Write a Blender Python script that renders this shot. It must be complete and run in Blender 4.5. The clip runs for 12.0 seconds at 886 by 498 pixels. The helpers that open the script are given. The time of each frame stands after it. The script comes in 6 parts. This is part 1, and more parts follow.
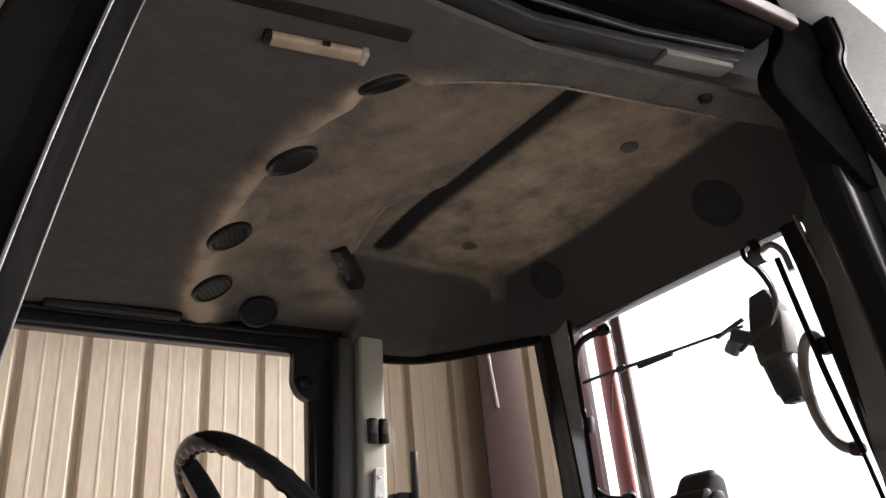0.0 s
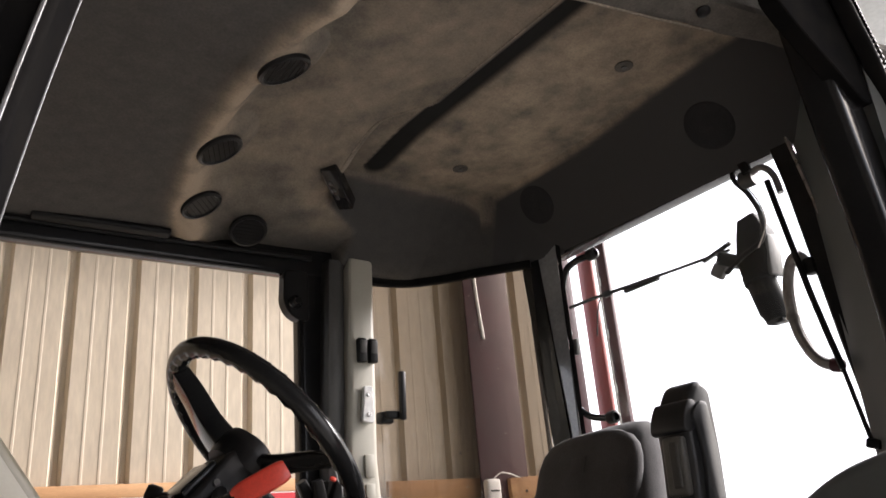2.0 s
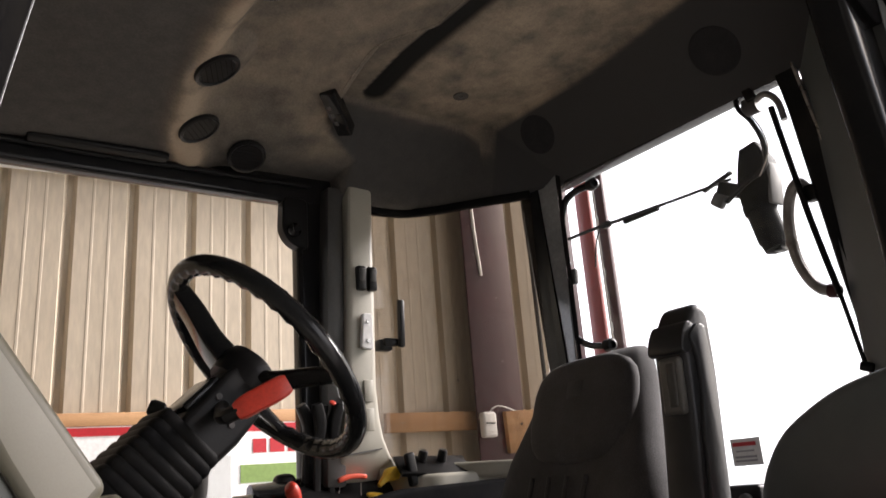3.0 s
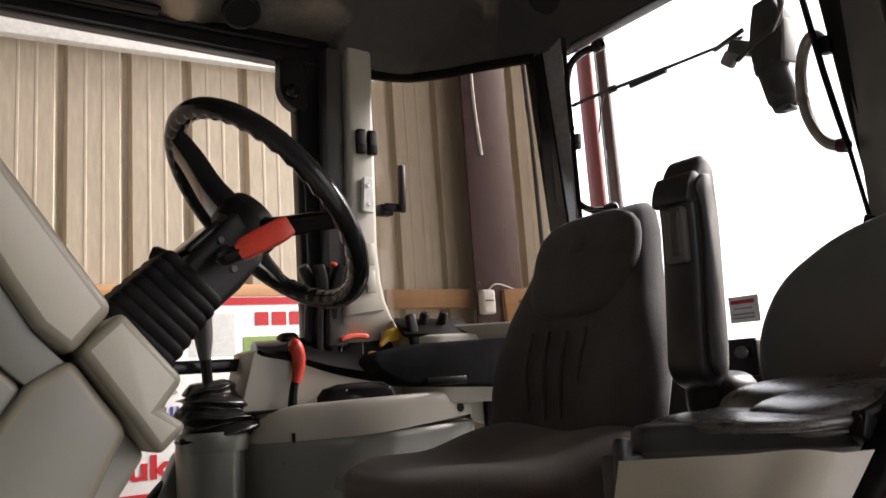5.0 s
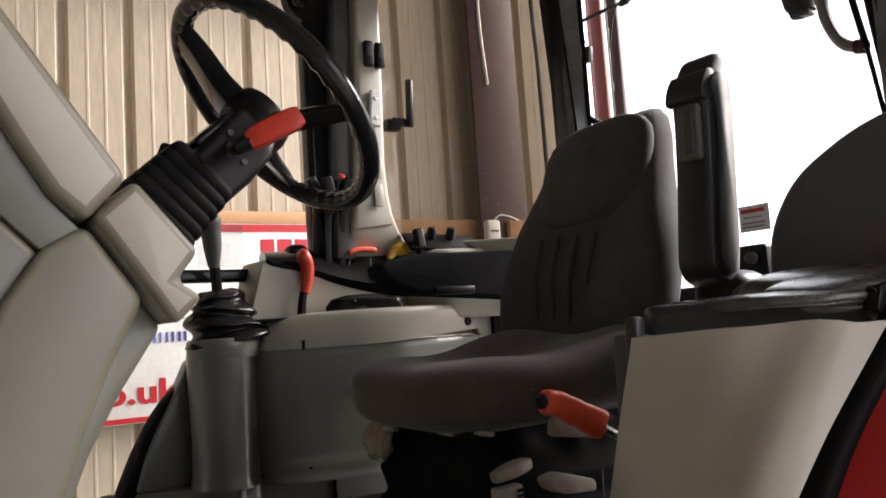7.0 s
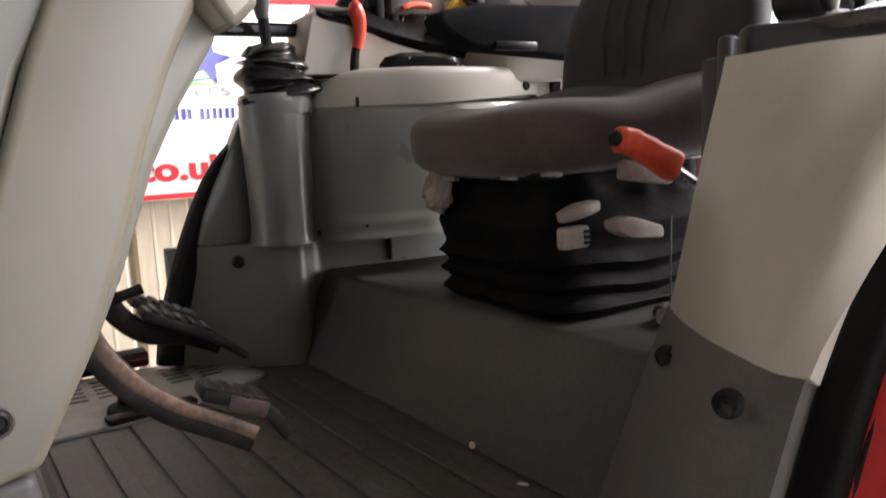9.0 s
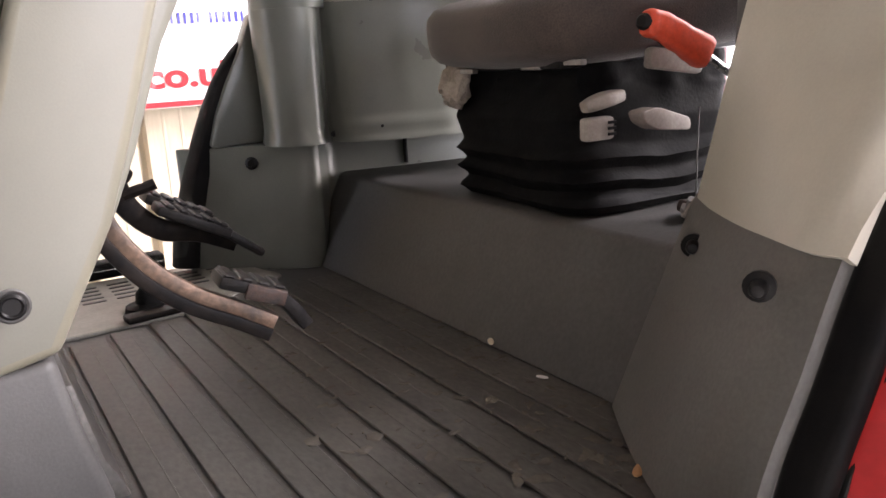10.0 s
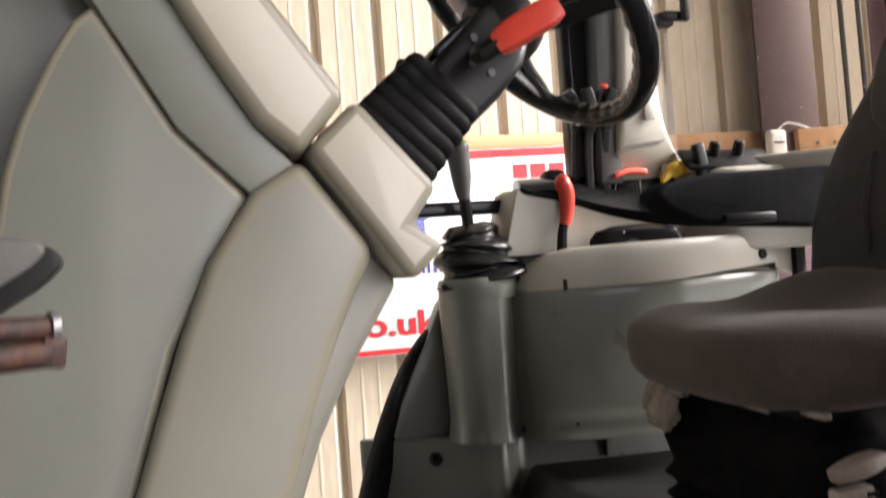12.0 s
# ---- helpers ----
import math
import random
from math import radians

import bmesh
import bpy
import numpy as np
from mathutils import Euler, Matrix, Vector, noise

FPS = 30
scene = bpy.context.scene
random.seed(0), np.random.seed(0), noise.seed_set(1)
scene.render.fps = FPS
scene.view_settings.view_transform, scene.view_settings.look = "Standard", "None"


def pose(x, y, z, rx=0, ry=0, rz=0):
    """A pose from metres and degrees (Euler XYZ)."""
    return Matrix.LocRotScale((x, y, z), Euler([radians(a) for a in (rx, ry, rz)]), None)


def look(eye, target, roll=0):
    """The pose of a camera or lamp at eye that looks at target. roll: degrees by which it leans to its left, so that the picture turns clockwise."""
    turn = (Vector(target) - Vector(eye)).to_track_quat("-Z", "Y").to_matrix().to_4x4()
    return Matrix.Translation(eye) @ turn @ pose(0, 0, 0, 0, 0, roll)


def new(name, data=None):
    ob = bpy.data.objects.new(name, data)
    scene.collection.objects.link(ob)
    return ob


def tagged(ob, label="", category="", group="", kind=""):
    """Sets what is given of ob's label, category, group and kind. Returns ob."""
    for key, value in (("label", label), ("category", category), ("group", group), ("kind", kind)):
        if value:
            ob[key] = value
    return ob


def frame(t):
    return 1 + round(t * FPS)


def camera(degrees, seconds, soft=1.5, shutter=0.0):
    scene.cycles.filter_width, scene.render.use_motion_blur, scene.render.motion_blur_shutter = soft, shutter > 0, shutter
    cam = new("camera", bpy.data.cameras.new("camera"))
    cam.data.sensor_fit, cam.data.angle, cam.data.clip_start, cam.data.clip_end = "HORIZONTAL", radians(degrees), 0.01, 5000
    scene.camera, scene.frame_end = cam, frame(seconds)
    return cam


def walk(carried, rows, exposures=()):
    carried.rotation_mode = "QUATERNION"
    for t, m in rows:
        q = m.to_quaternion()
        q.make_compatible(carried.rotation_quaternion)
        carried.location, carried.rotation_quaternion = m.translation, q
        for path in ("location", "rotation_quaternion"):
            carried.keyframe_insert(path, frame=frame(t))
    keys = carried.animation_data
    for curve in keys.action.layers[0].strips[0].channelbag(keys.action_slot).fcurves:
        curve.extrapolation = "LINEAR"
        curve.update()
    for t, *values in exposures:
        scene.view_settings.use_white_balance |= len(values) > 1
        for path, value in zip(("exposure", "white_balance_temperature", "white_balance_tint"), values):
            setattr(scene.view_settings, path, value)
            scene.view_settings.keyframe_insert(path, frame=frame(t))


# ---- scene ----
import functools

cam = camera(58.6, 12.0, 1.5, 0.4)
PATH = [
    (0, (-0.058, -0.215, 0.828), (1.027, 1.238, 1.672), -5.4),
    (0.5, (-0.058, -0.21, 0.826), (1.03, 1.245, 1.661), -5.4),
    (1, (-0.055, -0.205, 0.815), (1.042, 1.257, 1.628), -5.2),
    (1.5, (-0.064, -0.194, 0.803), (1.055, 1.275, 1.571), -5.0),
    (2, (-0.059, -0.189, 0.779), (1.079, 1.295, 1.488), -4.9),
    (2.5, (-0.055, -0.183, 0.763), (1.097, 1.32, 1.406), -4.6),
    (3, (-0.057, -0.169, 0.741), (1.106, 1.352, 1.318), -4.4),
    (5, (-0.046, -0.132, 0.665), (1.141, 1.445, 0.988), -4.0),
    (5.5, (-0.048, -0.124, 0.638), (1.14, 1.458, 0.927), -4.0),
    (6, (-0.048, -0.12, 0.621), (1.144, 1.465, 0.881), -4.0),
    (6.5, (-0.05, -0.114, 0.601), (1.141, 1.474, 0.846), -4.0),
    (8.5, (-0.056, -0.059, 0.507), (1.065, 1.592, 0.367), -2.8),
    (9, (-0.055, -0.036, 0.48), (1.019, 1.628, 0.198), -3.0),
    (9.5, (-0.055, -0.02, 0.455), (0.981, 1.641, 0.044), -3.2),
    (10, (-0.053, -0.014, 0.442), (0.963, 1.64, -0.042), -3.3),
    (10.5, (-0.065, 0.011, 0.463), (0.866, 1.717, -0.012), -4.0),
    (11, (-0.034, 0.071, 0.533), (0.689, 1.919, 0.310), -4.5),
    (11.5, (0.024, 0.094, 0.554), (0.618, 1.999, 0.438), -4.1),
    (12, (0.042, 0.117, 0.613), (0.663, 2.017, 0.657), -4.2),
]
walk(cam, [(t, look(eye, target, roll)) for t, eye, target, roll in PATH], [(0.0, 1.55, 6400, 18), (1.0, 1.6, 6400, 18), (2.0, 1.6, 6400, 17), (2.6, 1.40, 6450, 17), (6.5, 1.34, 6600, 17), (8.5, 2.25, 6400, 19), (9.0, 2.35, 6350, 19), (10.0, 3.2, 6300, 22), (11.0, 3.05, 6300, 17), (11.4, 2.38, 6350, 15), (12.0, 2.35, 6450, 17)])

# ---- light ----
world = bpy.data.worlds.new("sky")
scene.world = world
world.use_nodes = True
wn = world.node_tree.nodes
wbg = next(n for n in wn if n.type == "BACKGROUND")
sky = wn.new("ShaderNodeTexSky")
sky.sky_type = "NISHITA"
sky.sun_disc = False
sky.sun_elevation = radians(28)
sky.sun_rotation = radians(112)
sky.dust_density = 6.0
sky.air_density = 1.0
haze = wn.new("ShaderNodeMixRGB")
haze.inputs[0].default_value = 0.75
haze.inputs[2].default_value = (9.0, 9.3, 9.6, 1)
world.node_tree.links.new(sky.outputs[0], haze.inputs[1])
world.node_tree.links.new(haze.outputs[0], wbg.inputs[0])
wbg.inputs[1].default_value = 0.15
sun = new("sun", bpy.data.lights.new("sun", "SUN"))
sun.data.energy, sun.data.angle, sun.data.color = 3.2, radians(25), (1.0, 0.97, 0.93)
sun.matrix_world = look((5.5, -0.3, 3.4), (0.5, 1.0, 0.5))

# ---- materials ----


def material(name, colour, rough=0.6, metal=0.0, second=None, scale=8.0, fine=90.0, spread=0.35, bump=0.15, depth=0.002, random_tone=0.0, gloss_var=0.1, sheen=0.0, grain_tone=0.10, dust=None, trim=None, channel_shade=None, stretch=(1, 1, 1), spec=0.5):
    """A surface with broad blotches between two colours, a fine grain and a fine relief."""
    m = bpy.data.materials.new(name)
    m.use_nodes = True
    nodes, links = m.node_tree.nodes, m.node_tree.links
    shader = nodes["Principled BSDF"]
    coord = nodes.new("ShaderNodeTexCoord")
    mapping = nodes.new("ShaderNodeMapping")
    mapping.inputs["Scale"].default_value = stretch
    links.new(coord.outputs["Object"], mapping.inputs[0])
    broad = nodes.new("ShaderNodeTexNoise")
    broad.inputs["Scale"].default_value = scale
    broad.inputs["Detail"].default_value = 5
    broad.inputs["Roughness"].default_value = 0.6
    grain = nodes.new("ShaderNodeTexNoise")
    grain.inputs["Scale"].default_value = fine
    grain.inputs["Detail"].default_value = 3
    links.new(mapping.outputs[0], broad.inputs["Vector"])
    links.new(mapping.outputs[0], grain.inputs["Vector"])
    ramp = nodes.new("ShaderNodeValToRGB")
    ramp.color_ramp.elements[0].position, ramp.color_ramp.elements[1].position = 0.5 - spread / 2, 0.5 + spread / 2
    two = second or tuple(c * 0.82 for c in colour)
    ramp.color_ramp.elements[0].color, ramp.color_ramp.elements[1].color = (*two, 1), (*colour, 1)
    links.new(broad.outputs["Fac"], ramp.inputs[0])
    tone = nodes.new("ShaderNodeMapRange")
    tone.inputs["From Min"].default_value, tone.inputs["From Max"].default_value = 0.3, 0.7
    tone.inputs["To Min"].default_value, tone.inputs["To Max"].default_value = 1 - grain_tone, 1 + grain_tone * 0.8
    links.new(grain.outputs["Fac"], tone.inputs[0])
    scaled = nodes.new("ShaderNodeVectorMath")
    scaled.operation = "SCALE"
    links.new(ramp.outputs[0], scaled.inputs[0])
    links.new(tone.outputs[0], scaled.inputs["Scale"])
    out = scaled
    if random_tone:
        info = nodes.new("ShaderNodeObjectInfo")
        vary = nodes.new("ShaderNodeMapRange")
        vary.inputs["To Min"].default_value, vary.inputs["To Max"].default_value = 1 - random_tone, 1 + random_tone
        links.new(info.outputs["Random"], vary.inputs[0])
        out = nodes.new("ShaderNodeVectorMath")
        out.operation = "SCALE"
        links.new(scaled.outputs[0], out.inputs[0])
        links.new(vary.outputs[0], out.inputs["Scale"])
    if dust:
        mark = nodes.new("ShaderNodeAttribute")
        mark.attribute_name = "dust"
        over = nodes.new("ShaderNodeMixRGB")
        over.inputs[2].default_value = (*dust, 1)
        broken = nodes.new("ShaderNodeMath")
        broken.operation = "MULTIPLY"
        links.new(mark.outputs["Fac"], broken.inputs[0])
        links.new(tone.outputs[0], broken.inputs[1])
        links.new(broken.outputs[0], over.inputs[0])
        links.new(scaled.outputs[0], over.inputs[1])
        out = over
    for name_, tint in (("trim", trim), ("channel_shade", channel_shade)):
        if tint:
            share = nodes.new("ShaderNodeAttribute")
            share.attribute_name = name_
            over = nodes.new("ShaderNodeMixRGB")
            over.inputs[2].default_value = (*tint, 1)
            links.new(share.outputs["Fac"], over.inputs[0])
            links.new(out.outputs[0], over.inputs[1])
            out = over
    links.new(out.outputs[0], shader.inputs["Base Color"])
    shade = nodes.new("ShaderNodeMapRange")
    shade.inputs["To Min"].default_value, shade.inputs["To Max"].default_value = max(0.02, rough - gloss_var), min(1.0, rough + gloss_var)
    links.new(broad.outputs["Fac"], shade.inputs[0])
    links.new(shade.outputs[0], shader.inputs["Roughness"])
    shader.inputs["Metallic"].default_value = metal
    shader.inputs["Sheen Weight"].default_value = sheen
    shader.inputs["Specular IOR Level"].default_value = spec
    if bump:
        relief = nodes.new("ShaderNodeBump")
        relief.inputs["Strength"].default_value = bump
        relief.inputs["Distance"].default_value = depth
        links.new(grain.outputs["Fac"], relief.inputs["Height"])
        links.new(relief.outputs[0], shader.inputs["Normal"])
    return m


def pane_material(name, tint, gloss, rough=0.03, dirt=0.0, dirt_colour=(0.6, 0.58, 0.52), specks=0.0):
    """Thin glass: clear, glossier at steep angles, with a film of dust in streaks."""
    m = bpy.data.materials.new(name)
    m.use_nodes = True
    nodes, links = m.node_tree.nodes, m.node_tree.links
    nodes.remove(nodes["Principled BSDF"])
    outp = nodes["Material Output"]
    clear = nodes.new("ShaderNodeBsdfTransparent")
    clear.inputs[0].default_value = (*tint, 1)
    shine = nodes.new("ShaderNodeBsdfGlossy")
    shine.inputs["Roughness"].default_value = rough
    facing = nodes.new("ShaderNodeLayerWeight")
    facing.inputs["Blend"].default_value = 0.5
    steep = nodes.new("ShaderNodeMath")
    steep.operation = "POWER"
    steep.inputs[1].default_value = 5.0
    links.new(facing.outputs["Facing"], steep.inputs[0])
    fres = nodes.new("ShaderNodeMapRange")
    fres.inputs["To Min"].default_value, fres.inputs["To Max"].default_value = gloss, 0.9
    links.new(steep.outputs[0], fres.inputs[0])
    mix = nodes.new("ShaderNodeMixShader")
    links.new(fres.outputs[0], mix.inputs[0])
    links.new(clear.outputs[0], mix.inputs[1])
    links.new(shine.outputs[0], mix.inputs[2])
    last = mix
    if dirt:
        coord = nodes.new("ShaderNodeTexCoord")
        mapping = nodes.new("ShaderNodeMapping")
        mapping.inputs["Scale"].default_value = (14, 14, 1.6)
        links.new(coord.outputs["Object"], mapping.inputs[0])
        streak = nodes.new("ShaderNodeTexNoise")
        streak.inputs["Scale"].default_value = 2.0
        streak.inputs["Detail"].default_value = 6
        links.new(mapping.outputs[0], streak.inputs["Vector"])
        amount = nodes.new("ShaderNodeMapRange")
        amount.inputs["From Min"].default_value, amount.inputs["From Max"].default_value = 0.45, 0.8
        amount.inputs["To Min"].default_value, amount.inputs["To Max"].default_value = dirt * 0.25, dirt
        links.new(streak.outputs["Fac"], amount.inputs[0])
        film = nodes.new("ShaderNodeBsdfDiffuse")
        film.inputs[0].default_value = (*dirt_colour, 1)
        last = nodes.new("ShaderNodeMixShader")
        fleck = nodes.new("ShaderNodeTexNoise")
        fleck.inputs["Scale"].default_value = 75.0
        fleck.inputs["Detail"].default_value = 2
        flecks = nodes.new("ShaderNodeMapRange")
        flecks.inputs["From Min"].default_value, flecks.inputs["From Max"].default_value = 0.70, 0.78
        flecks.inputs["To Max"].default_value = specks
        both = nodes.new("ShaderNodeMath")
        both.operation = "MAXIMUM"
        links.new(coord.outputs["Object"], fleck.inputs["Vector"])
        links.new(fleck.outputs["Fac"], flecks.inputs[0])
        links.new(amount.outputs[0], both.inputs[0])
        links.new(flecks.outputs[0], both.inputs[1])
        links.new(both.outputs[0], last.inputs[0])
        links.new(mix.outputs[0], last.inputs[1])
        links.new(film.outputs[0], last.inputs[2])
    links.new(last.outputs[0], outp.inputs[0])
    return m


# The last colour paints the channel's shade; the one before also shades the edge.
M_LINER = material("headliner_cloth", (0.126, 0.116, 0.101), 0.95, second=(0.074, 0.069, 0.062), scale=30.0, fine=210, spread=0.50, bump=0.5, depth=0.0012, grain_tone=0.18, spec=0.15, dust=(0.38, 0.302, 0.222), trim=(0.054, 0.053, 0.053), channel_shade=(0.014, 0.0135, 0.013))
M_GREY = material("light_grey_plastic", (0.158, 0.164, 0.138), 0.38, second=(0.104, 0.109, 0.092), scale=4.2, fine=420, spread=0.8, bump=0.12, depth=0.0006, grain_tone=0.03, gloss_var=0.14)
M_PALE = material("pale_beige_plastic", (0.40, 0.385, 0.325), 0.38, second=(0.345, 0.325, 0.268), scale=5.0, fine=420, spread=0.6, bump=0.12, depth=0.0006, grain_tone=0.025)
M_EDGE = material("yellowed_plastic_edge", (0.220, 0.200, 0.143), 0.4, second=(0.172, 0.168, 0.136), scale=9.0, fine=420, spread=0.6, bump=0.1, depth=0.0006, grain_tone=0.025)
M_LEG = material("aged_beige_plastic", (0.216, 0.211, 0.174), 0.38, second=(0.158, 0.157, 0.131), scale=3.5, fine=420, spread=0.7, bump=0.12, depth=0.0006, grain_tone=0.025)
M_FENDER = material("smudged_beige_plastic", (0.53, 0.505, 0.42), 0.33, second=(0.40, 0.38, 0.32), scale=6.0, fine=300, spread=0.75, bump=0.12, depth=0.0006, grain_tone=0.03, gloss_var=0.14)
M_OLIVE = material("worn_grey_plastic", (0.165, 0.172, 0.148), 0.30, second=(0.115, 0.120, 0.104), scale=6.0, fine=300, spread=0.6, bump=0.15, depth=0.0008, grain_tone=0.035)
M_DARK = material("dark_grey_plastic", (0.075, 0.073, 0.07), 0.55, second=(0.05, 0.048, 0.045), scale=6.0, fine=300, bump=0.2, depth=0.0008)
M_BLACK = material("black_plastic", (0.010, 0.010, 0.0105), 0.34, second=(0.014, 0.0135, 0.013), scale=14, fine=350, bump=0.12, depth=0.0006, spec=0.16)
M_GLOSSBLACK = material("black_paint", (0.010, 0.0105, 0.0115), 0.16, second=(0.016, 0.016, 0.016), scale=10, fine=200, bump=0.05, depth=0.0005, spec=0.25)
M_RUBBER = material("black_rubber", (0.0065, 0.0065, 0.007), 0.55, second=(0.011, 0.0105, 0.010), scale=20, fine=300, bump=0.2, depth=0.0008, spec=0.05)
M_MAT = material("rubber_mat", (0.038, 0.036, 0.033), 0.5, second=(0.092, 0.085, 0.075), scale=7, fine=160, spread=0.40, grain_tone=0.28, bump=0.4, depth=0.001, stretch=(1, 0.45, 1))
M_MATPALE = material("dusty_floor_plate", (0.24, 0.23, 0.20), 0.6, second=(0.15, 0.14, 0.12), scale=9, fine=160, bump=0.3, depth=0.001)
M_STEP = material("step_covering", (0.076, 0.074, 0.071), 0.55, second=(0.052, 0.050, 0.047), scale=6, fine=150, bump=0.25, depth=0.0008, grain_tone=0.14)
M_POST = material("black_post_paint", (0.0050, 0.0050, 0.0054), 0.8, second=(0.009, 0.0085, 0.008), scale=14, fine=200, bump=0.1, depth=0.0005, spec=0.0)
M_BELLOWS = material("perished_bellows_rubber", (0.0055, 0.0058, 0.0066), 0.7, second=(0.0095, 0.0094, 0.0096), scale=30, fine=160, bump=0.5, depth=0.0015, spec=0.05)
M_LOWER = material("grey_lower_plastic", (0.118, 0.115, 0.106), 0.5, second=(0.080, 0.077, 0.070), scale=7, fine=220, bump=0.2, depth=0.0008, grain_tone=0.12)
# Dark gloss lightened to grey, painting the pale reflection into its colour.
M_INNERFACE = material("post_face_reflection_grey", (0.26, 0.265, 0.27), 0.10, second=(0.17, 0.175, 0.18), scale=9, fine=120, bump=0.02)
M_SCUFF = material("scuffed_header_strip", (0.024, 0.025, 0.026), 0.45, second=(0.055, 0.054, 0.05), scale=18, fine=160, spread=0.3, bump=0.2, stretch=(0.3, 1, 1), spec=0.2)
M_PALELINE = material("pale_edge_line", (0.27, 0.225, 0.175), 0.9, second=(0.17, 0.145, 0.115), scale=30, fine=150, bump=0.4, grain_tone=0.3)
M_ROOFPALE = material("pale_roof_edge", (0.46, 0.48, 0.47), 0.5, second=(0.36, 0.37, 0.36), scale=4, fine=90, bump=0.1)
M_PAD = material("black_foam_pad", (0.013, 0.0135, 0.015), 0.7, second=(0.019, 0.019, 0.0195), scale=18, fine=260, bump=0.3, depth=0.0008, spec=0.0)
M_BED = material("black_control_panel", (0.007, 0.007, 0.0075), 0.2, second=(0.011, 0.011, 0.011), scale=20, fine=300, bump=0.05, spec=0.12)
M_MATDUST = material("dusty_rubber_mat", (0.076, 0.073, 0.067), 0.55, second=(0.044, 0.042, 0.038), scale=9, fine=150, spread=0.45, grain_tone=0.26, bump=0.4, depth=0.001, stretch=(1, 0.45, 1))
M_SLOT = material("recess_shade_brown", (0.026, 0.023, 0.020), 0.95, second=(0.016, 0.0145, 0.013), scale=14, fine=120, bump=0.4, grain_tone=0.3, spec=0.1)
M_GRILLE = material("speaker_cloth", (0.034, 0.034, 0.035), 0.95, second=(0.026, 0.026, 0.027), scale=20, fine=300, bump=0.5, spec=0.1)
# The red is paled to paint in the glare of the daylight behind.
M_DOORRED = material("glare_paled_red_steel", (0.36, 0.075, 0.070), 0.45, second=(0.28, 0.06, 0.058), scale=5, fine=80, bump=0.05)
M_FABRIC = material("seat_fabric", (0.072, 0.054, 0.045), 0.95, second=(0.044, 0.034, 0.030), scale=16, fine=420, spread=0.45, bump=0.6, depth=0.0012, sheen=0.2, grain_tone=0.26)
M_BACKFABRIC = material("seat_back_fabric", (0.068, 0.065, 0.067), 0.95, second=(0.046, 0.044, 0.045), scale=14, fine=420, bump=0.5, depth=0.001, sheen=0.1, grain_tone=0.24)
M_VINYL = material("black_vinyl", (0.018, 0.0195, 0.022), 0.36, second=(0.030, 0.031, 0.033), scale=12, fine=500, bump=0.3, depth=0.0006, spec=0.5)
# Paler than the pad: the window's highlight is painted into the colour.
M_SEATVINYL = material("worn_highlit_vinyl", (0.085, 0.080, 0.072), 0.27, second=(0.048, 0.046, 0.044), scale=10, fine=240, bump=0.35, depth=0.0008, spec=0.6)
M_GREYVINYL = material("grey_vinyl", (0.12, 0.13, 0.13), 0.5, second=(0.09, 0.10, 0.10), scale=6, fine=400, bump=0.2, depth=0.0006, grain_tone=0.025)
M_RED = material("red_plastic", (0.62, 0.055, 0.03), 0.35, second=(0.52, 0.045, 0.025), scale=20, fine=200, bump=0.05)
M_ORANGE = material("orange_red_grip", (0.78, 0.10, 0.045), 0.4, second=(0.68, 0.08, 0.035), scale=20, fine=200, bump=0.08)
M_YELLOW = material("yellow_plastic", (0.85, 0.56, 0.05), 0.4, second=(0.74, 0.46, 0.035), scale=30, fine=200, bump=0.05)
M_STEEL = material("bright_steel", (0.6, 0.6, 0.6), 0.28, 0.9, second=(0.45, 0.43, 0.4), scale=40, fine=300, bump=0.1)
M_TUBE = material("grey_tube", (0.34, 0.33, 0.32), 0.35, 0.3, second=(0.20, 0.18, 0.165), scale=30, fine=200, bump=0.1)
M_EDGESTEEL = material("worn_steel_edge", (0.17, 0.175, 0.18), 0.35, 0.6, second=(0.08, 0.08, 0.08), scale=30, fine=200, bump=0.1)
M_RUST = material("rusty_steel", (0.062, 0.030, 0.019), 0.6, 0.1, second=(0.012, 0.0095, 0.0085), scale=60, fine=220, spread=0.35, bump=0.6, depth=0.0015, grain_tone=0.4)
M_PIN = material("brown_rusted_steel", (0.034, 0.015, 0.010), 0.6, 0.0, second=(0.010, 0.008, 0.0075), scale=70, fine=240, spread=0.4, bump=0.6, depth=0.001, grain_tone=0.4, spec=0.12)
M_WORNSTEEL = material("worn_pedal_steel", (0.20, 0.120, 0.075), 0.38, 0.4, second=(0.016, 0.013, 0.011), scale=17, fine=140, spread=0.42, bump=0.5, depth=0.001, grain_tone=0.35)
M_DARKSTEEL = material("dark_pedal_steel", (0.0065, 0.006, 0.006), 0.4, 0.0, second=(0.020, 0.0155, 0.013), scale=30, fine=140, spread=0.25, bump=0.4, depth=0.001, spec=0.06)
M_PEDAL = material("pedal_rubber", (0.008, 0.008, 0.008), 0.45, second=(0.024, 0.021, 0.019), scale=40, fine=200, bump=0.3, depth=0.001, spec=0.1)
M_CLAD = material("cream_cladding", (0.62, 0.54, 0.42), 0.5, second=(0.55, 0.47, 0.36), scale=1.5, fine=60, spread=0.6, bump=0.04, stretch=(1, 1, 0.2))
M_WHITE = material("white_board", (0.84, 0.84, 0.82), 0.4, second=(0.78, 0.78, 0.76), scale=3, fine=60, bump=0.02)
M_SIGNRED = material("sign_red", (0.62, 0.03, 0.04), 0.45, scale=3, fine=60, bump=0.0)
M_SIGNBLUE = material("sign_blue", (0.07, 0.07, 0.38), 0.45, scale=3, fine=60, bump=0.0)
M_SIGNGREEN = material("sign_green", (0.28, 0.42, 0.12), 0.45, scale=3, fine=60, bump=0.0)
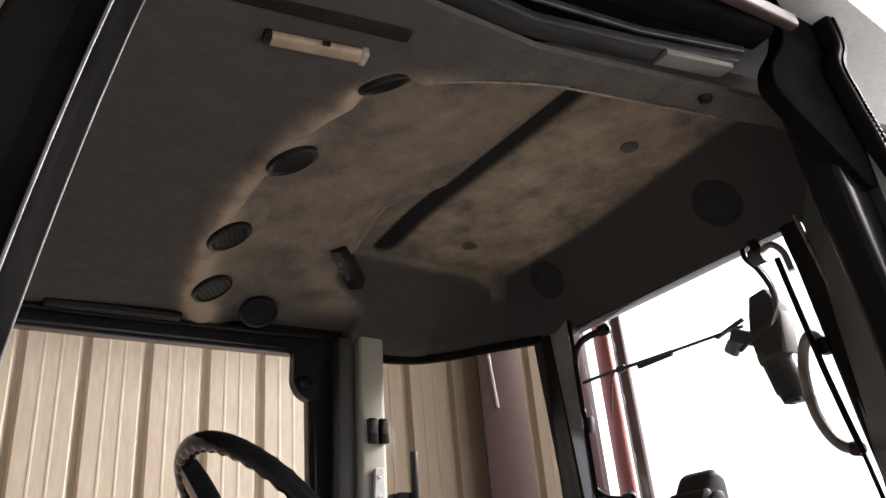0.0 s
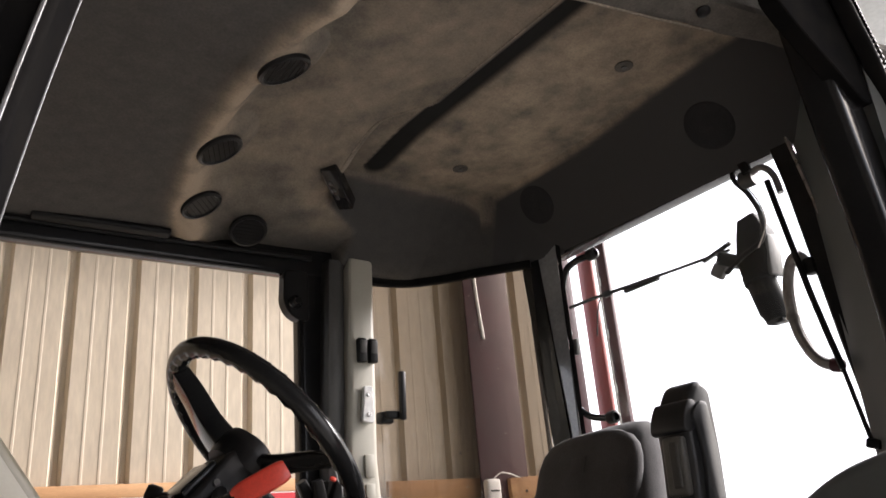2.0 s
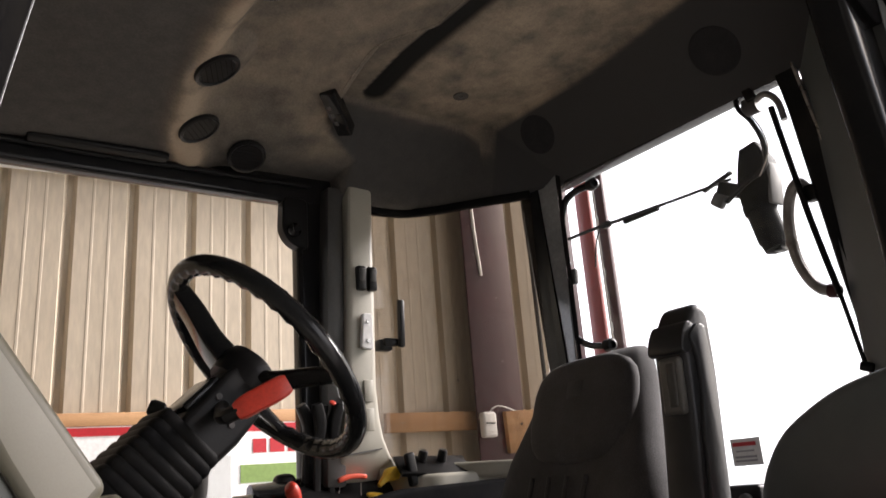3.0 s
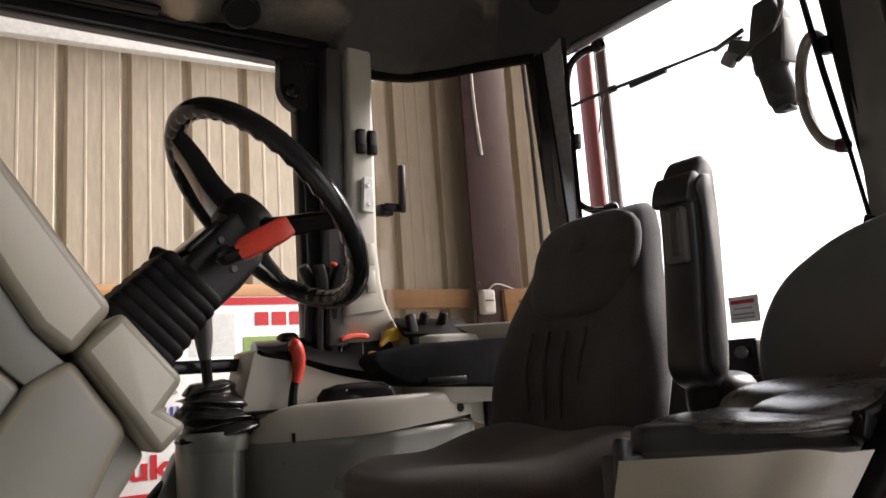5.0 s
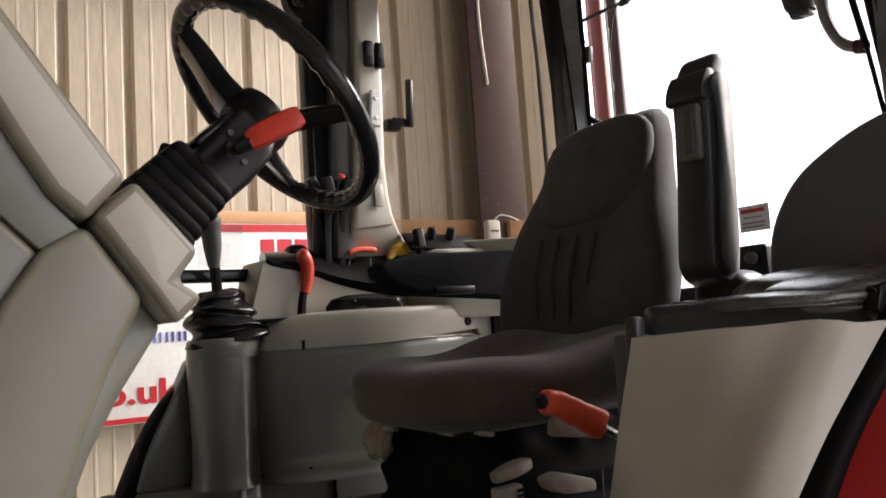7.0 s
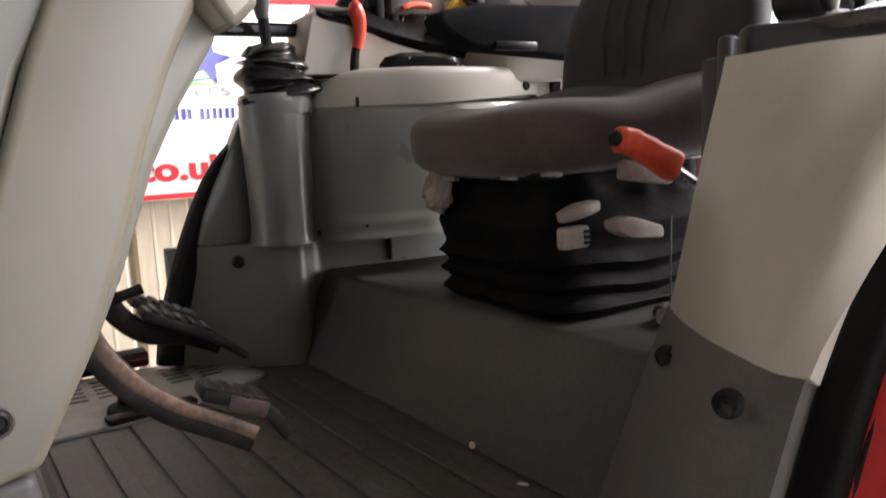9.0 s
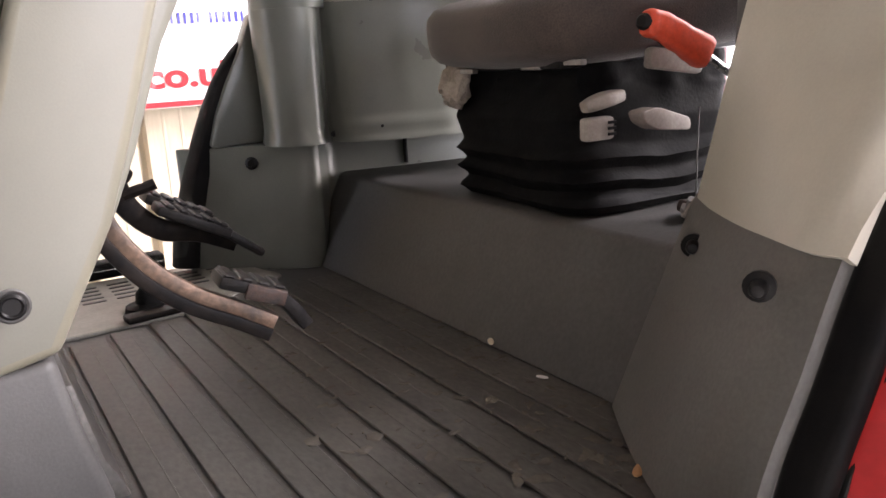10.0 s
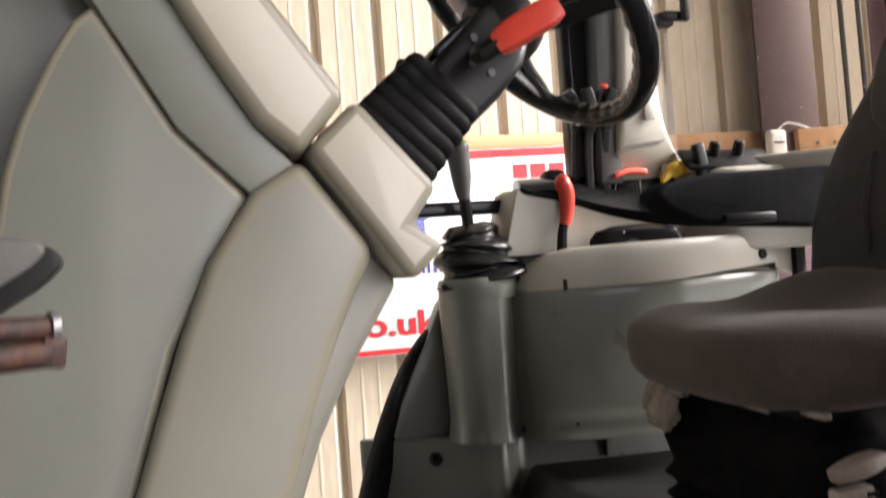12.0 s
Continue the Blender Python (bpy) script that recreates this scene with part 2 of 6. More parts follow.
M_SIGNTEAL = material("sign_teal", (0.03, 0.22, 0.30), 0.45, scale=3, fine=60, bump=0.0)
M_SIGNGREY = material("sign_grey", (0.4, 0.4, 0.42), 0.45, scale=3, fine=60, bump=0.0)
M_WOOD = material("raw_timber", (0.52, 0.30, 0.14), 0.65, second=(0.40, 0.21, 0.09), scale=3, fine=60, spread=0.5, bump=0.2, stretch=(1, 1, 9))
M_MAROON = material("maroon_steel", (0.060, 0.012, 0.017), 0.45, second=(0.042, 0.010, 0.013), scale=4, fine=60, bump=0.05)
M_REDPAINT = material("red_paint", (0.55, 0.03, 0.03), 0.3, second=(0.46, 0.028, 0.028), scale=3, fine=80, bump=0.03)
M_CONCRETE = material("concrete", (0.42, 0.41, 0.38), 0.85, second=(0.33, 0.32, 0.30), scale=0.7, fine=30, bump=0.3, depth=0.004)
M_SHED = material("shed_lining", (0.36, 0.355, 0.345), 0.8, second=(0.27, 0.265, 0.255), scale=1.2, fine=30, bump=0.1)
M_IVORY = material("ivory_plastic", (0.72, 0.64, 0.52), 0.4, second=(0.62, 0.53, 0.42), scale=30, fine=200, bump=0.05)
M_DUSTY = material("dusty_pale_plastic", (0.42, 0.375, 0.335), 0.6, second=(0.28, 0.245, 0.215), scale=30, fine=200, bump=0.1)
M_LENS = material("yellowed_lamp_lens", (0.46, 0.36, 0.26), 0.45, second=(0.32, 0.23, 0.16), scale=25, fine=200, bump=0.05)
M_MUD = material("dried_mud", (0.135, 0.120, 0.096), 0.9, second=(0.08, 0.072, 0.06), scale=30, fine=200, bump=0.3)
M_SHINYRUBBER = material("shiny_black_rubber", (0.009, 0.009, 0.009), 0.24, second=(0.014, 0.0135, 0.013), scale=20, fine=200, bump=0.2, depth=0.001)
M_CLOTH = material("torn_foam", (0.42, 0.37, 0.32), 0.95, second=(0.28, 0.24, 0.2), scale=40, fine=300, bump=0.8, depth=0.003)
M_PANE = pane_material("clear_pane", (0.96, 0.97, 0.965), 0.03, 0.02, 0.03)
M_REARPANE = pane_material("hazy_rear_pane", (0.96, 0.97, 0.965), 0.03, 0.02, 0.035, (0.85, 0.84, 0.82))
M_DIRTYPANE = pane_material("dusty_tinted_pane", (0.64, 0.61, 0.575), 0.03, 0.04, 0.07, (0.6, 0.58, 0.52), 0.45)

# ---- mesh helpers ----


def link(name, bm, mat, parent=None, label="", smooth=35):
    """Links a bmesh as one mesh object; edges sharper than smooth degrees stay sharp."""
    bmesh.ops.recalc_face_normals(bm, faces=bm.faces)
    for f in bm.faces:
        f.smooth = smooth > 0
    if smooth > 0:
        for e in bm.edges:
            if len(e.link_faces) == 2 and e.calc_face_angle(0) > radians(smooth):
                e.smooth = False
    me = bpy.data.meshes.new(name)
    bm.to_mesh(me)
    bm.free()
    me.materials.append(mat)
    ob = new(name, me)
    if parent is not None:
        ob.parent = parent
        ob.matrix_parent_inverse = Matrix.Translation(-parent.location)
    if label:
        ob["label"] = label
    return ob


def thing(name, at, label, category, group="", kind=""):
    """An Empty at a thing's base, which parents its parts. Parts are modelled in world places."""
    ob = new(name)
    ob.empty_display_size = 0.05
    ob.location = at
    return tagged(ob, label, category, group, kind)


def part(name, bm, mat, parent, label="", smooth=35):
    return link(name, bm, mat, parent, label, smooth)


def structure(name, bm, mat, label, smooth=35):
    return tagged(link(name, bm, mat, None, "", smooth), label, name.split("_")[0], "", "structure")


def single(name, bm, mat, label, category, group="", smooth=35):
    return tagged(link(name, bm, mat, None, "", smooth), label, category, group)


def bevel(bm, width, segments=2, angle=30):
    edges = [e for e in bm.edges if len(e.link_faces) == 2 and e.calc_face_angle(0) > radians(angle)]
    made = bmesh.ops.bevel(bm, geom=edges, offset=width, segments=segments, affect="EDGES", profile=0.5, clamp_overlap=True)
    for f in made["faces"]:
        f.material_index = 1
    return bm


def block(size, at=(0, 0, 0), m=None, r=0.0, seg=2, bm=None):
    """A box of that size centred at a place, or posed by a matrix, with rounded edges."""
    own = bmesh.new()
    bmesh.ops.create_cube(own, size=1.0)
    bmesh.ops.scale(own, vec=size, verts=own.verts)
    if r:
        bevel(own, r, seg)
    bmesh.ops.transform(own, matrix=m if m is not None else Matrix.Translation(at), verts=own.verts)
    return merge(bm, own)


def merge(bm, own):
    if bm is None:
        return own
    me = bpy.data.meshes.new("t")
    own.to_mesh(me)
    own.free()
    bm.from_mesh(me)
    bpy.data.meshes.remove(me)
    return bm


def prism(outline, lo, hi, axis="y", r=0.0, seg=2, bm=None):
    """A closed outline drawn in the plane across an axis, given thickness from lo to hi along it."""
    own = bmesh.new()
    put = {"y": lambda a, b, c: (a, c, b), "z": lambda a, b, c: (a, b, c), "x": lambda a, b, c: (c, a, b)}[axis]
    low = [own.verts.new(put(a, b, lo)) for a, b in outline]
    high = [own.verts.new(put(a, b, hi)) for a, b in outline]
    n = len(outline)
    own.faces.new(low)
    own.faces.new(high[::-1])
    for i in range(n):
        own.faces.new((low[i], high[i], high[(i + 1) % n], low[(i + 1) % n]))
    bmesh.ops.recalc_face_normals(own, faces=own.faces)
    if r:
        bevel(own, r, seg)
    return merge(bm, own)


def rounded(points, r, seg=4):
    """A closed 2D outline with its corners rounded."""
    out = []
    n = len(points)
    for i in range(n):
        a, b, c = Vector(points[i - 1]), Vector(points[i]), Vector(points[(i + 1) % n])
        d = min(r, (a - b).length * 0.45, (c - b).length * 0.45)
        p, q = b + (a - b).normalized() * d, b + (c - b).normalized() * d
        for k in range(seg + 1):
            s = k / seg
            out.append(tuple((1 - s) ** 2 * p + 2 * s * (1 - s) * b + s * s * q))
    return out


def spline(points, n=8):
    """A smooth way through the points (Catmull-Rom)."""
    pts = [Vector(p) for p in points]
    pts = [2 * pts[0] - pts[1]] + pts + [2 * pts[-1] - pts[-2]]
    out = []
    for i in range(1, len(pts) - 2):
        p0, p1, p2, p3 = pts[i - 1 : i + 3]
        for k in range(n):
            t = k / n
            out.append(0.5 * (2 * p1 + (p2 - p0) * t + (2 * p0 - 5 * p1 + 4 * p2 - p3) * t * t + (3 * p1 - p0 - 3 * p2 + p3) * t**3))
    return out + [pts[-2]]


def sweep(way, section, up=(0, 0, 1), scales=None, bm=None, caps=True):
    """A 2D section carried along a way; section's x lies sideways and its y along up."""
    own = bmesh.new()
    way = [Vector(p) for p in way]
    rings = []
    for i, p in enumerate(way):
        d = (way[min(i + 1, len(way) - 1)] - way[max(i - 1, 0)]).normalized()
        side = d.cross(Vector(up))
        side = side.normalized() if side.length > 1e-5 else Vector((1, 0, 0))
        top = side.cross(d).normalized()
        s = scales[i] if scales else 1.0
        rings.append([own.verts.new(p + s * (a * side + b * top)) for a, b in section])
    k = len(section)
    for a, b in zip(rings, rings[1:]):
        for i in range(k):
            own.faces.new((a[i], a[(i + 1) % k], b[(i + 1) % k], b[i]))
    if caps:
        own.faces.new(rings[0][::-1])
        own.faces.new(rings[-1])
    return merge(bm, own)


def loft(rings, bm=None):
    """A solid skin over rings of points, closed at both ends."""
    own = bmesh.new()
    rows = [[own.verts.new(p) for p in ring] for ring in rings]
    k = len(rows[0])
    for a, b in zip(rows, rows[1:]):
        for i in range(k):
            own.faces.new((a[i], a[(i + 1) % k], b[(i + 1) % k], b[i]))
    own.faces.new(rows[0][::-1])
    own.faces.new(rows[-1])
    return merge(bm, own)


def circle(r, n=12, squash=1.0):
    return [(r * math.cos(2 * math.pi * i / n), r * squash * math.sin(2 * math.pi * i / n)) for i in range(n)]


def tube(points, r, n=10, smooth=6, up=(0, 0, 1), scales=None, bm=None):
    way = spline(points, smooth) if smooth > 1 else points
    return sweep(way, circle(r, n), up, scales, bm)


def lathe(profile, m, n=24, bm=None):
    """A profile of (radius, height) turned about the z axis of the pose m."""
    own = bmesh.new()
    rings = [[own.verts.new((r * math.cos(2 * math.pi * i / n), r * math.sin(2 * math.pi * i / n), h)) for i in range(n)] for r, h in profile]
    for a, b in zip(rings, rings[1:]):
        for i in range(n):
            own.faces.new((a[i], a[(i + 1) % n], b[(i + 1) % n], b[i]))
    own.faces.new(rings[0][::-1])
    own.faces.new(rings[-1])
    bmesh.ops.transform(own, matrix=m, verts=own.verts)
    return merge(bm, own)


def axis_pose(at, way, up=(0, 0, 1)):
    """A pose at a place whose z axis points along way."""
    return Matrix.Translation(at) @ Vector(way).to_track_quat("Z", "Y").to_matrix().to_4x4()


def grid(nx, ny, place, bm=None):
    """A sheet: place(u, v) gives the point for u and v from 0 to 1."""
    own = bmesh.new()
    rows = [[own.verts.new(place(i / nx, j / ny)) for j in range(ny + 1)] for i in range(nx + 1)]
    for i in range(nx):
        for j in range(ny):
            own.faces.new((rows[i][j], rows[i + 1][j], rows[i + 1][j + 1], rows[i][j + 1]))
    return merge(bm, own)


def thicken(bm, depth):
    """Gives a sheet a thickness to one side."""
    bmesh.ops.recalc_face_normals(bm, faces=bm.faces)
    bmesh.ops.solidify(bm, geom=bm.faces[:], thickness=depth)
    return bm


def puff(size, m, power=3.2, n=24, k=14, dent=None):
    """A cushion: a rounded box with soft faces, posed by m; dent(x, y, z) moves a point of the unit form."""
    own = bmesh.new()
    bmesh.ops.create_uvsphere(own, u_segments=n, v_segments=k, radius=1.0)
    for v in own.verts:
        x, y, z = v.co
        s = (abs(x) ** power + abs(y) ** power + abs(z) ** power) ** (-1 / power)
        p = Vector((x, y, z)) * s
        if dent:
            p = Vector(dent(*p))
        v.co = (p.x * size[0] / 2, p.y * size[1] / 2, p.z * size[2] / 2)
    bmesh.ops.transform(own, matrix=m, verts=own.verts)
    return own


def lettering(name, text, height, m, mat, parent, width=None, bold=0.0):
    """Flat raised letters, h high, at the pose m (x along the line, y up, z out)."""
    cu = bpy.data.curves.new(name, "FONT")
    cu.body, cu.size, cu.extrude, cu.offset = text, height * 1.38, 0.0015, bold
    tmp = new(name, cu)
    bpy.context.view_layer.update()
    me = bpy.data.meshes.new_from_object(tmp.evaluated_get(bpy.context.evaluated_depsgraph_get()))
    bpy.data.objects.remove(tmp)
    bpy.data.curves.remove(cu)
    bm = bmesh.new()
    bm.from_mesh(me)
    bpy.data.meshes.remove(me)
    if width:
        xs = [v.co.x for v in bm.verts]
        lo, hi = min(xs), max(xs)
        for v in bm.verts:
            v.co.x = (v.co.x - lo) * width / (hi - lo)
    bmesh.ops.transform(bm, matrix=m, verts=bm.verts)
    return part(name, bm, mat, parent, "", 0)

# ---- the yard and the shed ----
GROUND = -1.15
WALL = pose(1.0, 3.0, 0, 0, 0, -7)  # x along the cladding, -y towards the tractor


def on_wall(s, out, z):
    return tuple(WALL @ Vector((s, -out, z)))


bm = grid(24, 24, lambda u, v: ((u - 0.5) * 1200, (v - 0.5) * 1200, GROUND))
structure("ground", bm, M_CONCRETE, "pale concrete yard reaching to the horizon")


def cladding_wall():
    """One run of box-profile sheet: wide flats with two shallow swages, and trapezoid ribs set back between them."""
    pitch, first, ribs = 0.2355, -6.545, 36
    line = []
    for i in range(ribs):
        s = first + i * pitch
        line += [(s, 0.0), (s + 0.055, 0.0), (s + 0.057, 0.0012), (s + 0.063, 0.0012), (s + 0.065, 0.0), (s + 0.118, 0.0), (s + 0.120, 0.0012), (s + 0.126, 0.0012), (s + 0.128, 0.0), (s + 0.183, 0.0), (s + 0.199, -0.032), (s + 0.222, -0.032)]
    line.append((first + ribs * pitch, 0.0))
    own = bmesh.new()
    lo = [own.verts.new(WALL @ Vector((s, -d, GROUND))) for s, d in line]
    hi = [own.verts.new(WALL @ Vector((s, -d, 4.6))) for s, d in line]
    for i in range(len(line) - 1):
        own.faces.new((lo[i], lo[i + 1], hi[i + 1], hi[i]))
    return thicken(own, 0.004)


structure("wall_side", cladding_wall(), M_CLAD, "cream box-profile steel cladding wall of the shed", 20)
bm = block((7.4, 0.05, 0.10), m=WALL @ pose(-2.85, -0.065, 2.088), r=0.004)
structure("trim", bm, M_WHITE, "white horizontal trim rail on the cladding")

# timber rails and steelwork on the wall
rail = thing("timber_rail", on_wall(1.6, 0.05, 0.98), "raw timber boards fixed low on the cladding wall", "board")
part("board", block((0.50, 0.03, 0.19), m=WALL @ pose(1.69, -0.143, 0.975, 0, -2.5, 0), r=0.003), M_WOOD, rail)
part("board", block((0.62, 0.03, 0.085), m=WALL @ pose(1.17, -0.06, 1.03), r=0.003), M_WOOD, rail)
part("board", block((5.3, 0.03, 0.05), m=WALL @ pose(-1.9, -0.05, 1.075), r=0.003), M_WOOD, rail)
for s in (1.52, 1.60, 1.86):
    part("screw", lathe([(0.007, 0), (0.007, 0.002), (0.003, 0.003)], WALL @ pose(s, -0.158, 1.02 if s > 1.7 else 1.0, 90, 0, 0), 8), M_BLACK, rail)
sensor = thing("wall_sensor", on_wall(1.36, 0.12, 0.96), "small white plastic sensor box on the timber board", "sensor")
part("housing", block((0.075, 0.045, 0.115), m=WALL @ pose(1.330, -0.165, 1.00), r=0.014, seg=4), M_WHITE, sensor)
part("slot", block((0.045, 0.004, 0.008), m=WALL @ pose(1.330, -0.189, 1.005)), M_DARK, sensor)
part("wire", tube([on_wall(1.340, 0.16, 1.055), on_wall(1.40, 0.16, 1.085), on_wall(1.53, 0.15, 1.05)], 0.003, 6), M_WHITE, sensor)

stanchion = thing("maroon_column", on_wall(1.5, 0.02, GROUND), "maroon painted steel column standing against the cladding", "column")
part("flange", block((0.26, 0.012, 5.7), m=WALL @ pose(1.43, -0.12, GROUND + 2.85), r=0.002), M_MAROON, stanchion)
part("web", block((0.012, 0.10, 5.7), m=WALL @ pose(1.43, -0.062, GROUND + 2.85)), M_MAROON, stanchion)
part("drip", tube([on_wall(1.36, 0.13, 2.20), on_wall(1.365, 0.13, 1.97), on_wall(1.385, 0.13, 1.72)], 0.009, 6), M_WHITE, stanchion, "white paint drip")
for s, out in ((1.70, 0.08), (1.76, 0.11)):
    single("hanging_cable", tube([on_wall(s, out, 3.5), on_wall(s + 0.02, out, 2.2), on_wall(s + 0.03, out + 0.01, 1.6), on_wall(s + 0.06, out, GROUND)], 0.011, 6), M_DARK, "dark cable hanging down beside the maroon column", "cable")

jamb = thing("doorway_column", (3.3, 2.78, GROUND), "red painted steel column at the shed doorway, its red paled for glare", "column")
part("web", block((0.32, 0.02, 5.6), (2.98, 2.815, GROUND + 2.8), r=0.002), M_MAROON, jamb)
part("flange", block((0.03, 0.10, 5.6), (3.2, 2.735, GROUND + 2.8), r=0.004), M_DOORRED, jamb, "red flange paled for glare")
part("gate_gap", block((0.02, 0.014, 5.6), (3.21, 2.655, GROUND + 2.8)), M_WHITE, jamb, "pale gap strip")
part("gate_edge", block((0.03, 0.062, 5.6), (3.2, 2.605, GROUND + 2.8), r=0.004), M_MAROON, jamb, "dark red edge of the doorway's gate")
for k in range(7):
    part("gate_bolt", block((0.012, 0.012, 0.05), (3.183, 2.633, 0.9 + 0.3 * k), r=0.003), M_WHITE, jamb)

# the shed's roof closes the view above; its unseen reach to the wall shades the cladding
bm = block((9.2, 10.7, 0.08), (-1.6, -2.05, 3.6))
structure("ceiling_shed", bm, M_SHED, "dull brown underside of the shed roof")
for x in (-4.5, -2.2, 0.1, 2.4):
    single("roof_beam", block((0.12, 9.9, 0.22), (x, -2.45, 3.45), r=0.004), M_WOOD, "timber roof beam under the shed roof", "beam", "roof beams")
bm = block((0.12, 10.4, 4.75), (-6.2, -2.2, 1.225))
structure("wall_end", bm, M_SHED, "plain end wall of the shed")
# Unseen wall added to cut daylight from the near side.
bm = block((7.6, 0.12, 4.7), (-2.4, -7.2, 1.2))
structure("wall_front", bm, M_SHED, "unseen wall added to block light from the shed's front half")
bm = block((0.2, 0.2, 4.71), (2.8, -7.2, 1.205))
structure("post_open_side", bm, M_SHED, "plain post of the shed's open side")

# the hanging sign: white board, red edges, printed blocks
sign = thing("sign_board", on_wall(-0.3, 0.06, 0.30), "white printed trade sign board with red edge stripes on the cladding", "sign")
part("board", block((2.0, 0.012, 0.75), m=WALL @ pose(-0.45, -0.055, 0.675), r=0.002), M_WHITE, sign)


def on_sign(name, s0, s1, z0, z1, mat, out=0.0625):
    return part(name, block((s1 - s0, 0.003, z1 - z0), m=WALL @ pose((s0 + s1) / 2, -out, (z0 + z1) / 2)), mat, sign)


on_sign("top_stripe", -1.45, 0.55, 1.015, 1.045, M_SIGNRED)
on_sign("bottom_stripe", -1.45, 0.55, 0.303, 0.322, M_SIGNRED)
on_sign("red_logo_block", 0.27, 0.325, 0.93, 0.985, M_SIGNRED)
on_sign("red_logo_block", 0.34, 0.40, 0.93, 0.985, M_SIGNRED)
on_sign("red_logo_block", 0.415, 0.475, 0.93, 0.985, M_SIGNRED)
on_sign("green_logo_block", 0.22, 0.47, 0.815, 0.885, M_SIGNGREEN)
star = [((0.098 if k % 2 == 0 else 0.040) * math.sin(math.pi * k / 5 + 0.25) - 0.125, (0.098 if k % 2 == 0 else 0.040) * math.cos(math.pi * k / 5 + 0.25) + 0.81) for k in range(10)]
bm = prism(star, -0.0655, -0.0625, "y")
bmesh.ops.transform(bm, matrix=WALL, verts=bm.verts)
part("blue_star", bm, M_SIGNBLUE, sign)
for k in range(2):
    bm = prism([(-0.26 + 0.02 * k, 0.715 - 0.01 * k), (-0.20, 0.725 - 0.012 * k), (-0.06, 0.745 - 0.03 * k), (-0.19, 0.738 - 0.01 * k)], -0.0675, -0.0658, "y")
    bmesh.ops.transform(bm, matrix=WALL, verts=bm.verts)
    part("swoosh", bm, M_SIGNGREEN if k else M_SIGNTEAL, sign)
lettering("grey_letters", "LES", 0.035, WALL @ pose(-0.17, -0.0625, 0.675, 90, 0, 0), M_SIGNGREY, sign, 0.13)
for k in range(9):
    s0 = -0.455 + 0.046 * k + (0.02 if k > 5 else 0.0)
    on_sign("number_bar", s0, s0 + 0.010, 0.592, 0.630, M_SIGNBLUE)
    on_sign("number_bar", s0 + 0.022, s0 + 0.031, 0.592, 0.630, M_SIGNBLUE)
on_sign("small_bar", -0.48, -0.37, 0.535, 0.552, M_SIGNBLUE)
on_sign("small_bar", -0.50, -0.36, 0.487, 0.503, M_SIGNGREY)
on_sign("address_bar", -1.2, -0.44, 0.372, 0.430, M_SIGNRED)
lettering("web_letters", ".co.uk", 0.088, WALL @ pose(-0.442, -0.0625, 0.373, 90, 0, 0), M_SIGNRED, sign, 0.385, 0.0035)

# ---- the cab's shell ----
bm = prism([(-0.55, 0.30), (1.46, 0.16), (1.55, 0.35), (1.62, 1.45), (1.40, 1.72), (-0.45, 1.86)], GROUND, -0.035, "z")
structure("chassis", bm, M_DARK, "plain dark body of the tractor below its cab")

floor_outline = [(-0.52, 0.42), (0.60, 0.34), (1.45, 0.30), (1.58, 1.35), (1.30, 1.72), (-0.40, 1.80)]
structure("floor", prism(floor_outline, -0.035, 0.0, "z"), M_STEP, "dark covered floor of the tractor cab")


def mat_strip(x, y0, y1, w=0.0585, h=0.005):
    return prism(rounded([(x, y0), (x + w, y0), (x + w, y1), (x, y1)], 0.004, 2), 0.0, h, "z", 0.0015, 1)


floor_mat = thing("floor_mat", (0.3, 0.9, 0.0), "worn black ribbed rubber floor mat, dusty towards the door", "floor mat")
for k in range(9):
    x = -0.007 + 0.0668 * k
    far = (1.37, 1.37, 1.385, 1.40, 1.42, 1.50, 1.50, 1.48, 1.47)[k]
    near = (0.82, 0.74, 0.50, 0.46, 0.45, 0.44, 0.45, 0.47, 0.50)[k]
    part("rib", mat_strip(x, near, far), M_MATDUST if k < 4 else M_MAT, floor_mat)
    part("ridge", tube([(x + 0.029, near + 0.02, 0.0045), (x + 0.029, far - 0.03, 0.0045)], 0.0012, 6, 1), M_MAT, floor_mat)

plate = thing("floor_plate", (0.2, 1.57, 0.0), "dusty grey floor plate with groups of vent slots", "floor plate")
part("plate", prism(rounded([(-0.15, 1.405), (0.25, 1.405), (0.34, 1.44), (0.50, 1.53), (0.44, 1.745), (-0.15, 1.78)], 0.02), 0.0, 0.008, "z", 0.002, 1), M_MATPALE, plate)
for gx, gy in ((0.075, 1.595), (0.137, 1.595), (0.20, 1.595), (0.338, 1.595), (0.402, 1.60)):
    for k in range(5):
        part("slot", prism(rounded([(gx - 0.022, gy + k * 0.029 - 0.005), (gx + 0.022, gy + k * 0.029 - 0.005), (gx + 0.022, gy + k * 0.029 + 0.005), (gx - 0.022, gy + k * 0.029 + 0.005)], 0.004, 2), 0.006, 0.0092, "z"), M_BLACK, plate, "", 0)

# kick panel in front, below the dash column
bm = prism([(-0.30, 0.0), (0.035, 0.0), (0.012, 0.10), (0.0, 0.175), (-0.30, 0.155)], 0.80, 1.30, "y", 0.012, 3)
structure("panel_kick", bm, M_DARK, "dark grey moulded panel at the foot of the dash column")
bm = prism([(0.0, 0.0), (0.05, 0.0), (0.045, 0.018), (0.03, 0.05), (0.012, 0.14), (0.0, 0.14)], 0.815, 1.33, "y", 0.004, 2)
structure("trim_mat_edge", bm, M_MAT, "upturned edge of the rubber floor mat")

# seat platform
bm = prism([(0.595, 0.0), (0.690, 0.185), (0.703, 0.191), (1.50, 0.192), (1.50, 0.0)], 0.56, 1.63, "y", 0.006, 3)
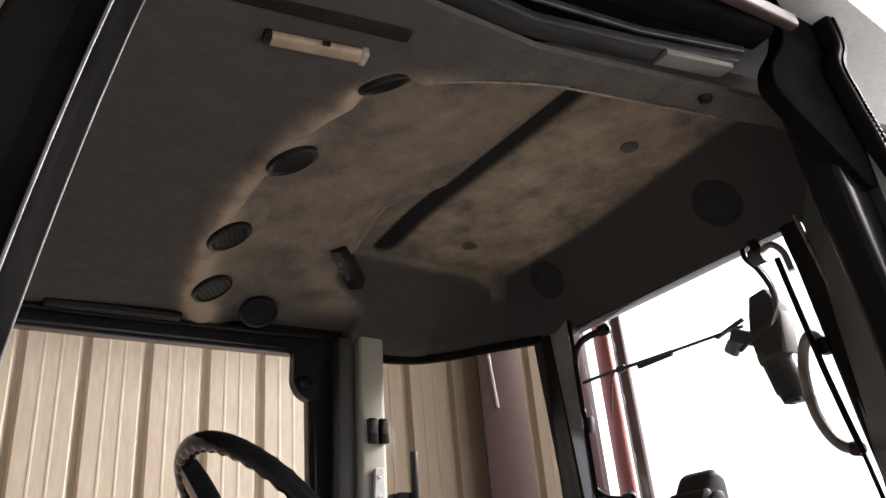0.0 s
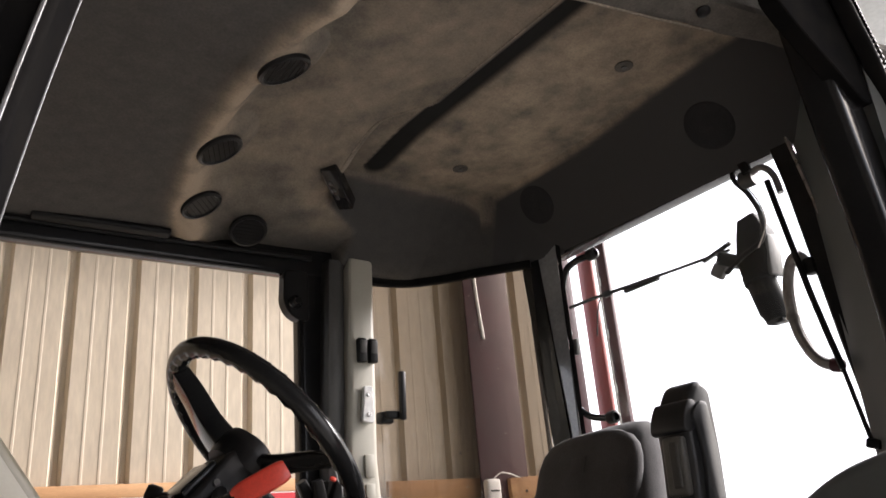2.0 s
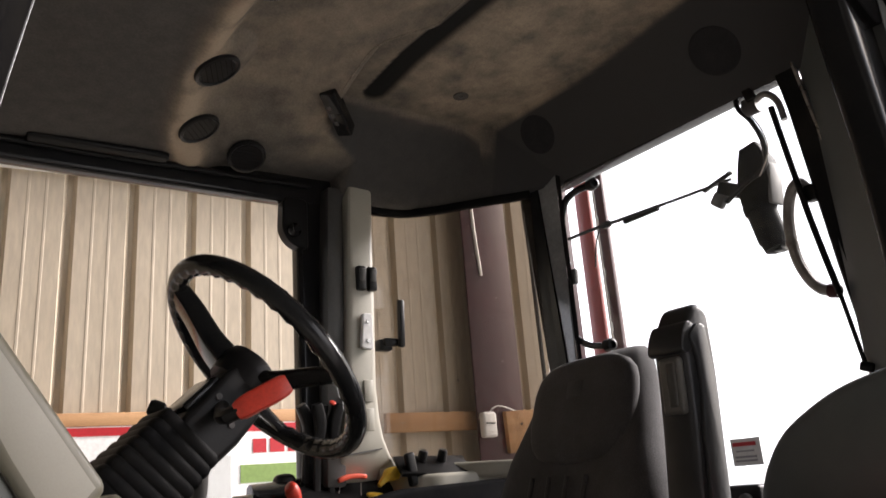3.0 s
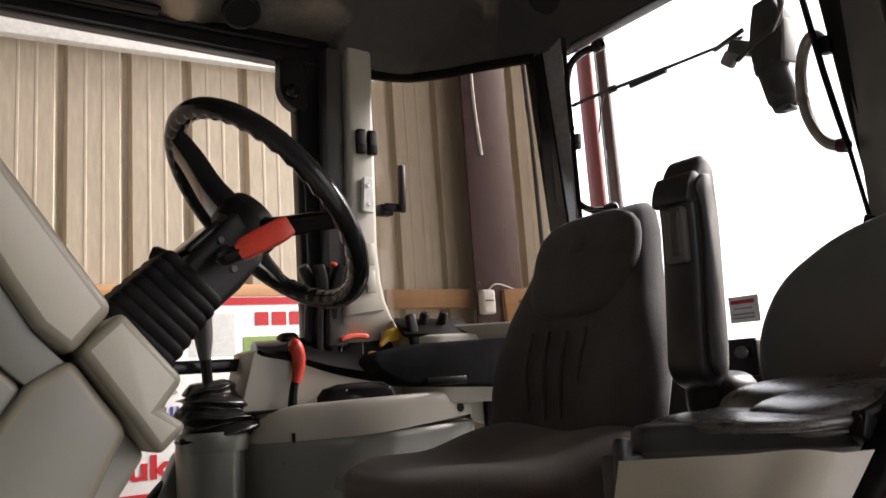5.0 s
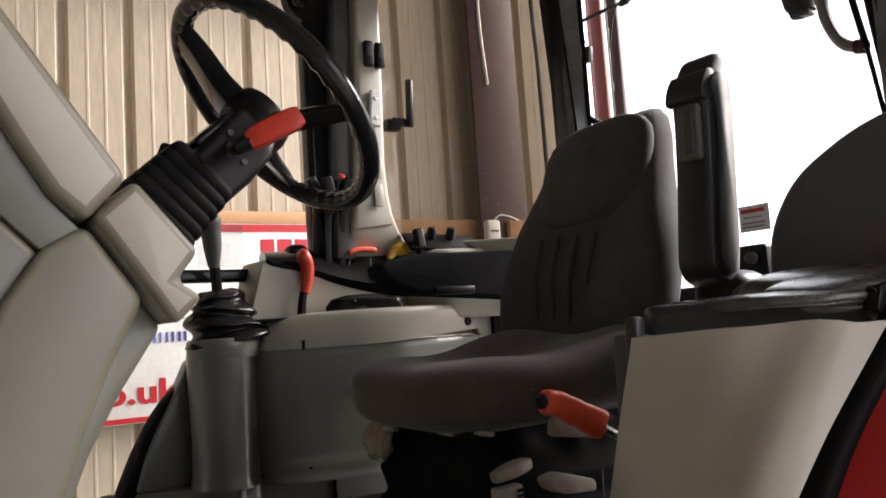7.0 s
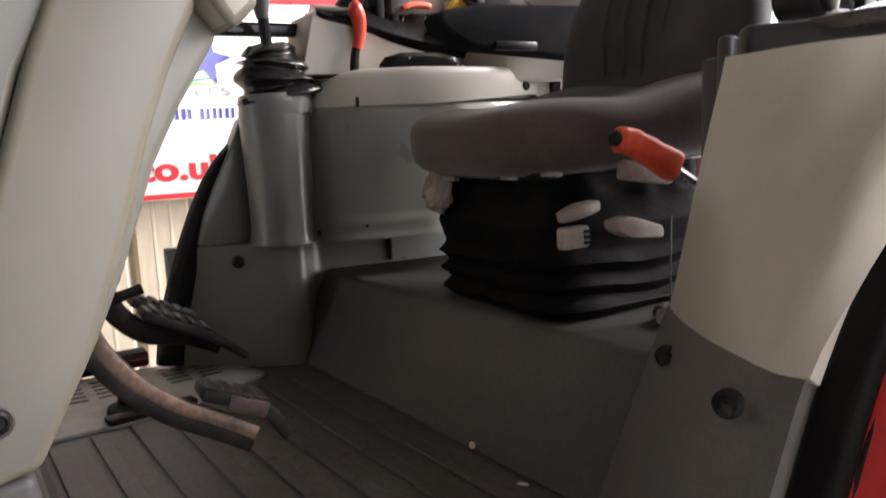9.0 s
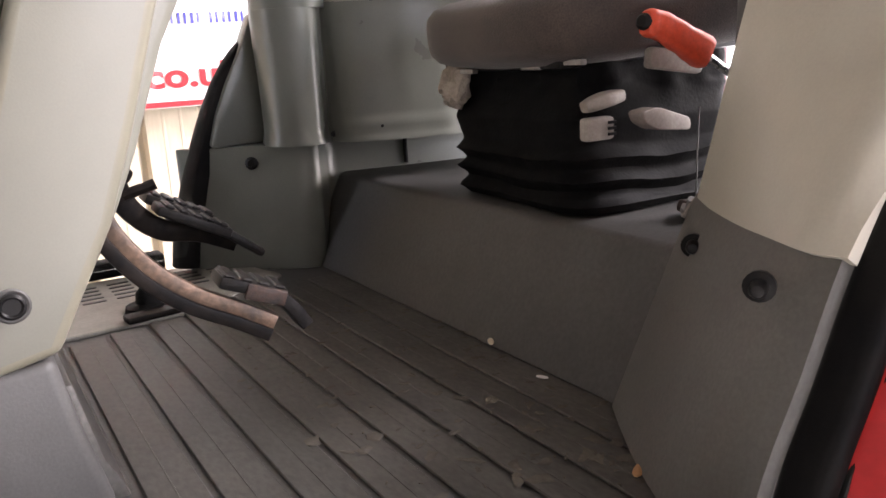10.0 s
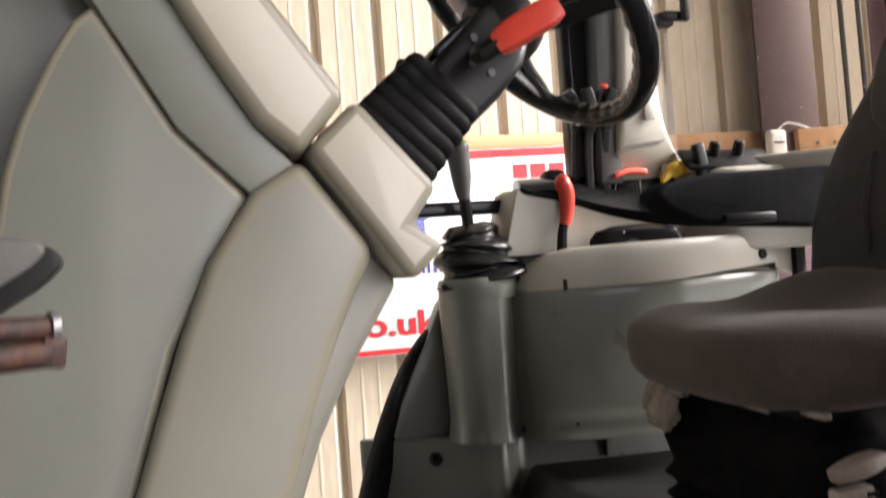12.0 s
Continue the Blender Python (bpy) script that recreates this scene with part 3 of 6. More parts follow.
structure("platform", bm, M_STEP, "dark covered platform under the driver's seat")

# lower side panel by the far door
low = prism(rounded([(0.345, 1.72), (0.575, 1.556), (0.612, 1.553), (0.668, 1.632), (0.82, 1.60), (1.32, 1.52), (1.36, 1.74)], 0.022), 0.0, 0.272, "z", 0.006, 2)
panel = structure("panel_side", low, M_OLIVE, "dull grey lower side panel beside the far door")
bm = block((0.003, 0.02, 0.075), (0.845, 1.592, 0.235))
part("seam", bm, M_BLACK, panel)
part("bolt", lathe([(0.014, 0), (0.014, 0.004), (0.008, 0.007), (0.008, 0.003)], axis_pose((0.487, 1.618, 0.236), (-0.58, -0.81, 0)), 12), M_BLACK, panel)


# ---- headliner ----
def smooth01(a, b, x):
    t = min(1.0, max(0.0, (x - a) / (b - a)))
    return t * t * (3 - 2 * t)


RIDGE = [Vector(p) for p in ((0.60, 1.72), (0.51, 1.58), (0.44, 1.40), (0.41, 1.09), (0.42, 0.83), (0.46, 0.69), (0.51, 0.61), (0.58, 0.56), (0.66, 0.525), (0.75, 0.495), (0.92, 0.46), (1.10, 0.42), (1.40, 0.36))]
RIDGE = spline([(p.x, p.y, 0) for p in RIDGE], 4)


@functools.lru_cache(maxsize=None)
def inside_ridge(x, y):
    """Distance to the ridge line: positive on its inner side."""
    best, sign_ = 9.0, 1.0
    for a, b in zip(RIDGE, RIDGE[1:]):
        d = b - a
        t = min(1.0, max(0.0, ((x - a.x) * d.x + (y - a.y) * d.y) / (d.x * d.x + d.y * d.y)))
        px, py = a.x + t * d.x - x, a.y + t * d.y - y
        dist = math.hypot(px, py)
        if dist < best:
            best, sign_ = dist, 1.0 if d.x * (y - a.y) - d.y * (x - a.x) > 0 else -1.0
    return best * sign_


CORNER = ((1.03, 1.622), (1.10, 1.618), (1.17, 1.596), (1.235, 1.536), (1.30, 1.448), (1.36, 1.374), (1.395, 1.330), (1.45, 1.26))


@functools.lru_cache(maxsize=None)
def lining_end(x):
    """How far across the cab the lining reaches: it follows the curved corner pane at the rear."""
    far = 1.66 - 0.051 * (x + 0.32)
    for (xa, ya), (xb, yb) in zip(CORNER, CORNER[1:]):
        if xa <= x <= xb:
            far = min(far, ya + (yb - ya) * (x - xa) / (xb - xa))
    return far


def groove_edge(y):
    """The sharp front edge of the dark channel across the lining."""
    return 0.866 + 0.020 * smooth01(1.1, 1.4, y)


def recess_edge(y):
    """Where the raised rear part of the lining begins."""
    return 0.866 - 0.085 * smooth01(0.985, 1.125, y) + 0.004 * smooth01(1.2, 1.34, y) + 0.145 * smooth01(1.36, 1.50, y)


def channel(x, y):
    """1 in the channel, where shade is painted: a sharp front edge, a softer rear edge and a rounded end."""
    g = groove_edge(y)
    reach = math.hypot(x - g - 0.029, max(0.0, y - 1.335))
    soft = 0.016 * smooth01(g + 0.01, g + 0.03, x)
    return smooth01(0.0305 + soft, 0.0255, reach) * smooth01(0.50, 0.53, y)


VENTS = ((0.460, 0.903, 0.047, 1.595, 0.42, -0.02), (0.466, 1.224, 0.047, 1.590, 0.42, -0.20), (0.508, 1.445, 0.046, 1.564, 0.38, -0.30), (0.505, 0.652, 0.043, 1.614, 0.50, 0.26))


def far_cove(x, y):
    """0 on the flat rear panel, rising to 1 down the cove at the far side."""
    end = min(1.60, lining_end(x)) - 0.012
    edge = min(1.388, end - 0.05)
    return min(1.0, max(0.0, (y - edge) / (end - edge))) ** 0.85


def rear_line(y):
    return 1.252 + 0.062 * smooth01(0.5, 1.1, y)


def rear_cove(x, y):
    """0 on the flat rear panel, rising to 1 down the cove above the rear window."""
    return min(1.0, max(0.0, (x - rear_line(y)) / (1.44 - rear_line(y)))) ** 1.1


def liner_height(x, y):
    """The lining's height, with a flat seat round each vent."""
    z = bare_height(x, y)
    for vx, vy, r, vz, lean, tip in VENTS:
        z += (vz + lean * (x - vx) + tip * (y - vy) - z) * smooth01(r * 1.7, r * 1.05, math.hypot(x - vx, y - vy))
    return z


def bare_height(x, y):
    d = inside_ridge(x, y)
    outer = 1.585 - 0.045 * smooth01(1.0, 1.6, y) - 0.02 * smooth01(0.5, -0.3, x)
    inner = 1.655 + 0.036 * smooth01(0.56, 0.85, x) * smooth01(1.30, 1.0, y) - 0.100 * smooth01(1.12, 1.65, y)
    z = outer + (inner - outer) * smooth01(-0.004, 0.06 - 0.04 * smooth01(0.5, 0.7, x), d)
    z -= 0.022 * math.exp(-((d - 0.035) / 0.04) ** 2) * smooth01(0.75, 0.5, x)
    e = recess_edge(y)
    up = smooth01(e, e + 0.016, x) * smooth01(0.0, 0.03, d)
    top = 1.703 - 0.200 * math.hypot(far_cove(x, y), rear_cove(x, y))
    z = z + (max(top, 1.504) - z) * up
    return z + 0.006 * channel(x, y)


def liner_dust_light(x, y):
    """Brown dust blown over the lining: a band round the vents, thinner over the inner part, with light painted on the
    rear panel.
    """
    d = inside_ridge(x, y)
    n = 0.5 + 0.7 * noise.fractal(Vector((x * 16, y * 16, 0.3)), 0.7, 2.0, 5)
    m = 0.5 + 0.8 * noise.fractal(Vector((x * 5 + 3, y * 5, 0.9)), 0.8, 2.0, 4)
    band = math.exp(-((d - 0.020) / 0.034) ** 2) * smooth01(0.70, 0.54, x) * smooth01(0.52, 0.62, y)
    spots = 0.35 * math.exp(-((x - 0.80) / 0.09) ** 2 - ((y - 1.40) / 0.16) ** 2) * smooth01(recess_edge(y) + 0.01, recess_edge(y) - 0.01, x)
    # The extra film behind x 0.9 paints light onto the rear panel.
    film = (0.36 + 0.30 * smooth01(0.9, 1.0, x)) * smooth01(0.0, 0.12, d) * smooth01(1.6, 1.2, y) * (1 - smooth01(0.0, 0.2, max(far_cove(x, y), rear_cove(x, y))) * smooth01(recess_edge(y), recess_edge(y) + 0.01, x))
    return max(0.0, min(1.0, (1.15 * band + spots + film) * (0.15 + 0.8 * n + 0.7 * m)))


def liner_dark(x, y):
    """Share of dark tone: trim cloth in the rear coves, a darker far corner, shade painted on the outer band."""
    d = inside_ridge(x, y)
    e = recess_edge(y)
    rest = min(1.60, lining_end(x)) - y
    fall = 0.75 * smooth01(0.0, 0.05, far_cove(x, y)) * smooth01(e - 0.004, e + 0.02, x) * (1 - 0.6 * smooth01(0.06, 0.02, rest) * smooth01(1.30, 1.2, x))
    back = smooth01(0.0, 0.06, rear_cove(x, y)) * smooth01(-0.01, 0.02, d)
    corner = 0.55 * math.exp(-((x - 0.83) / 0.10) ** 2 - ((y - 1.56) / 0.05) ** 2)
    # Shade near the door and outside the ridge is painted into the tone.
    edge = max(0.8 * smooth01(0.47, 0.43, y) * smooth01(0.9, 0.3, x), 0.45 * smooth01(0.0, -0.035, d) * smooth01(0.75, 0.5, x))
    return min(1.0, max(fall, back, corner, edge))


def liner_at(u, v):
    x = -0.32 + 1.06 * min(1.0, u / 0.5) + 0.22 * min(1.0, max(0.0, (u - 0.5) / 0.24)) + 0.48 * max(0.0, (u - 0.74) / 0.26)
    y0 = 0.445 - 0.19 * max(0.0, x - 0.65)
    far = lining_end(x)
    y = y0 + (far - y0) * v
    return x, y, liner_height(x, y)


bm = thicken(grid(380, 190, liner_at), 0.012)
lift = 0.012 if min(v.co.z for v in bm.verts if v.co.x < 0 and v.co.y < 0.5) < liner_height(-0.3, 0.45) - 0.006 else 0.0
layer = bm.verts.layers.float.new("dust")
cloth = bm.verts.layers.float.new("trim")
# This layer paints the channel's shade into the cloth's colour.
channel_shade = bm.verts.layers.float.new("channel_shade")
for v in bm.verts:
    v.co.z += lift
    x, y = round(v.co.x, 4), round(v.co.y, 4)
    v[layer], v[cloth], v[channel_shade] = liner_dust_light(x, y), liner_dark(x, y), channel(x, y)
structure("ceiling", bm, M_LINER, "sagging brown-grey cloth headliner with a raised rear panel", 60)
lip = [p for p in RIDGE if p.x > 0.52 and p.y < 0.60 and p.x < 1.08]
# Thin pale tubes draw the lit edges of lip and channel.
structure("trim_lining_lip", tube([(p.x + 0.004, p.y + 0.002, liner_height(p.x - 0.004, p.y - 0.012) - 0.001) for p in lip], 0.0022, 8, 1), M_PALELINE, "pale tube added for the lit edge of the headliner's lip")
ways = [(groove_edge(y) - 0.006, y) for y in [0.50 + 0.04 * k for k in range(12)]] + [(recess_edge(y) - 0.003, y) for y in (0.99, 1.02, 1.05, 1.08, 1.11, 1.14, 1.17, 1.20, 1.23, 1.26)]
structure("trim_lining_channel", tube([(x, y, liner_height(x - 0.004, y) - 0.0006) for x, y in ways], 0.0014, 8, 1), M_PALELINE, "pale tube added for the lit edge of the headliner's channel")
structure("trim_lining_crease", tube([(recess_edge(y) + 0.012, y, liner_height(recess_edge(y) + 0.012, y) - 0.001) for y in (1.44, 1.47, 1.50, 1.53, 1.555)], 0.0016, 8, 3), M_PALELINE, "pale crease where the lining meets the rear cove")
structure("roof_edge", prism(rounded([(1.02, 0.262), (1.14, 0.21), (1.42, 0.23), (1.78, 0.42), (1.60, 0.56), (1.51, 0.535), (1.125, 0.297)], 0.02), 1.735, 1.765, "z", 0.006, 2), M_ROOFPALE, "pale grey outer edge of the cab roof")
bm = prism([(-0.50, 0.33), (0.98, 0.27), (1.12, 0.30), (1.50, 0.54), (1.62, 1.45), (1.40, 1.74), (-0.42, 1.86)], 1.76, 1.80, "z")
structure("roof", bm, M_BLACK, "plain cab roof above the headliner")


def vent(at, facing, r):
    v = thing("roof_vent", at, "round black louvred air vent in the headliner", "air vent", "headliner air vents")
    m = axis_pose(at, facing)
    part("ring", lathe([(r * 0.80, -0.004), (r, -0.006), (r * 1.06, 0.0), (r * 1.03, 0.006), (r * 0.9, 0.008), (r * 0.82, 0.004)], m, 28), M_BLACK, v)
    part("bowl", lathe([(r * 0.86, -0.012), (r * 0.86, -0.004), (r * 0.4, -0.007)], m, 24), M_RUBBER, v)
    for k in range(-3, 4):
        half = math.sqrt(max(0.0, (r * 0.82) ** 2 - (k * r * 0.23) ** 2))
        part("slat", block((half * 2, 0.0025, 0.010), m=m @ pose(0, k * r * 0.23, 0.0, 35, 0, 0)), M_RUBBER, v)
    return v


def liner_point(x, y, drop=0.0):
    e = 0.02
    n = Vector(((liner_height(x + e, y) - liner_height(x - e, y)) / (2 * e), (liner_height(x, y + e) - liner_height(x, y - e)) / (2 * e), -1)).normalized()
    return Vector((x, y, liner_height(x, y))) + n * drop, n


for x, y, r, z, lean, tip in VENTS:
    vent(Vector((x, y, z - 0.003)), (lean, tip, -1), r)
p, n = liner_point(0.655, 1.528, 0.016)
vent(p, n + Vector((-0.05, -0.40, 0)), 0.045)

radio = thing("roof_control", (0.79, 1.37, 1.64), "small glossy black clock panel set in the headliner's step", "control panel")
radio_long, radio_out = Vector((0.097, 0.088, -0.045)).normalized(), Vector((-0.34, -0.10, -0.93))
radio_side = radio_long.cross(radio_out).normalized()
rm = Matrix.Translation((0.793, 1.318, 1.606)) @ Matrix((radio_side, radio_long, radio_side.cross(radio_long))).transposed().to_4x4()
part("face", block((0.038, 0.142, 0.036), m=rm @ pose(0, 0, -0.012), r=0.004), M_GLOSSBLACK, radio)
for k in range(3):
    part("button", block((0.009, 0.014, 0.004), m=rm @ pose(0.006, -0.028 + 0.026 * k, 0.007), r=0.0015), M_DARK, radio)
part("display", block((0.010, 0.030, 0.002), m=rm @ pose(-0.010, 0.01, 0.0065)), M_BED, radio)
for x, y in ((1.145, 0.70), (1.12, 1.245)):
    p, n = liner_point(x, y, 0.001)
    fix = thing("roof_screw", p, "round plastic screw cap in the headliner panel", "screw cap", "headliner screws")
    part("washer", lathe([(0.020, 0), (0.020, 0.002), (0.012, 0.003)], axis_pose(p, n), 16), M_LINER, fix)
    part("screw", lathe([(0.006, 0.002), (0.006, 0.005), (0.003, 0.005)], axis_pose(p, n), 10), M_DARK, fix)

for x, y in ((1.36, 0.665), (1.36, 1.22)):
    p, n = liner_point(x, y, 0.004)
    sp = thing("speaker", p, "round black cloth-covered loudspeaker in the rear trim", "loudspeaker", "roof loudspeakers")
    part("grille", lathe([(0.058, -0.03), (0.058, 0.0), (0.054, 0.003), (0.02, 0.004)], axis_pose(p, n), 32), M_GRILLE, sp)

p, n = liner_point(0.353, 0.590, 0.002)
lamp = thing("dome_lamp", p, "unlit ivory strip courtesy lamp on the headliner", "lamp")
lm = pose(p.x, p.y, p.z - 0.004, 0, 0, -11)
part("lens", block((0.140, 0.024, 0.014), m=lm, r=0.006, seg=3), M_LENS, lamp)
part("end_cap", block((0.012, 0.027, 0.017), m=lm @ pose(0.070, 0, 0), r=0.004), M_DUSTY, lamp)
part("end_cap", block((0.012, 0.027, 0.017), m=lm @ pose(-0.070, 0, 0), r=0.004), M_BLACK, lamp)
part("switch", block((0.012, 0.006, 0.006), m=lm @ pose(0.01, -0.017, -0.005), r=0.001), M_BLACK, lamp)
p, n = liner_point(0.36, 0.545)
# A dark strip stands in for the shaded recess.
single("roof_slot", block((0.26, 0.026, 0.012), m=pose(0.335, 0.533, p.z + 0.001, 0, 0, -9), r=0.005, seg=3), M_SLOT, "dark strip painting the shade of a slot in the headliner", "slot")
single("sun_visor", block((0.30, 0.028, 0.02), m=pose(0.33, 1.575, liner_height(0.33, 1.575) - 0.006, -20, 0, -2), r=0.007, seg=3), M_BLACK, "black rolled sun visor along the far edge of the headliner", "sun visor")

# ---- far side: rails, posts, panes ----


def bar(points, w, h, mat, name, label, up=(0, 0, 1), r=0.25, smooth=6, parent=None):
    sec = rounded([(-w / 2, -h / 2), (w / 2, -h / 2), (w / 2, h / 2), (-w / 2, h / 2)], min(w, h) * r, 3)
    way = spline(points, smooth) if smooth > 1 else points
    own = sweep(way, sec, up)
    return part(name, own, mat, parent, label) if parent is not None else structure(name, own, mat, label)


bar([(-0.32, 1.645, 1.54), (0.3, 1.64, 1.538), (1.04, 1.63, 1.54)], 0.05, 0.105, M_GLOSSBLACK, "rail_roof_side", "black roof rail above the far window", smooth=1)
bar([(-0.32, 1.605, 1.528), (0.3, 1.60, 1.524), (0.86, 1.59, 1.53)], 0.012, 0.012, M_BLACK, "trim_roof_seam", "thin black trim where headliner meets rail", smooth=1)
win = thing("window_far", (0.3, 1.63, 0.05), "far side window with black frame, opened to the cladding wall", "window", "", "structure")
bar([(0.872, 1.635, 0.70), (0.872, 1.635, 1.50)], 0.075, 0.05, M_GLOSSBLACK, "window_frame", "", (0, 1, 0), smooth=1, parent=win)
bar([(0.838, 1.615, 0.72), (0.838, 1.615, 1.38)], 0.012, 0.015, M_RUBBER, "gasket", "", (0, 1, 0), smooth=1, parent=win)
part("corner", prism(rounded([(0.79, 1.50), (0.86, 1.50), (0.86, 1.36), (0.828, 1.362), (0.80, 1.38), (0.786, 1.41)], 0.02), 1.605, 1.64, "y", 0.003, 1), M_BLACK, win, "black latch bracket in the frame's corner")
part("latch", lathe([(0.018, 0), (0.018, 0.012), (0.010, 0.018), (0.010, 0.026)], axis_pose((0.815, 1.603, 1.405), (0, -1, 0)), 14), M_GLOSSBLACK, win)
bar([(-0.32, 1.65, 0.728), (0.86, 1.64, 0.728)], 0.03, 0.030, M_GLOSSBLACK, "crossbar", "", smooth=1, parent=win)
part("sill", block((0.66, 0.05, 0.035), (-0.02, 1.772, 0.03), r=0.006), M_RUBBER, win)
seal_way = [(0.342, 1.70, 0.02), (0.356, 1.70, 0.10), (0.392, 1.696, 0.22), (0.45, 1.692, 0.36), (0.51, 1.688, 0.45), (0.59, 1.684, 0.51), (0.72, 1.675, 0.57), (0.84, 1.66, 0.67)]
part("infill", prism([(x + 0.035, z) for x, y, z in seal_way] + [(1.0, 0.72), (1.0, 0.02)], 1.71, 1.73, "y"), M_DARK, win)
bar(seal_way, 0.056, 0.05, M_RUBBER, "seal", "thick black rubber door seal", (0, 1, 0), 0.4, parent=win)
pane = part("pane", prism(rounded([(-0.32, 0.05), (0.34, 0.05), (0.385, 0.24), (0.44, 0.37), (0.54, 0.48), (0.84, 0.60), (0.84, 0.715), (-0.32, 0.715)], 0.01), 1.668, 1.672, "y"), M_PANE, win, "clear lower pane", 0)
pane.visible_shadow = False
# two faint stickers on the glass
part("sticker", block((0.11, 0.002, 0.10), (0.615, 1.655, 0.80)), pane_material("sticker_film", (0.85, 0.86, 0.86), 0.02, 0.2, 0.25), win, "faint clear sticker")

pillar = thing("pillar_trim", (0.96, 1.60, 0.55), "light grey plastic trim pillar with switches", "pillar", "", "structure")
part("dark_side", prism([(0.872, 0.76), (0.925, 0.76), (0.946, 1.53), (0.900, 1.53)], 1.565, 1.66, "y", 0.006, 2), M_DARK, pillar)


def pillar_form():
    rings = []
    own = bmesh.new()
    for z, x0, x1, y0 in ((0.745, 0.898, 1.17, 1.60), (0.775, 0.900, 1.125, 1.59), (0.80, 0.905, 1.08, 1.57), (0.83, 0.910, 1.050, 1.553), (0.87, 0.914, 1.030, 1.547), (0.92, 0.918, 1.018, 1.543), (1.0, 0.924, 1.012, 1.542), (1.2, 0.936, 1.018, 1.542), (1.4, 0.944, 1.022, 1.542), (1.53, 0.950, 1.026, 1.542)):
        sec = rounded([(x0, 1.66), (x0, y0), (x1, y0 + 0.004), (x1 + 0.01, 1.66)], 0.014, 3)
        rings.append([own.verts.new((x, y, z)) for x, y in sec])
    k = len(rings[0])
    for a, b in zip(rings, rings[1:]):
        for i in range(k):
            own.faces.new((a[i], a[(i + 1) % k], b[(i + 1) % k], b[i]))
    own.faces.new(rings[0][::-1])
    own.faces.new(rings[-1])
    return own


part("trim", pillar_form(), M_PALE, pillar)
for x in (0.972, 1.004):
    sw = part("switch", block((0.024, 0.020, 0.064), (x, 1.537, 1.276), r=0.004), M_BLACK, pillar)
    part("rocker", block((0.019, 0.012, 0.034), m=pose(x, 1.529, 1.284, 12, 0, 0), r=0.003), M_DARK, sw)
bk = part("bracket", prism(rounded([(0.962, 1.092), (0.996, 1.088), (0.996, 1.182), (0.970, 1.182)], 0.006), 1.528, 1.542, "y", 0.002, 1), M_WHITE, pillar, "white screwed bracket")
for z in (1.110, 1.160):
    part("screw", lathe([(0.006, 0), (0.005, 0.003), (0.002, 0.003)], axis_pose((0.981, 1.528, z), (0, -1, 0)), 10), M_STEEL, bk)
for z in (0.985, 0.915):
    part("blank", block((0.026, 0.006, 0.055), (0.982, 1.541, z), r=0.002), M_PALE, pillar)
part("joint", block((0.11, 0.004, 0.003), m=pose(0.965, 1.551, 0.838, 0, -7, 0)), M_DARK, pillar)

# curved corner pane, its trims and the rear posts
ARC = spline([(1.03, 1.612, 0), (1.10, 1.608, 0), (1.17, 1.585, 0), (1.235, 1.525, 0), (1.30, 1.435, 0), (1.36, 1.36, 0), (1.395, 1.315, 0)], 8)


def arc_at(u):
    f = u * (len(ARC) - 1)
    i = min(int(f), len(ARC) - 2)
    return ARC[i].lerp(ARC[i + 1], f - i)


corner = thing("window_corner", (1.2, 1.55, 0.78), "curved dusty corner window with black edge trim", "window", "", "structure")
bm = thicken(grid(40, 4, lambda u, v: (arc_at(u).x, arc_at(u).y, 0.77 + 0.73 * v)), 0.004)
pane = part("pane", bm, M_DIRTYPANE, corner, "curved dusty pane", 60)
pane.visible_shadow = False
bar([(p.x - 0.004, p.y - 0.006, 1.497) for p in ARC], 0.022, 0.022, M_RUBBER, "top_trim", "", smooth=1, parent=corner)
bar([(p.x - 0.004, p.y - 0.012, 0.790 - 0.02 * i / len(ARC)) for i, p in enumerate(ARC)], 0.05, 0.04, M_PALE, "sill", "pale plastic sill", smooth=1, parent=corner)
crank = part("crank_base", block((0.04, 0.03, 0.03), (1.062, 1.585, 1.112), r=0.005), M_BLACK, corner, "black window crank")
part("crank_arm", block((0.055, 0.014, 0.022), (1.080, 1.568, 1.118), r=0.005), M_BLACK, crank)
part("crank_handle", block((0.018, 0.016, 0.13), m=pose(1.102, 1.556, 1.168, 0, 2, 0), r=0.005), M_BLACK, crank)


def leaning(low, high):
    """A post between two outlines (x, y, z), one at its foot and one at its head."""
    return bevel(loft([low, high]), 0.004, 2)


structure("post_rear_far", leaning([(1.392, 1.262, 0.35), (1.395, 1.205, 0.35), (1.43, 1.20, 0.35), (1.43, 1.27, 0.35)], [(1.392, 1.352, 1.56), (1.398, 1.292, 1.56), (1.432, 1.292, 1.56), (1.432, 1.36, 1.56)]), M_GLOSSBLACK, "black rear post beside the curved pane")
structure("panel_rear_post", leaning([(1.400, 1.232, 0.35), (1.406, 1.224, 0.35), (1.45, 1.275, 0.35), (1.45, 1.29, 0.35)], [(1.402, 1.291, 1.545), (1.416, 1.232, 1.545), (1.455, 1.285, 1.545), (1.455, 1.305, 1.545)]), M_INNERFACE, "glossy inner face of the rear post, greyed to paint its pale reflection")
structure("trim_rear_post", leaning([(1.406, 1.222, 0.35), (1.410, 1.212, 0.35), (1.45, 1.26, 0.35), (1.45, 1.272, 0.35)], [(1.416, 1.230, 1.545), (1.421, 1.220, 1.545), (1.458, 1.268, 1.545), (1.458, 1.282, 1.545)]), M_GLOSSBLACK, "black gasket edge of the rear window")

# rear window, its rails and gear
def rear(y, z, off=0.0):
    """A point of the rear window's plane."""
    return (1.46 + off, y, z)


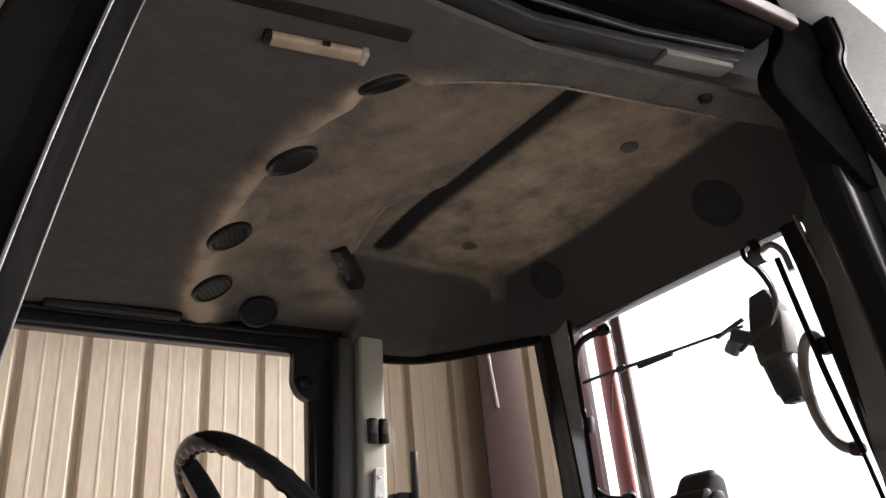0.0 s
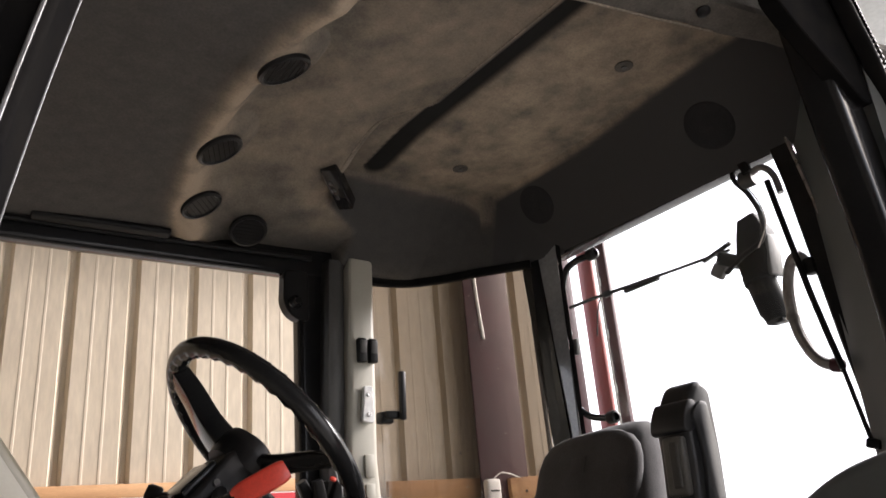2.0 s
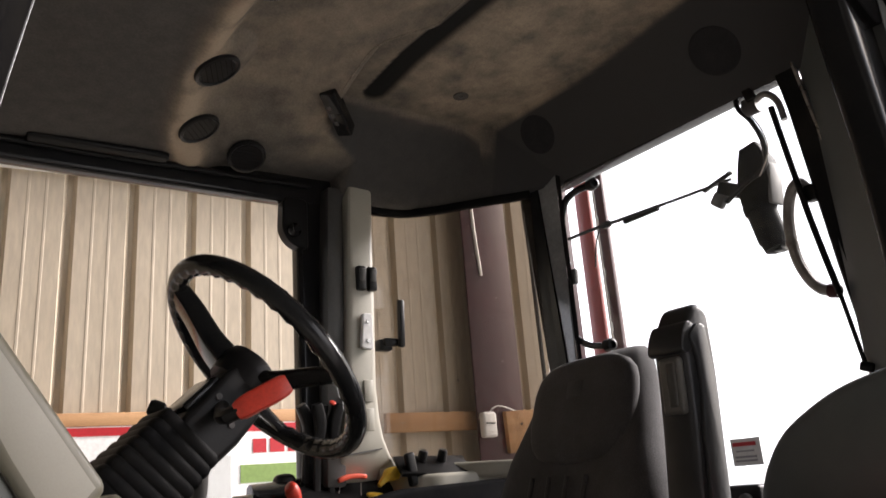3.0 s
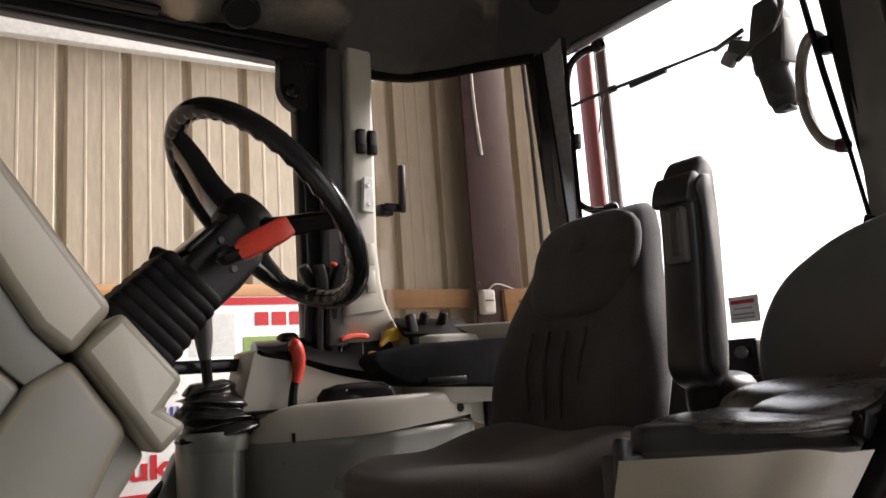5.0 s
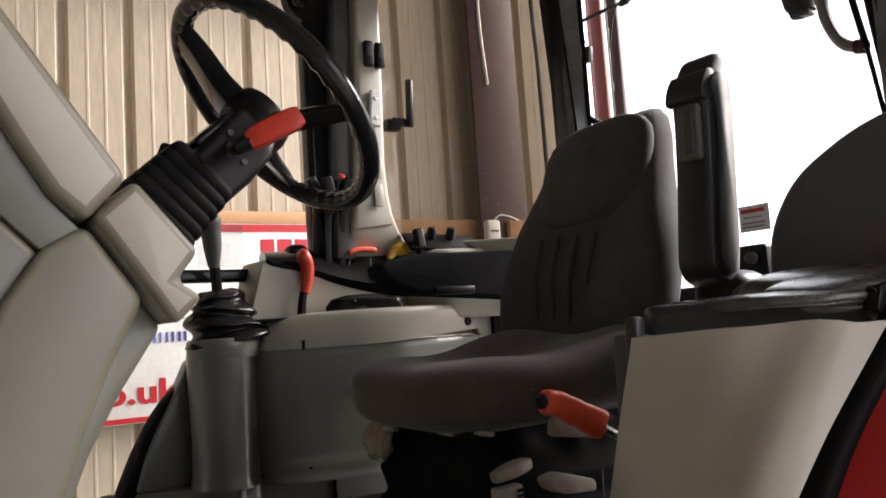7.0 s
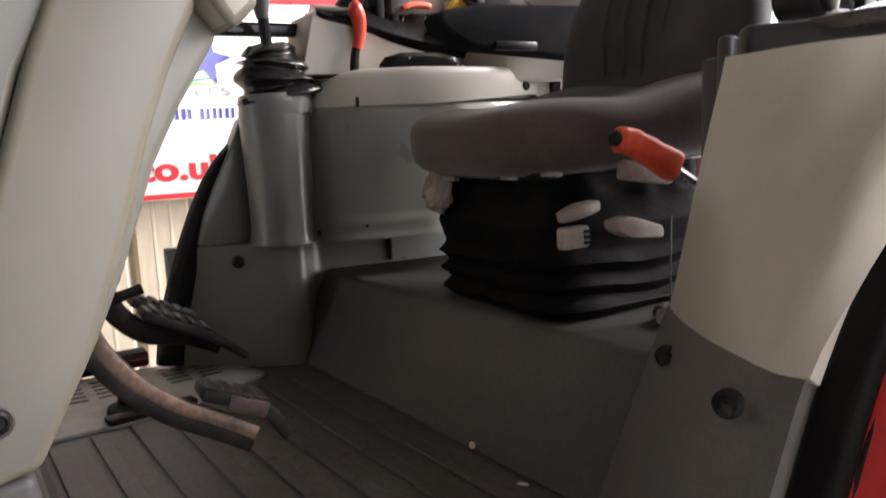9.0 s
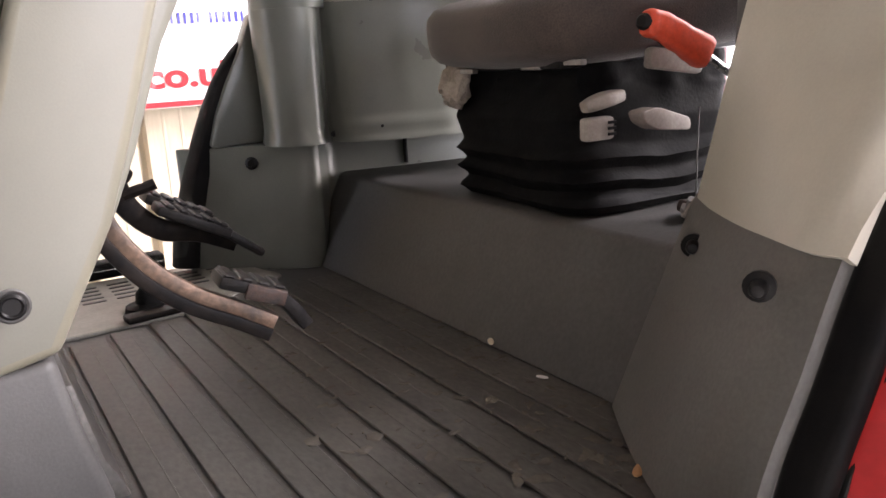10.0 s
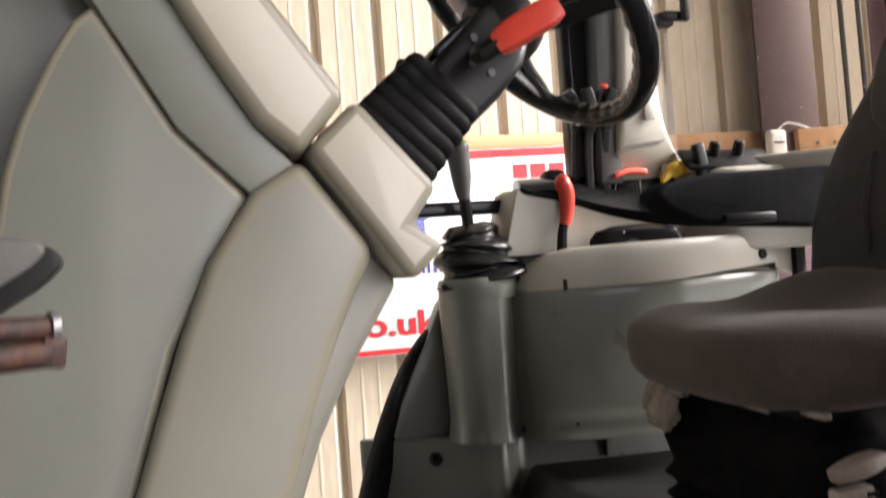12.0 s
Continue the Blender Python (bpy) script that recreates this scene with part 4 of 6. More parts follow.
rear_window = thing("window_rear", rear(0.9, 0.62), "rear window in a black frame, bright daylight behind it", "window", "", "structure")
bar([rear(1.27, 1.522), rear(0.9, 1.528), rear(0.53, 1.535)], 0.05, 0.035, M_GLOSSBLACK, "window_frame", "", smooth=1, parent=rear_window)
bar([rear(0.562, 1.53), rear(0.524, 1.1), rear(0.47, 0.60)], 0.05, 0.05, M_GLOSSBLACK, "window_frame", "", (0, 1, 0), smooth=1, parent=rear_window)
pane = part("pane", thicken(grid(2, 2, lambda u, v: rear(0.53 + 0.72 * u, 0.60 + 0.92 * v, 0.02)), 0.004), M_REARPANE, rear_window, "", 0)
pane.visible_shadow = False
structure("sill_rear", block((0.30, 1.05, 0.09), (1.52, 0.86, 0.585), r=0.012, seg=3), M_BLACK, "black rear shelf below the rear window")
hook = thing("rear_latch", rear(0.80, 0.63, -0.10), "black rear window latch block on the shelf", "latch")
part("body", block((0.06, 0.085, 0.075), rear(0.80, 0.665, -0.06), r=0.008, seg=3), M_BLACK, hook)
part("pin", lathe([(0.012, 0), (0.012, 0.02), (0.007, 0.024)], axis_pose(rear(0.785, 0.675, -0.09), (-1, -0.3, 0)), 12), M_DARK, hook)
part("foot", block((0.05, 0.04, 0.05), rear(0.78, 0.635, -0.06), r=0.005), M_DUSTY, hook)
sticker = thing("window_sticker", rear(0.80, 0.75), "small faded dealer sticker with red bars on the rear pane", "sticker")
part("film", block((0.002, 0.070, 0.056), m=pose(*rear(0.833, 0.766, 0.008), 0, 0, 0)), M_WHITE, sticker)
for z, h, w, mt in ((0.782, 0.008, 0.054, M_SIGNRED), (0.768, 0.003, 0.042, M_SIGNGREY), (0.756, 0.004, 0.05, M_SIGNGREY), (0.748, 0.004, 0.05, M_SIGNGREY)):
    part("bar", block((0.002, w, h), m=pose(*rear(0.835, z, 0.0055), 0, 0, 0)), mt, sticker)

grab = thing("grab_tube", rear(1.12, 1.04, -0.03), "bent black tubular handle on the rear window frame", "handle", "rear window handles")
part("tube", tube([rear(1.130, 1.465, -0.03), rear(1.175, 1.467, -0.03), rear(1.218, 1.452, -0.03), rear(1.239, 1.405, -0.03), rear(1.249, 1.329, -0.03), rear(1.238, 1.278, -0.03)], 0.0095, 10, 8, (1, 0, 0)), M_GLOSSBLACK, grab)
part("lower_tube", tube([rear(1.224, 1.250, -0.03), rear(1.246, 1.219, -0.03), rear(1.261, 1.146, -0.03), rear(1.247, 1.095, -0.03), rear(1.204, 1.060, -0.03), rear(1.145, 1.046, -0.03)], 0.0085, 10, 8, (1, 0, 0)), M_GLOSSBLACK, grab)
for y, z in ((1.128, 1.465), (1.142, 1.046)):
    part("cap", lathe([(0.0155, 0), (0.0155, 0.022), (0.010, 0.024), (0.009, 0.014)], axis_pose(rear(y, z, -0.03), (-0.15, -1, 0)), 14), M_BLACK, grab)
part("clip", block((0.016, 0.022, 0.042), m=pose(*rear(1.222, 1.243, -0.03), 8, 0, 0), r=0.005), M_DARK, grab)
part("bracket", tube([rear(1.245, 1.315, -0.03), rear(1.30, 1.31, -0.03)], 0.005, 8, 2, (1, 0, 0)), M_BLACK, grab)

grab2 = thing("grab_tube", rear(0.56, 1.05, -0.03), "bent grey tubular handle with red end on the rear window frame", "handle", "rear window handles")
part("tube", tube([rear(0.560, 1.246, -0.02), rear(0.574, 1.262, -0.02), rear(0.589, 1.278, -0.02), rear(0.608, 1.262, -0.02), rear(0.624, 1.211, -0.02), rear(0.625, 1.138, -0.02), rear(0.611, 1.088, -0.02), rear(0.590, 1.058, -0.02), rear(0.560, 1.045, -0.02)], 0.0115, 10, 8, (1, 0, 0)), M_TUBE, grab2)
part("collar", lathe([(0.0125, -0.006), (0.0135, 0), (0.0125, 0.006)], axis_pose(rear(0.627, 1.16, -0.02), (0, 0.05, 1)), 12), M_TUBE, grab2)
part("clip", block((0.026, 0.026, 0.036), rear(0.566, 1.248, -0.02), r=0.007), M_BLACK, grab2)
part("cap", lathe([(0.014, 0), (0.014, 0.018), (0.010, 0.022)], axis_pose(rear(0.573, 1.049, -0.02), (0, -1, -0.25)), 14), M_MAROON, grab2)
strut = thing("gas_strut", rear(0.54, 0.90, -0.05), "thin black gas strut beside the rear window", "strut")
part("cylinder", tube([rear(0.601, 1.449, -0.04), rear(0.570, 1.190, -0.04), rear(0.545, 1.034, -0.04)], 0.0065, 10, 2, (1, 0, 0)), M_BLACK, strut)
part("rod", tube([rear(0.545, 1.034, -0.04), rear(0.528, 0.900, -0.04)], 0.0045, 8, 2, (1, 0, 0)), M_BLACK, strut)
part("end", block((0.02, 0.026, 0.018), m=pose(*rear(0.524, 0.893, -0.04), 20, 0, 0), r=0.004), M_BLACK, strut)

wiper = thing("rear_wiper", rear(0.74, 1.30, 0.09), "black rear wiper motor outside the pane with cable and long arm", "wiper")
part("motor_housing", sweep([rear(0.738, 1.440, 0.09), rear(0.730, 1.395, 0.09), rear(0.735, 1.340, 0.09), rear(0.740, 1.300, 0.09)], rounded([(-0.041, -0.03), (0.041, -0.03), (0.041, 0.03), (-0.041, 0.03)], 0.012, 3), (1, 0, 0), [0.55, 0.9, 1.0, 0.85]), M_RUBBER, wiper)
part("side_cover", block((0.05, 0.012, 0.095), m=pose(*rear(0.697, 1.335, 0.09), 6, 0, 0), r=0.005), M_DARK, wiper, "dusty end cover")
part("motor_body", lathe([(0.036, 0), (0.037, 0.020), (0.033, 0.024), (0.032, 0.095), (0.028, 0.102), (0.026, 0.118), (0.014, 0.124)], axis_pose(rear(0.745, 1.305, 0.09), (0, -0.20, -1)), 18), M_RUBBER, wiper)
part("foot", block((0.03, 0.022, 0.018), rear(0.714, 1.190, 0.09), r=0.004), M_BLACK, wiper)
part("gearbox", block((0.03, 0.060, 0.034), m=pose(*rear(0.800, 1.355, 0.08), 28, 0, 0), r=0.008), M_BLACK, wiper)
part("bracket", block((0.02, 0.035, 0.034), m=pose(*rear(0.830, 1.338, 0.075), 40, 0, 0), r=0.006), M_DARK, wiper)
part("lever", block((0.012, 0.085, 0.009), m=pose(*rear(0.830, 1.386, 0.08), -14, 0, 0), r=0.003), M_BLACK, wiper)
part("cable", tube([rear(0.660, 1.560, 0.0), rear(0.690, 1.532, 0.0), rear(0.697, 1.500, 0.0), rear(0.678, 1.462, 0.01), rear(0.671, 1.411, 0.03), rear(0.692, 1.366, 0.05), rear(0.745, 1.345, 0.05), rear(0.800, 1.320, 0.055)], 0.006, 8, 6, (1, 0, 0)), M_BLACK, wiper)
part("thin_wire", tube([rear(0.655, 1.540, 0.005), rear(0.680, 1.500, 0.005), rear(0.664, 1.440, 0.02), rear(0.664, 1.390, 0.03), rear(0.700, 1.345, 0.04)], 0.0018, 6, 6, (1, 0, 0)), M_DUSTY, wiper)
arm = part("arm", tube([rear(0.800, 1.384, 0.09), rear(0.952, 1.387, 0.09), rear(1.100, 1.391, 0.09), rear(1.239, 1.396, 0.09), rear(1.335, 1.396, 0.09)], 0.0042, 8, 4, (1, 0, 0), [1.0] * 6 + [1.25] * 11), M_BLACK, wiper)
part("blade", block((0.010, 0.115, 0.014), m=pose(*rear(1.075, 1.386, 0.094), -1, 0, 0)), M_RUBBER, arm)
part("blade_clip", block((0.012, 0.028, 0.018), m=pose(*rear(1.19, 1.394, 0.09), -1, 0, 0), r=0.003), M_BLACK, arm)
part("spray_hose", tube([rear(1.215, 1.395, 0.09), rear(1.235, 1.355, 0.09), rear(1.250, 1.29, 0.09)], 0.0022, 6, 4, (1, 0, 0)), M_BLACK, wiper)
part("mount", lathe([(0.020, 0), (0.020, 0.032), (0.014, 0.036)], axis_pose(rear(0.640, 1.484, -0.01), (0, 1, 0.05)), 14), M_DARK, wiper)
part("mount_arm", tube([rear(0.645, 1.490, -0.02), rear(0.616, 1.492, -0.02), rear(0.595, 1.465, -0.02), rear(0.588, 1.420, -0.02)], 0.0075, 8, 6, (1, 0, 0)), M_TUBE, wiper)
part("strap", block((0.012, 0.022, 0.085), m=pose(*rear(0.655, 1.530, -0.03), -14, 0, 0), r=0.003), M_BLACK, wiper)

# ---- near side: door opening ----
post_way = [(-0.115, 0.40, 0.10), (-0.085, 0.40, 0.38), (-0.062, 0.40, 0.60), (-0.012, 0.40, 1.00), (0.05, 0.40, 1.33), (0.10, 0.40, 1.50), (0.19, 0.39, 1.60)]
bar([(x - 0.045, y + 0.01, z) for x, y, z in post_way], 0.085, 0.07, M_POST, "post_front", "black painted front door post with worn edges", (0, 1, 0), 0.15)
structure("panel_post", loft([[p + Vector((-0.012, -0.033, 0)), p + Vector((0.012, 0.044, 0)), p + Vector((0.000, 0.050, 0)), p + Vector((-0.035, -0.025, 0))] for p in spline(post_way, 6)]), M_POST, "black inner face of the front door post", 30)
bar([(x - 0.012, y - 0.035, z) for x, y, z in post_way], 0.0035, 0.006, M_EDGESTEEL, "trim_post", "bright worn metal edge strip of the door post", (0, 1, 0), 0.3)
bar([(x + 0.012, y + 0.045, z) for x, y, z in post_way], 0.0028, 0.004, M_EDGESTEEL, "trim_post_inner", "thin bright metal edge of the door post", (0, 1, 0), 0.3)
bar([(x - 0.10, y - 0.02, z) for x, y, z in post_way], 0.03, 0.05, M_RUST, "trim_post_outer", "brown worn outer strip of the door post", (0, 1, 0), 0.3)
bar([(0.10, 0.365, 1.640), (0.6, 0.345, 1.650), (1.02, 0.300, 1.665)], 0.055, 0.05, M_POST, "header", "black door header rail with worn paint", smooth=1)
bar([(0.15, 0.432, 1.612), (0.62, 0.432, 1.612), (0.80, 0.395, 1.612), (0.99, 0.348, 1.614)], 0.040, 0.018, M_SCUFF, "trim_header", "scuffed grey strip along the door header", smooth=1)
bar([(0.55, 0.405, 1.628), (0.80, 0.372, 1.630), (1.00, 0.325, 1.634)], 0.006, 0.012, M_EDGESTEEL, "trim_header_edge", "thin worn edge of the door header", smooth=1)
single("header_plate", block((0.135, 0.036, 0.012), m=pose(0.915, 0.366, 1.603, 8, -1, -12), r=0.003), M_MATPALE, "pale worn metal plate on the door header", "plate")
single("header_plug", lathe([(0.012, 0), (0.012, 0.006), (0.007, 0.009)], axis_pose((0.985, 0.405, 1.585), (-0.2, -0.3, -1)), 14), M_BLACK, "round black rubber plug in the lining's edge", "plug")

structure("gusset_door", prism(rounded([(1.10, 1.80), (1.19, 1.80), (1.205, 1.73), (1.208, 1.675), (1.178, 1.62), (1.20, 1.555), (1.245, 1.42), (1.20, 1.40), (1.10, 1.46), (1.03, 1.50), (0.985, 1.535), (1.0, 1.58), (1.055, 1.64), (1.085, 1.70)], 0.02, 4), 0.285, 0.315, "y", 0.002, 1), M_POST, "black corner plate of the door opening")
# A rust-coloured strip is drawn for the brown reflection of the beams.
bar([(0.30, 0.290, 1.640), (1.06, 0.262, 1.668)], 0.02, 0.026, M_RUST, "trim_header_outer", "brown strip added for the reflection above the door opening", smooth=1)
striker = thing("door_striker", (-0.03, 0.46, 0.535), "rusty door striker plate with two pins", "door striker")
part("plate", prism(rounded([(0.405, 0.562), (0.448, 0.560), (0.466, 0.575), (0.466, 0.622), (0.448, 0.638), (0.405, 0.637)], 0.008), -0.050, -0.041, "x", 0.002, 1), M_PIN, striker)
part("strap", prism(rounded([(0.428, 0.566), (0.454, 0.566), (0.454, 0.632), (0.428, 0.632)], 0.006), -0.041, -0.0385, "x", 0.001, 1), M_EDGESTEEL, striker, "grey steel strap")
for z in (0.578, 0.620):
    part("washer", lathe([(0.0098, 0), (0.0098, 0.0018), (0.007, 0.0024)], axis_pose((-0.0385, 0.441, z), (1, 0.1, 0)), 16), M_EDGESTEEL, striker)
    part("bolt", lathe([(0.0068, 0), (0.0068, 0.005), (0.005, 0.0075), (0.002, 0.0075)], axis_pose((-0.0375, 0.441, z), (1, 0.1, 0)), 6), M_EDGESTEEL, striker)
pin = part("pin", tube([(-0.041, 0.452, 0.601), (-0.012, 0.470, 0.600)], 0.0050, 12, 1, (0, 0, 1)), M_PIN, striker)
part("pin_head", lathe([(0.0064, 0), (0.0064, 0.003), (0.004, 0.004)], axis_pose((-0.012, 0.470, 0.600), (0.88, 0.47, 0)), 12), M_EDGESTEEL, pin)
part("pin", tube([(-0.041, 0.452, 0.590), (-0.013, 0.469, 0.5895)], 0.0056, 12, 1, (0, 0, 1)), M_PIN, striker)
part("pin_block", block((0.010, 0.011, 0.013), m=pose(-0.012, 0.471, 0.590, 0, 8, 30), r=0.002), M_PIN, striker)
lever = thing("tilt_lever", (-0.10, 0.75, 0.62), "grey tapered lever with a black edge beside the dash", "lever")
part("edge", prism(rounded([(-0.150, 0.648), (-0.070, 0.650), (-0.044, 0.646), (-0.035, 0.634), (-0.050, 0.619), (-0.150, 0.558)], 0.008, 4), 0.694, 0.716, "y", 0.004, 2), M_BLACK, lever)
part("face", prism(rounded([(-0.150, 0.650), (-0.070, 0.653), (-0.050, 0.650), (-0.044, 0.642), (-0.055, 0.631), (-0.150, 0.574)], 0.006, 4), 0.686, 0.698, "y", 0.003, 2), M_DARK, lever, "grey worn face")
part("stem", tube([(-0.128, 0.705, 0.612), (-0.128, 0.83, 0.612)], 0.012, 12, 1, (0, 0, 1)), M_BLACK, lever)

seal_near = [(1.145, 0.275, 1.79), (1.162, 0.272, 1.73), (1.168, 0.272, 1.675), (1.138, 0.272, 1.62), (1.160, 0.272, 1.555), (1.205, 0.272, 1.42), (1.225, 0.275, 1.10), (1.12, 0.29, 0.82), (0.93, 0.31, 0.60), (0.735, 0.33, 0.44), (0.63, 0.33, 0.335), (0.565, 0.33, 0.245), (0.515, 0.33, 0.15), (0.475, 0.33, 0.08), (0.445, 0.33, 0.0)]
bar([(x + 0.034, y - 0.002, z) for x, y, z in seal_near[:7]], 0.016, 0.03, M_RUBBER, "seal_door_upper", "thin black rubber seal at the head of the door opening", (0, 1, 0), 0.4)
bar([(x + 0.025, y, z) for x, y, z in seal_near[6:]], 0.030, 0.045, M_RUBBER, "seal_door", "black rubber seal round the door opening", (0, 1, 0), 0.4)
bar([(x + 0.042, y - 0.012, z) for x, y, z in seal_near[6:]], 0.010, 0.03, M_GLOSSBLACK, "frame_door", "black lip of the door opening", (0, 1, 0), 0.3)
bm = grid(6, 10, lambda u, v: (1.235 + 0.215 * u, 0.27 + 0.25 * u, 0.55 + 1.09 * v - 0.02 * u))
bar([(1.15, 0.325, 1.56), (1.185, 0.33, 1.40), (1.235, 0.333, 1.10), (1.235, 0.335, 0.62)], 0.085, 0.06, M_GLOSSBLACK, "post_door_rear", "glossy black rear door post with scratched edges", (0, 1, 0), 0.2)
teeth = None
for p in spline(seal_near[:7], 14):
    teeth = block((0.007, 0.012, 0.004), m=pose(p.x + 0.043, p.y - 0.014, p.z, 0, 25, 0), bm=teeth)
structure("trim_seal_teeth", teeth, M_RUBBER, "serrated edge of the door seal", 0)
structure("panel_rear_near", thicken(bm, 0.02), M_GREYVINYL, "dark blue-grey inner panel behind the door opening")
structure("post_rear_near", leaning([(1.425, 0.452, 0.60), (1.425, 0.405, 0.60), (1.46, 0.405, 0.60), (1.46, 0.452, 0.60)], [(1.425, 0.588, 1.56), (1.425, 0.545, 1.56), (1.46, 0.545, 1.56), (1.46, 0.588, 1.56)]), M_GLOSSBLACK, "black rear post with a bright lit edge")
# The post's lit edge is drawn as a strip of bright steel.
structure("trim_rear_near", leaning([(1.418, 0.404, 0.60), (1.418, 0.399, 0.60), (1.43, 0.399, 0.60), (1.43, 0.404, 0.60)], [(1.418, 0.546, 1.55), (1.418, 0.541, 1.55), (1.43, 0.541, 1.55), (1.43, 0.546, 1.55)]), M_STEEL, "bright steel strip added for the lit edge of the rear post")
low_seal = spline(seal_near[6:], 5)
bm = grid(len(low_seal) - 1, 4, lambda u, v: Vector(low_seal[round(u * (len(low_seal) - 1))]) + Vector((0.047 + 0.03 * v, -0.012 - 0.30 * v, 0.010 - 0.06 * v * v)))
structure("fender_outer", thicken(bm, 0.006), M_REDPAINT, "red painted outer fender beside the door")


def fender_face(z, u):
    """The fender's inner front: u from the inner edge to the door seal."""
    o = low_seal[-1]
    for p, q in zip(low_seal, low_seal[1:]):
        if q.z <= z <= p.z:
            o = p.lerp(q, (p.z - z) / max(1e-6, p.z - q.z))
    a = Vector((0.585 + 0.5 * z, 0.625 - 0.06 * z, z)) if z < 0.25 else Vector((0.712 + 0.05 * (z - 0.25), 0.606 - 0.2 * (z - 0.25), z))
    c = Vector((o.x, o.y + 0.012, z))
    b = (a + c) / 2 + Vector((-0.075 + 0.10 * max(0, z - 0.25), -0.06, 0))
    return (1 - u) ** 2 * a + 2 * u * (1 - u) * b + u * u * c


fender = thing("fender_cover", (0.65, 0.5, 0.0), "pale plastic inner fender cover above a dark lower panel", "fender cover")
part("lower_panel", thicken(grid(10, 16, lambda u, v: fender_face(0.002 + 0.255 * u, v) + Vector((0.008, 0.006, 0))), 0.02), M_LOWER, fender)
part("upper_panel", thicken(grid(14, 18, lambda u, v: fender_face(0.250 + 0.298 * u, v) + Vector((-0.012, -0.012, 0)) * (0.8 * math.sin(math.pi * u) + 0.5 * math.exp(-((v - 0.78) / 0.09) ** 2) - 0.25 * math.exp(-((v - 0.55) / 0.12) ** 2)) * (1 - v ** 8)), 0.02), M_FENDER, fender)
part("lip", tube([fender_face(0.252, k / 12) + Vector((-0.004, -0.004, 0)) for k in range(12)], 0.0045, 8, 2), M_PALE, fender)
part("inner_side", prism([(0.722, 0.19), (1.30, 0.19), (1.30, 0.555), (0.732, 0.555)], 0.545, 0.598, "y", 0.006, 2), M_VINYL, fender)
for at, way, r in (((0.642, 0.575, 0.214), (-0.8, -0.6, 0.0), 0.010), ((0.535, 0.41, 0.225), (-0.85, -0.5, 0.0), 0.0105)):
    part("knob", lathe([(r * 1.4, 0.0), (r * 1.4, 0.004), (r * 0.8, 0.006), (r * 0.8, r * 1.4), (r * 0.55, r * 1.9), (r * 0.2, r * 2.0)], axis_pose(at, way), 16), M_BLACK, fender)
rope = thing("strap_anchor", (0.845, 0.747, 0.192), "rusty buckle and bolts with a cord tied to the seat platform", "buckle")
part("buckle", block((0.05, 0.04, 0.018), m=pose(0.838, 0.742, 0.204, 10, 14, 30), r=0.005), M_RUST, rope)
part("bolt", lathe([(0.012, 0), (0.012, 0.009), (0.006, 0.011), (0.006, 0.026)], pose(0.818, 0.735, 0.203, 30, -20, 0), 8), M_TUBE, rope)
part("bolt", lathe([(0.011, 0), (0.011, 0.009), (0.006, 0.011), (0.006, 0.022)], pose(0.868, 0.748, 0.206, -20, 25, 0), 8), M_TUBE, rope)
part("loop", tube([(0.808, 0.735, 0.198), (0.815, 0.715, 0.226), (0.86, 0.72, 0.232), (0.882, 0.74, 0.20)], 0.0045, 8, 5), M_DUSTY, rope)
part("cord", tube([(0.842, 0.742, 0.215), (0.852, 0.75, 0.275), (0.872, 0.765, 0.345)], 0.0012, 6, 3), M_DARK, rope)

# buddy seat on the fender
buddy = thing("passenger_seat", (0.95, 0.45, 0.57), "black vinyl passenger seat with grey backrest on the fender", "seat")
part("pad", prism(rounded([(0.735, 0.560), (0.905, 0.338), (1.18, 0.27), (1.18, 0.62), (0.95, 0.625)], 0.04, 4), 0.546, 0.589, "z", 0.016, 4), M_VINYL, buddy)
worn = merge(puff((0.24, 0.20, 0.078), pose(1.07, 0.50, 0.592, 0, -3, -18), 2.6, 40, 24), puff((0.34, 0.17, 0.060), pose(1.02, 0.40, 0.592, 0, -4, -10), 2.8, 40, 24))
worn = merge(worn, puff((0.40, 0.27, 0.022), pose(0.99, 0.46, 0.587, 0, -1, -10), 4.0, 40, 16))
for v in worn.verts:
    v.co.z += 0.003 * noise.noise(v.co * 10.0) + 0.0008 * noise.noise(v.co * 45.0)
part("cushion", worn, M_SEATVINYL, buddy, "worn shiny cushion top, lightened to paint its highlight", 70)
part("backrest", prism(rounded([(0.632, 0.585), (0.627, 0.70), (0.575, 0.785), (0.47, 0.845), (0.36, 0.87), (0.27, 0.86), (0.27, 0.585)], 0.05, 5), 1.16, 1.225, "x", 0.018, 4), M_GREYVINYL, buddy)
part("edge", block((0.025, 0.02, 0.13), m=pose(0.727, 0.556, 0.512, 0, 3, 0), r=0.008, seg=3), M_VINYL, buddy)
bk = part("belt_stalk", tube([(1.02, 0.345, 0.635), (0.95, 0.335, 0.60), (0.89, 0.34, 0.585)], 0.008, 8, 4), M_BLACK, buddy)
part("belt_clip", block((0.03, 0.02, 0.035), m=pose(0.90, 0.338, 0.575, 0, 30, 0), r=0.005), M_BLACK, bk)
part("belt_buckle", block((0.022, 0.016, 0.028), m=pose(0.905, 0.330, 0.552, 0, 20, 0), r=0.004), M_DARK, bk)
part("belt", sweep(spline([(1.02, 0.345, 0.64), (1.07, 0.34, 0.68), (1.12, 0.33, 0.73)], 5), [(-0.022, -0.001), (0.022, -0.001), (0.022, 0.001), (-0.022, 0.001)]), M_GREYVINYL, buddy)

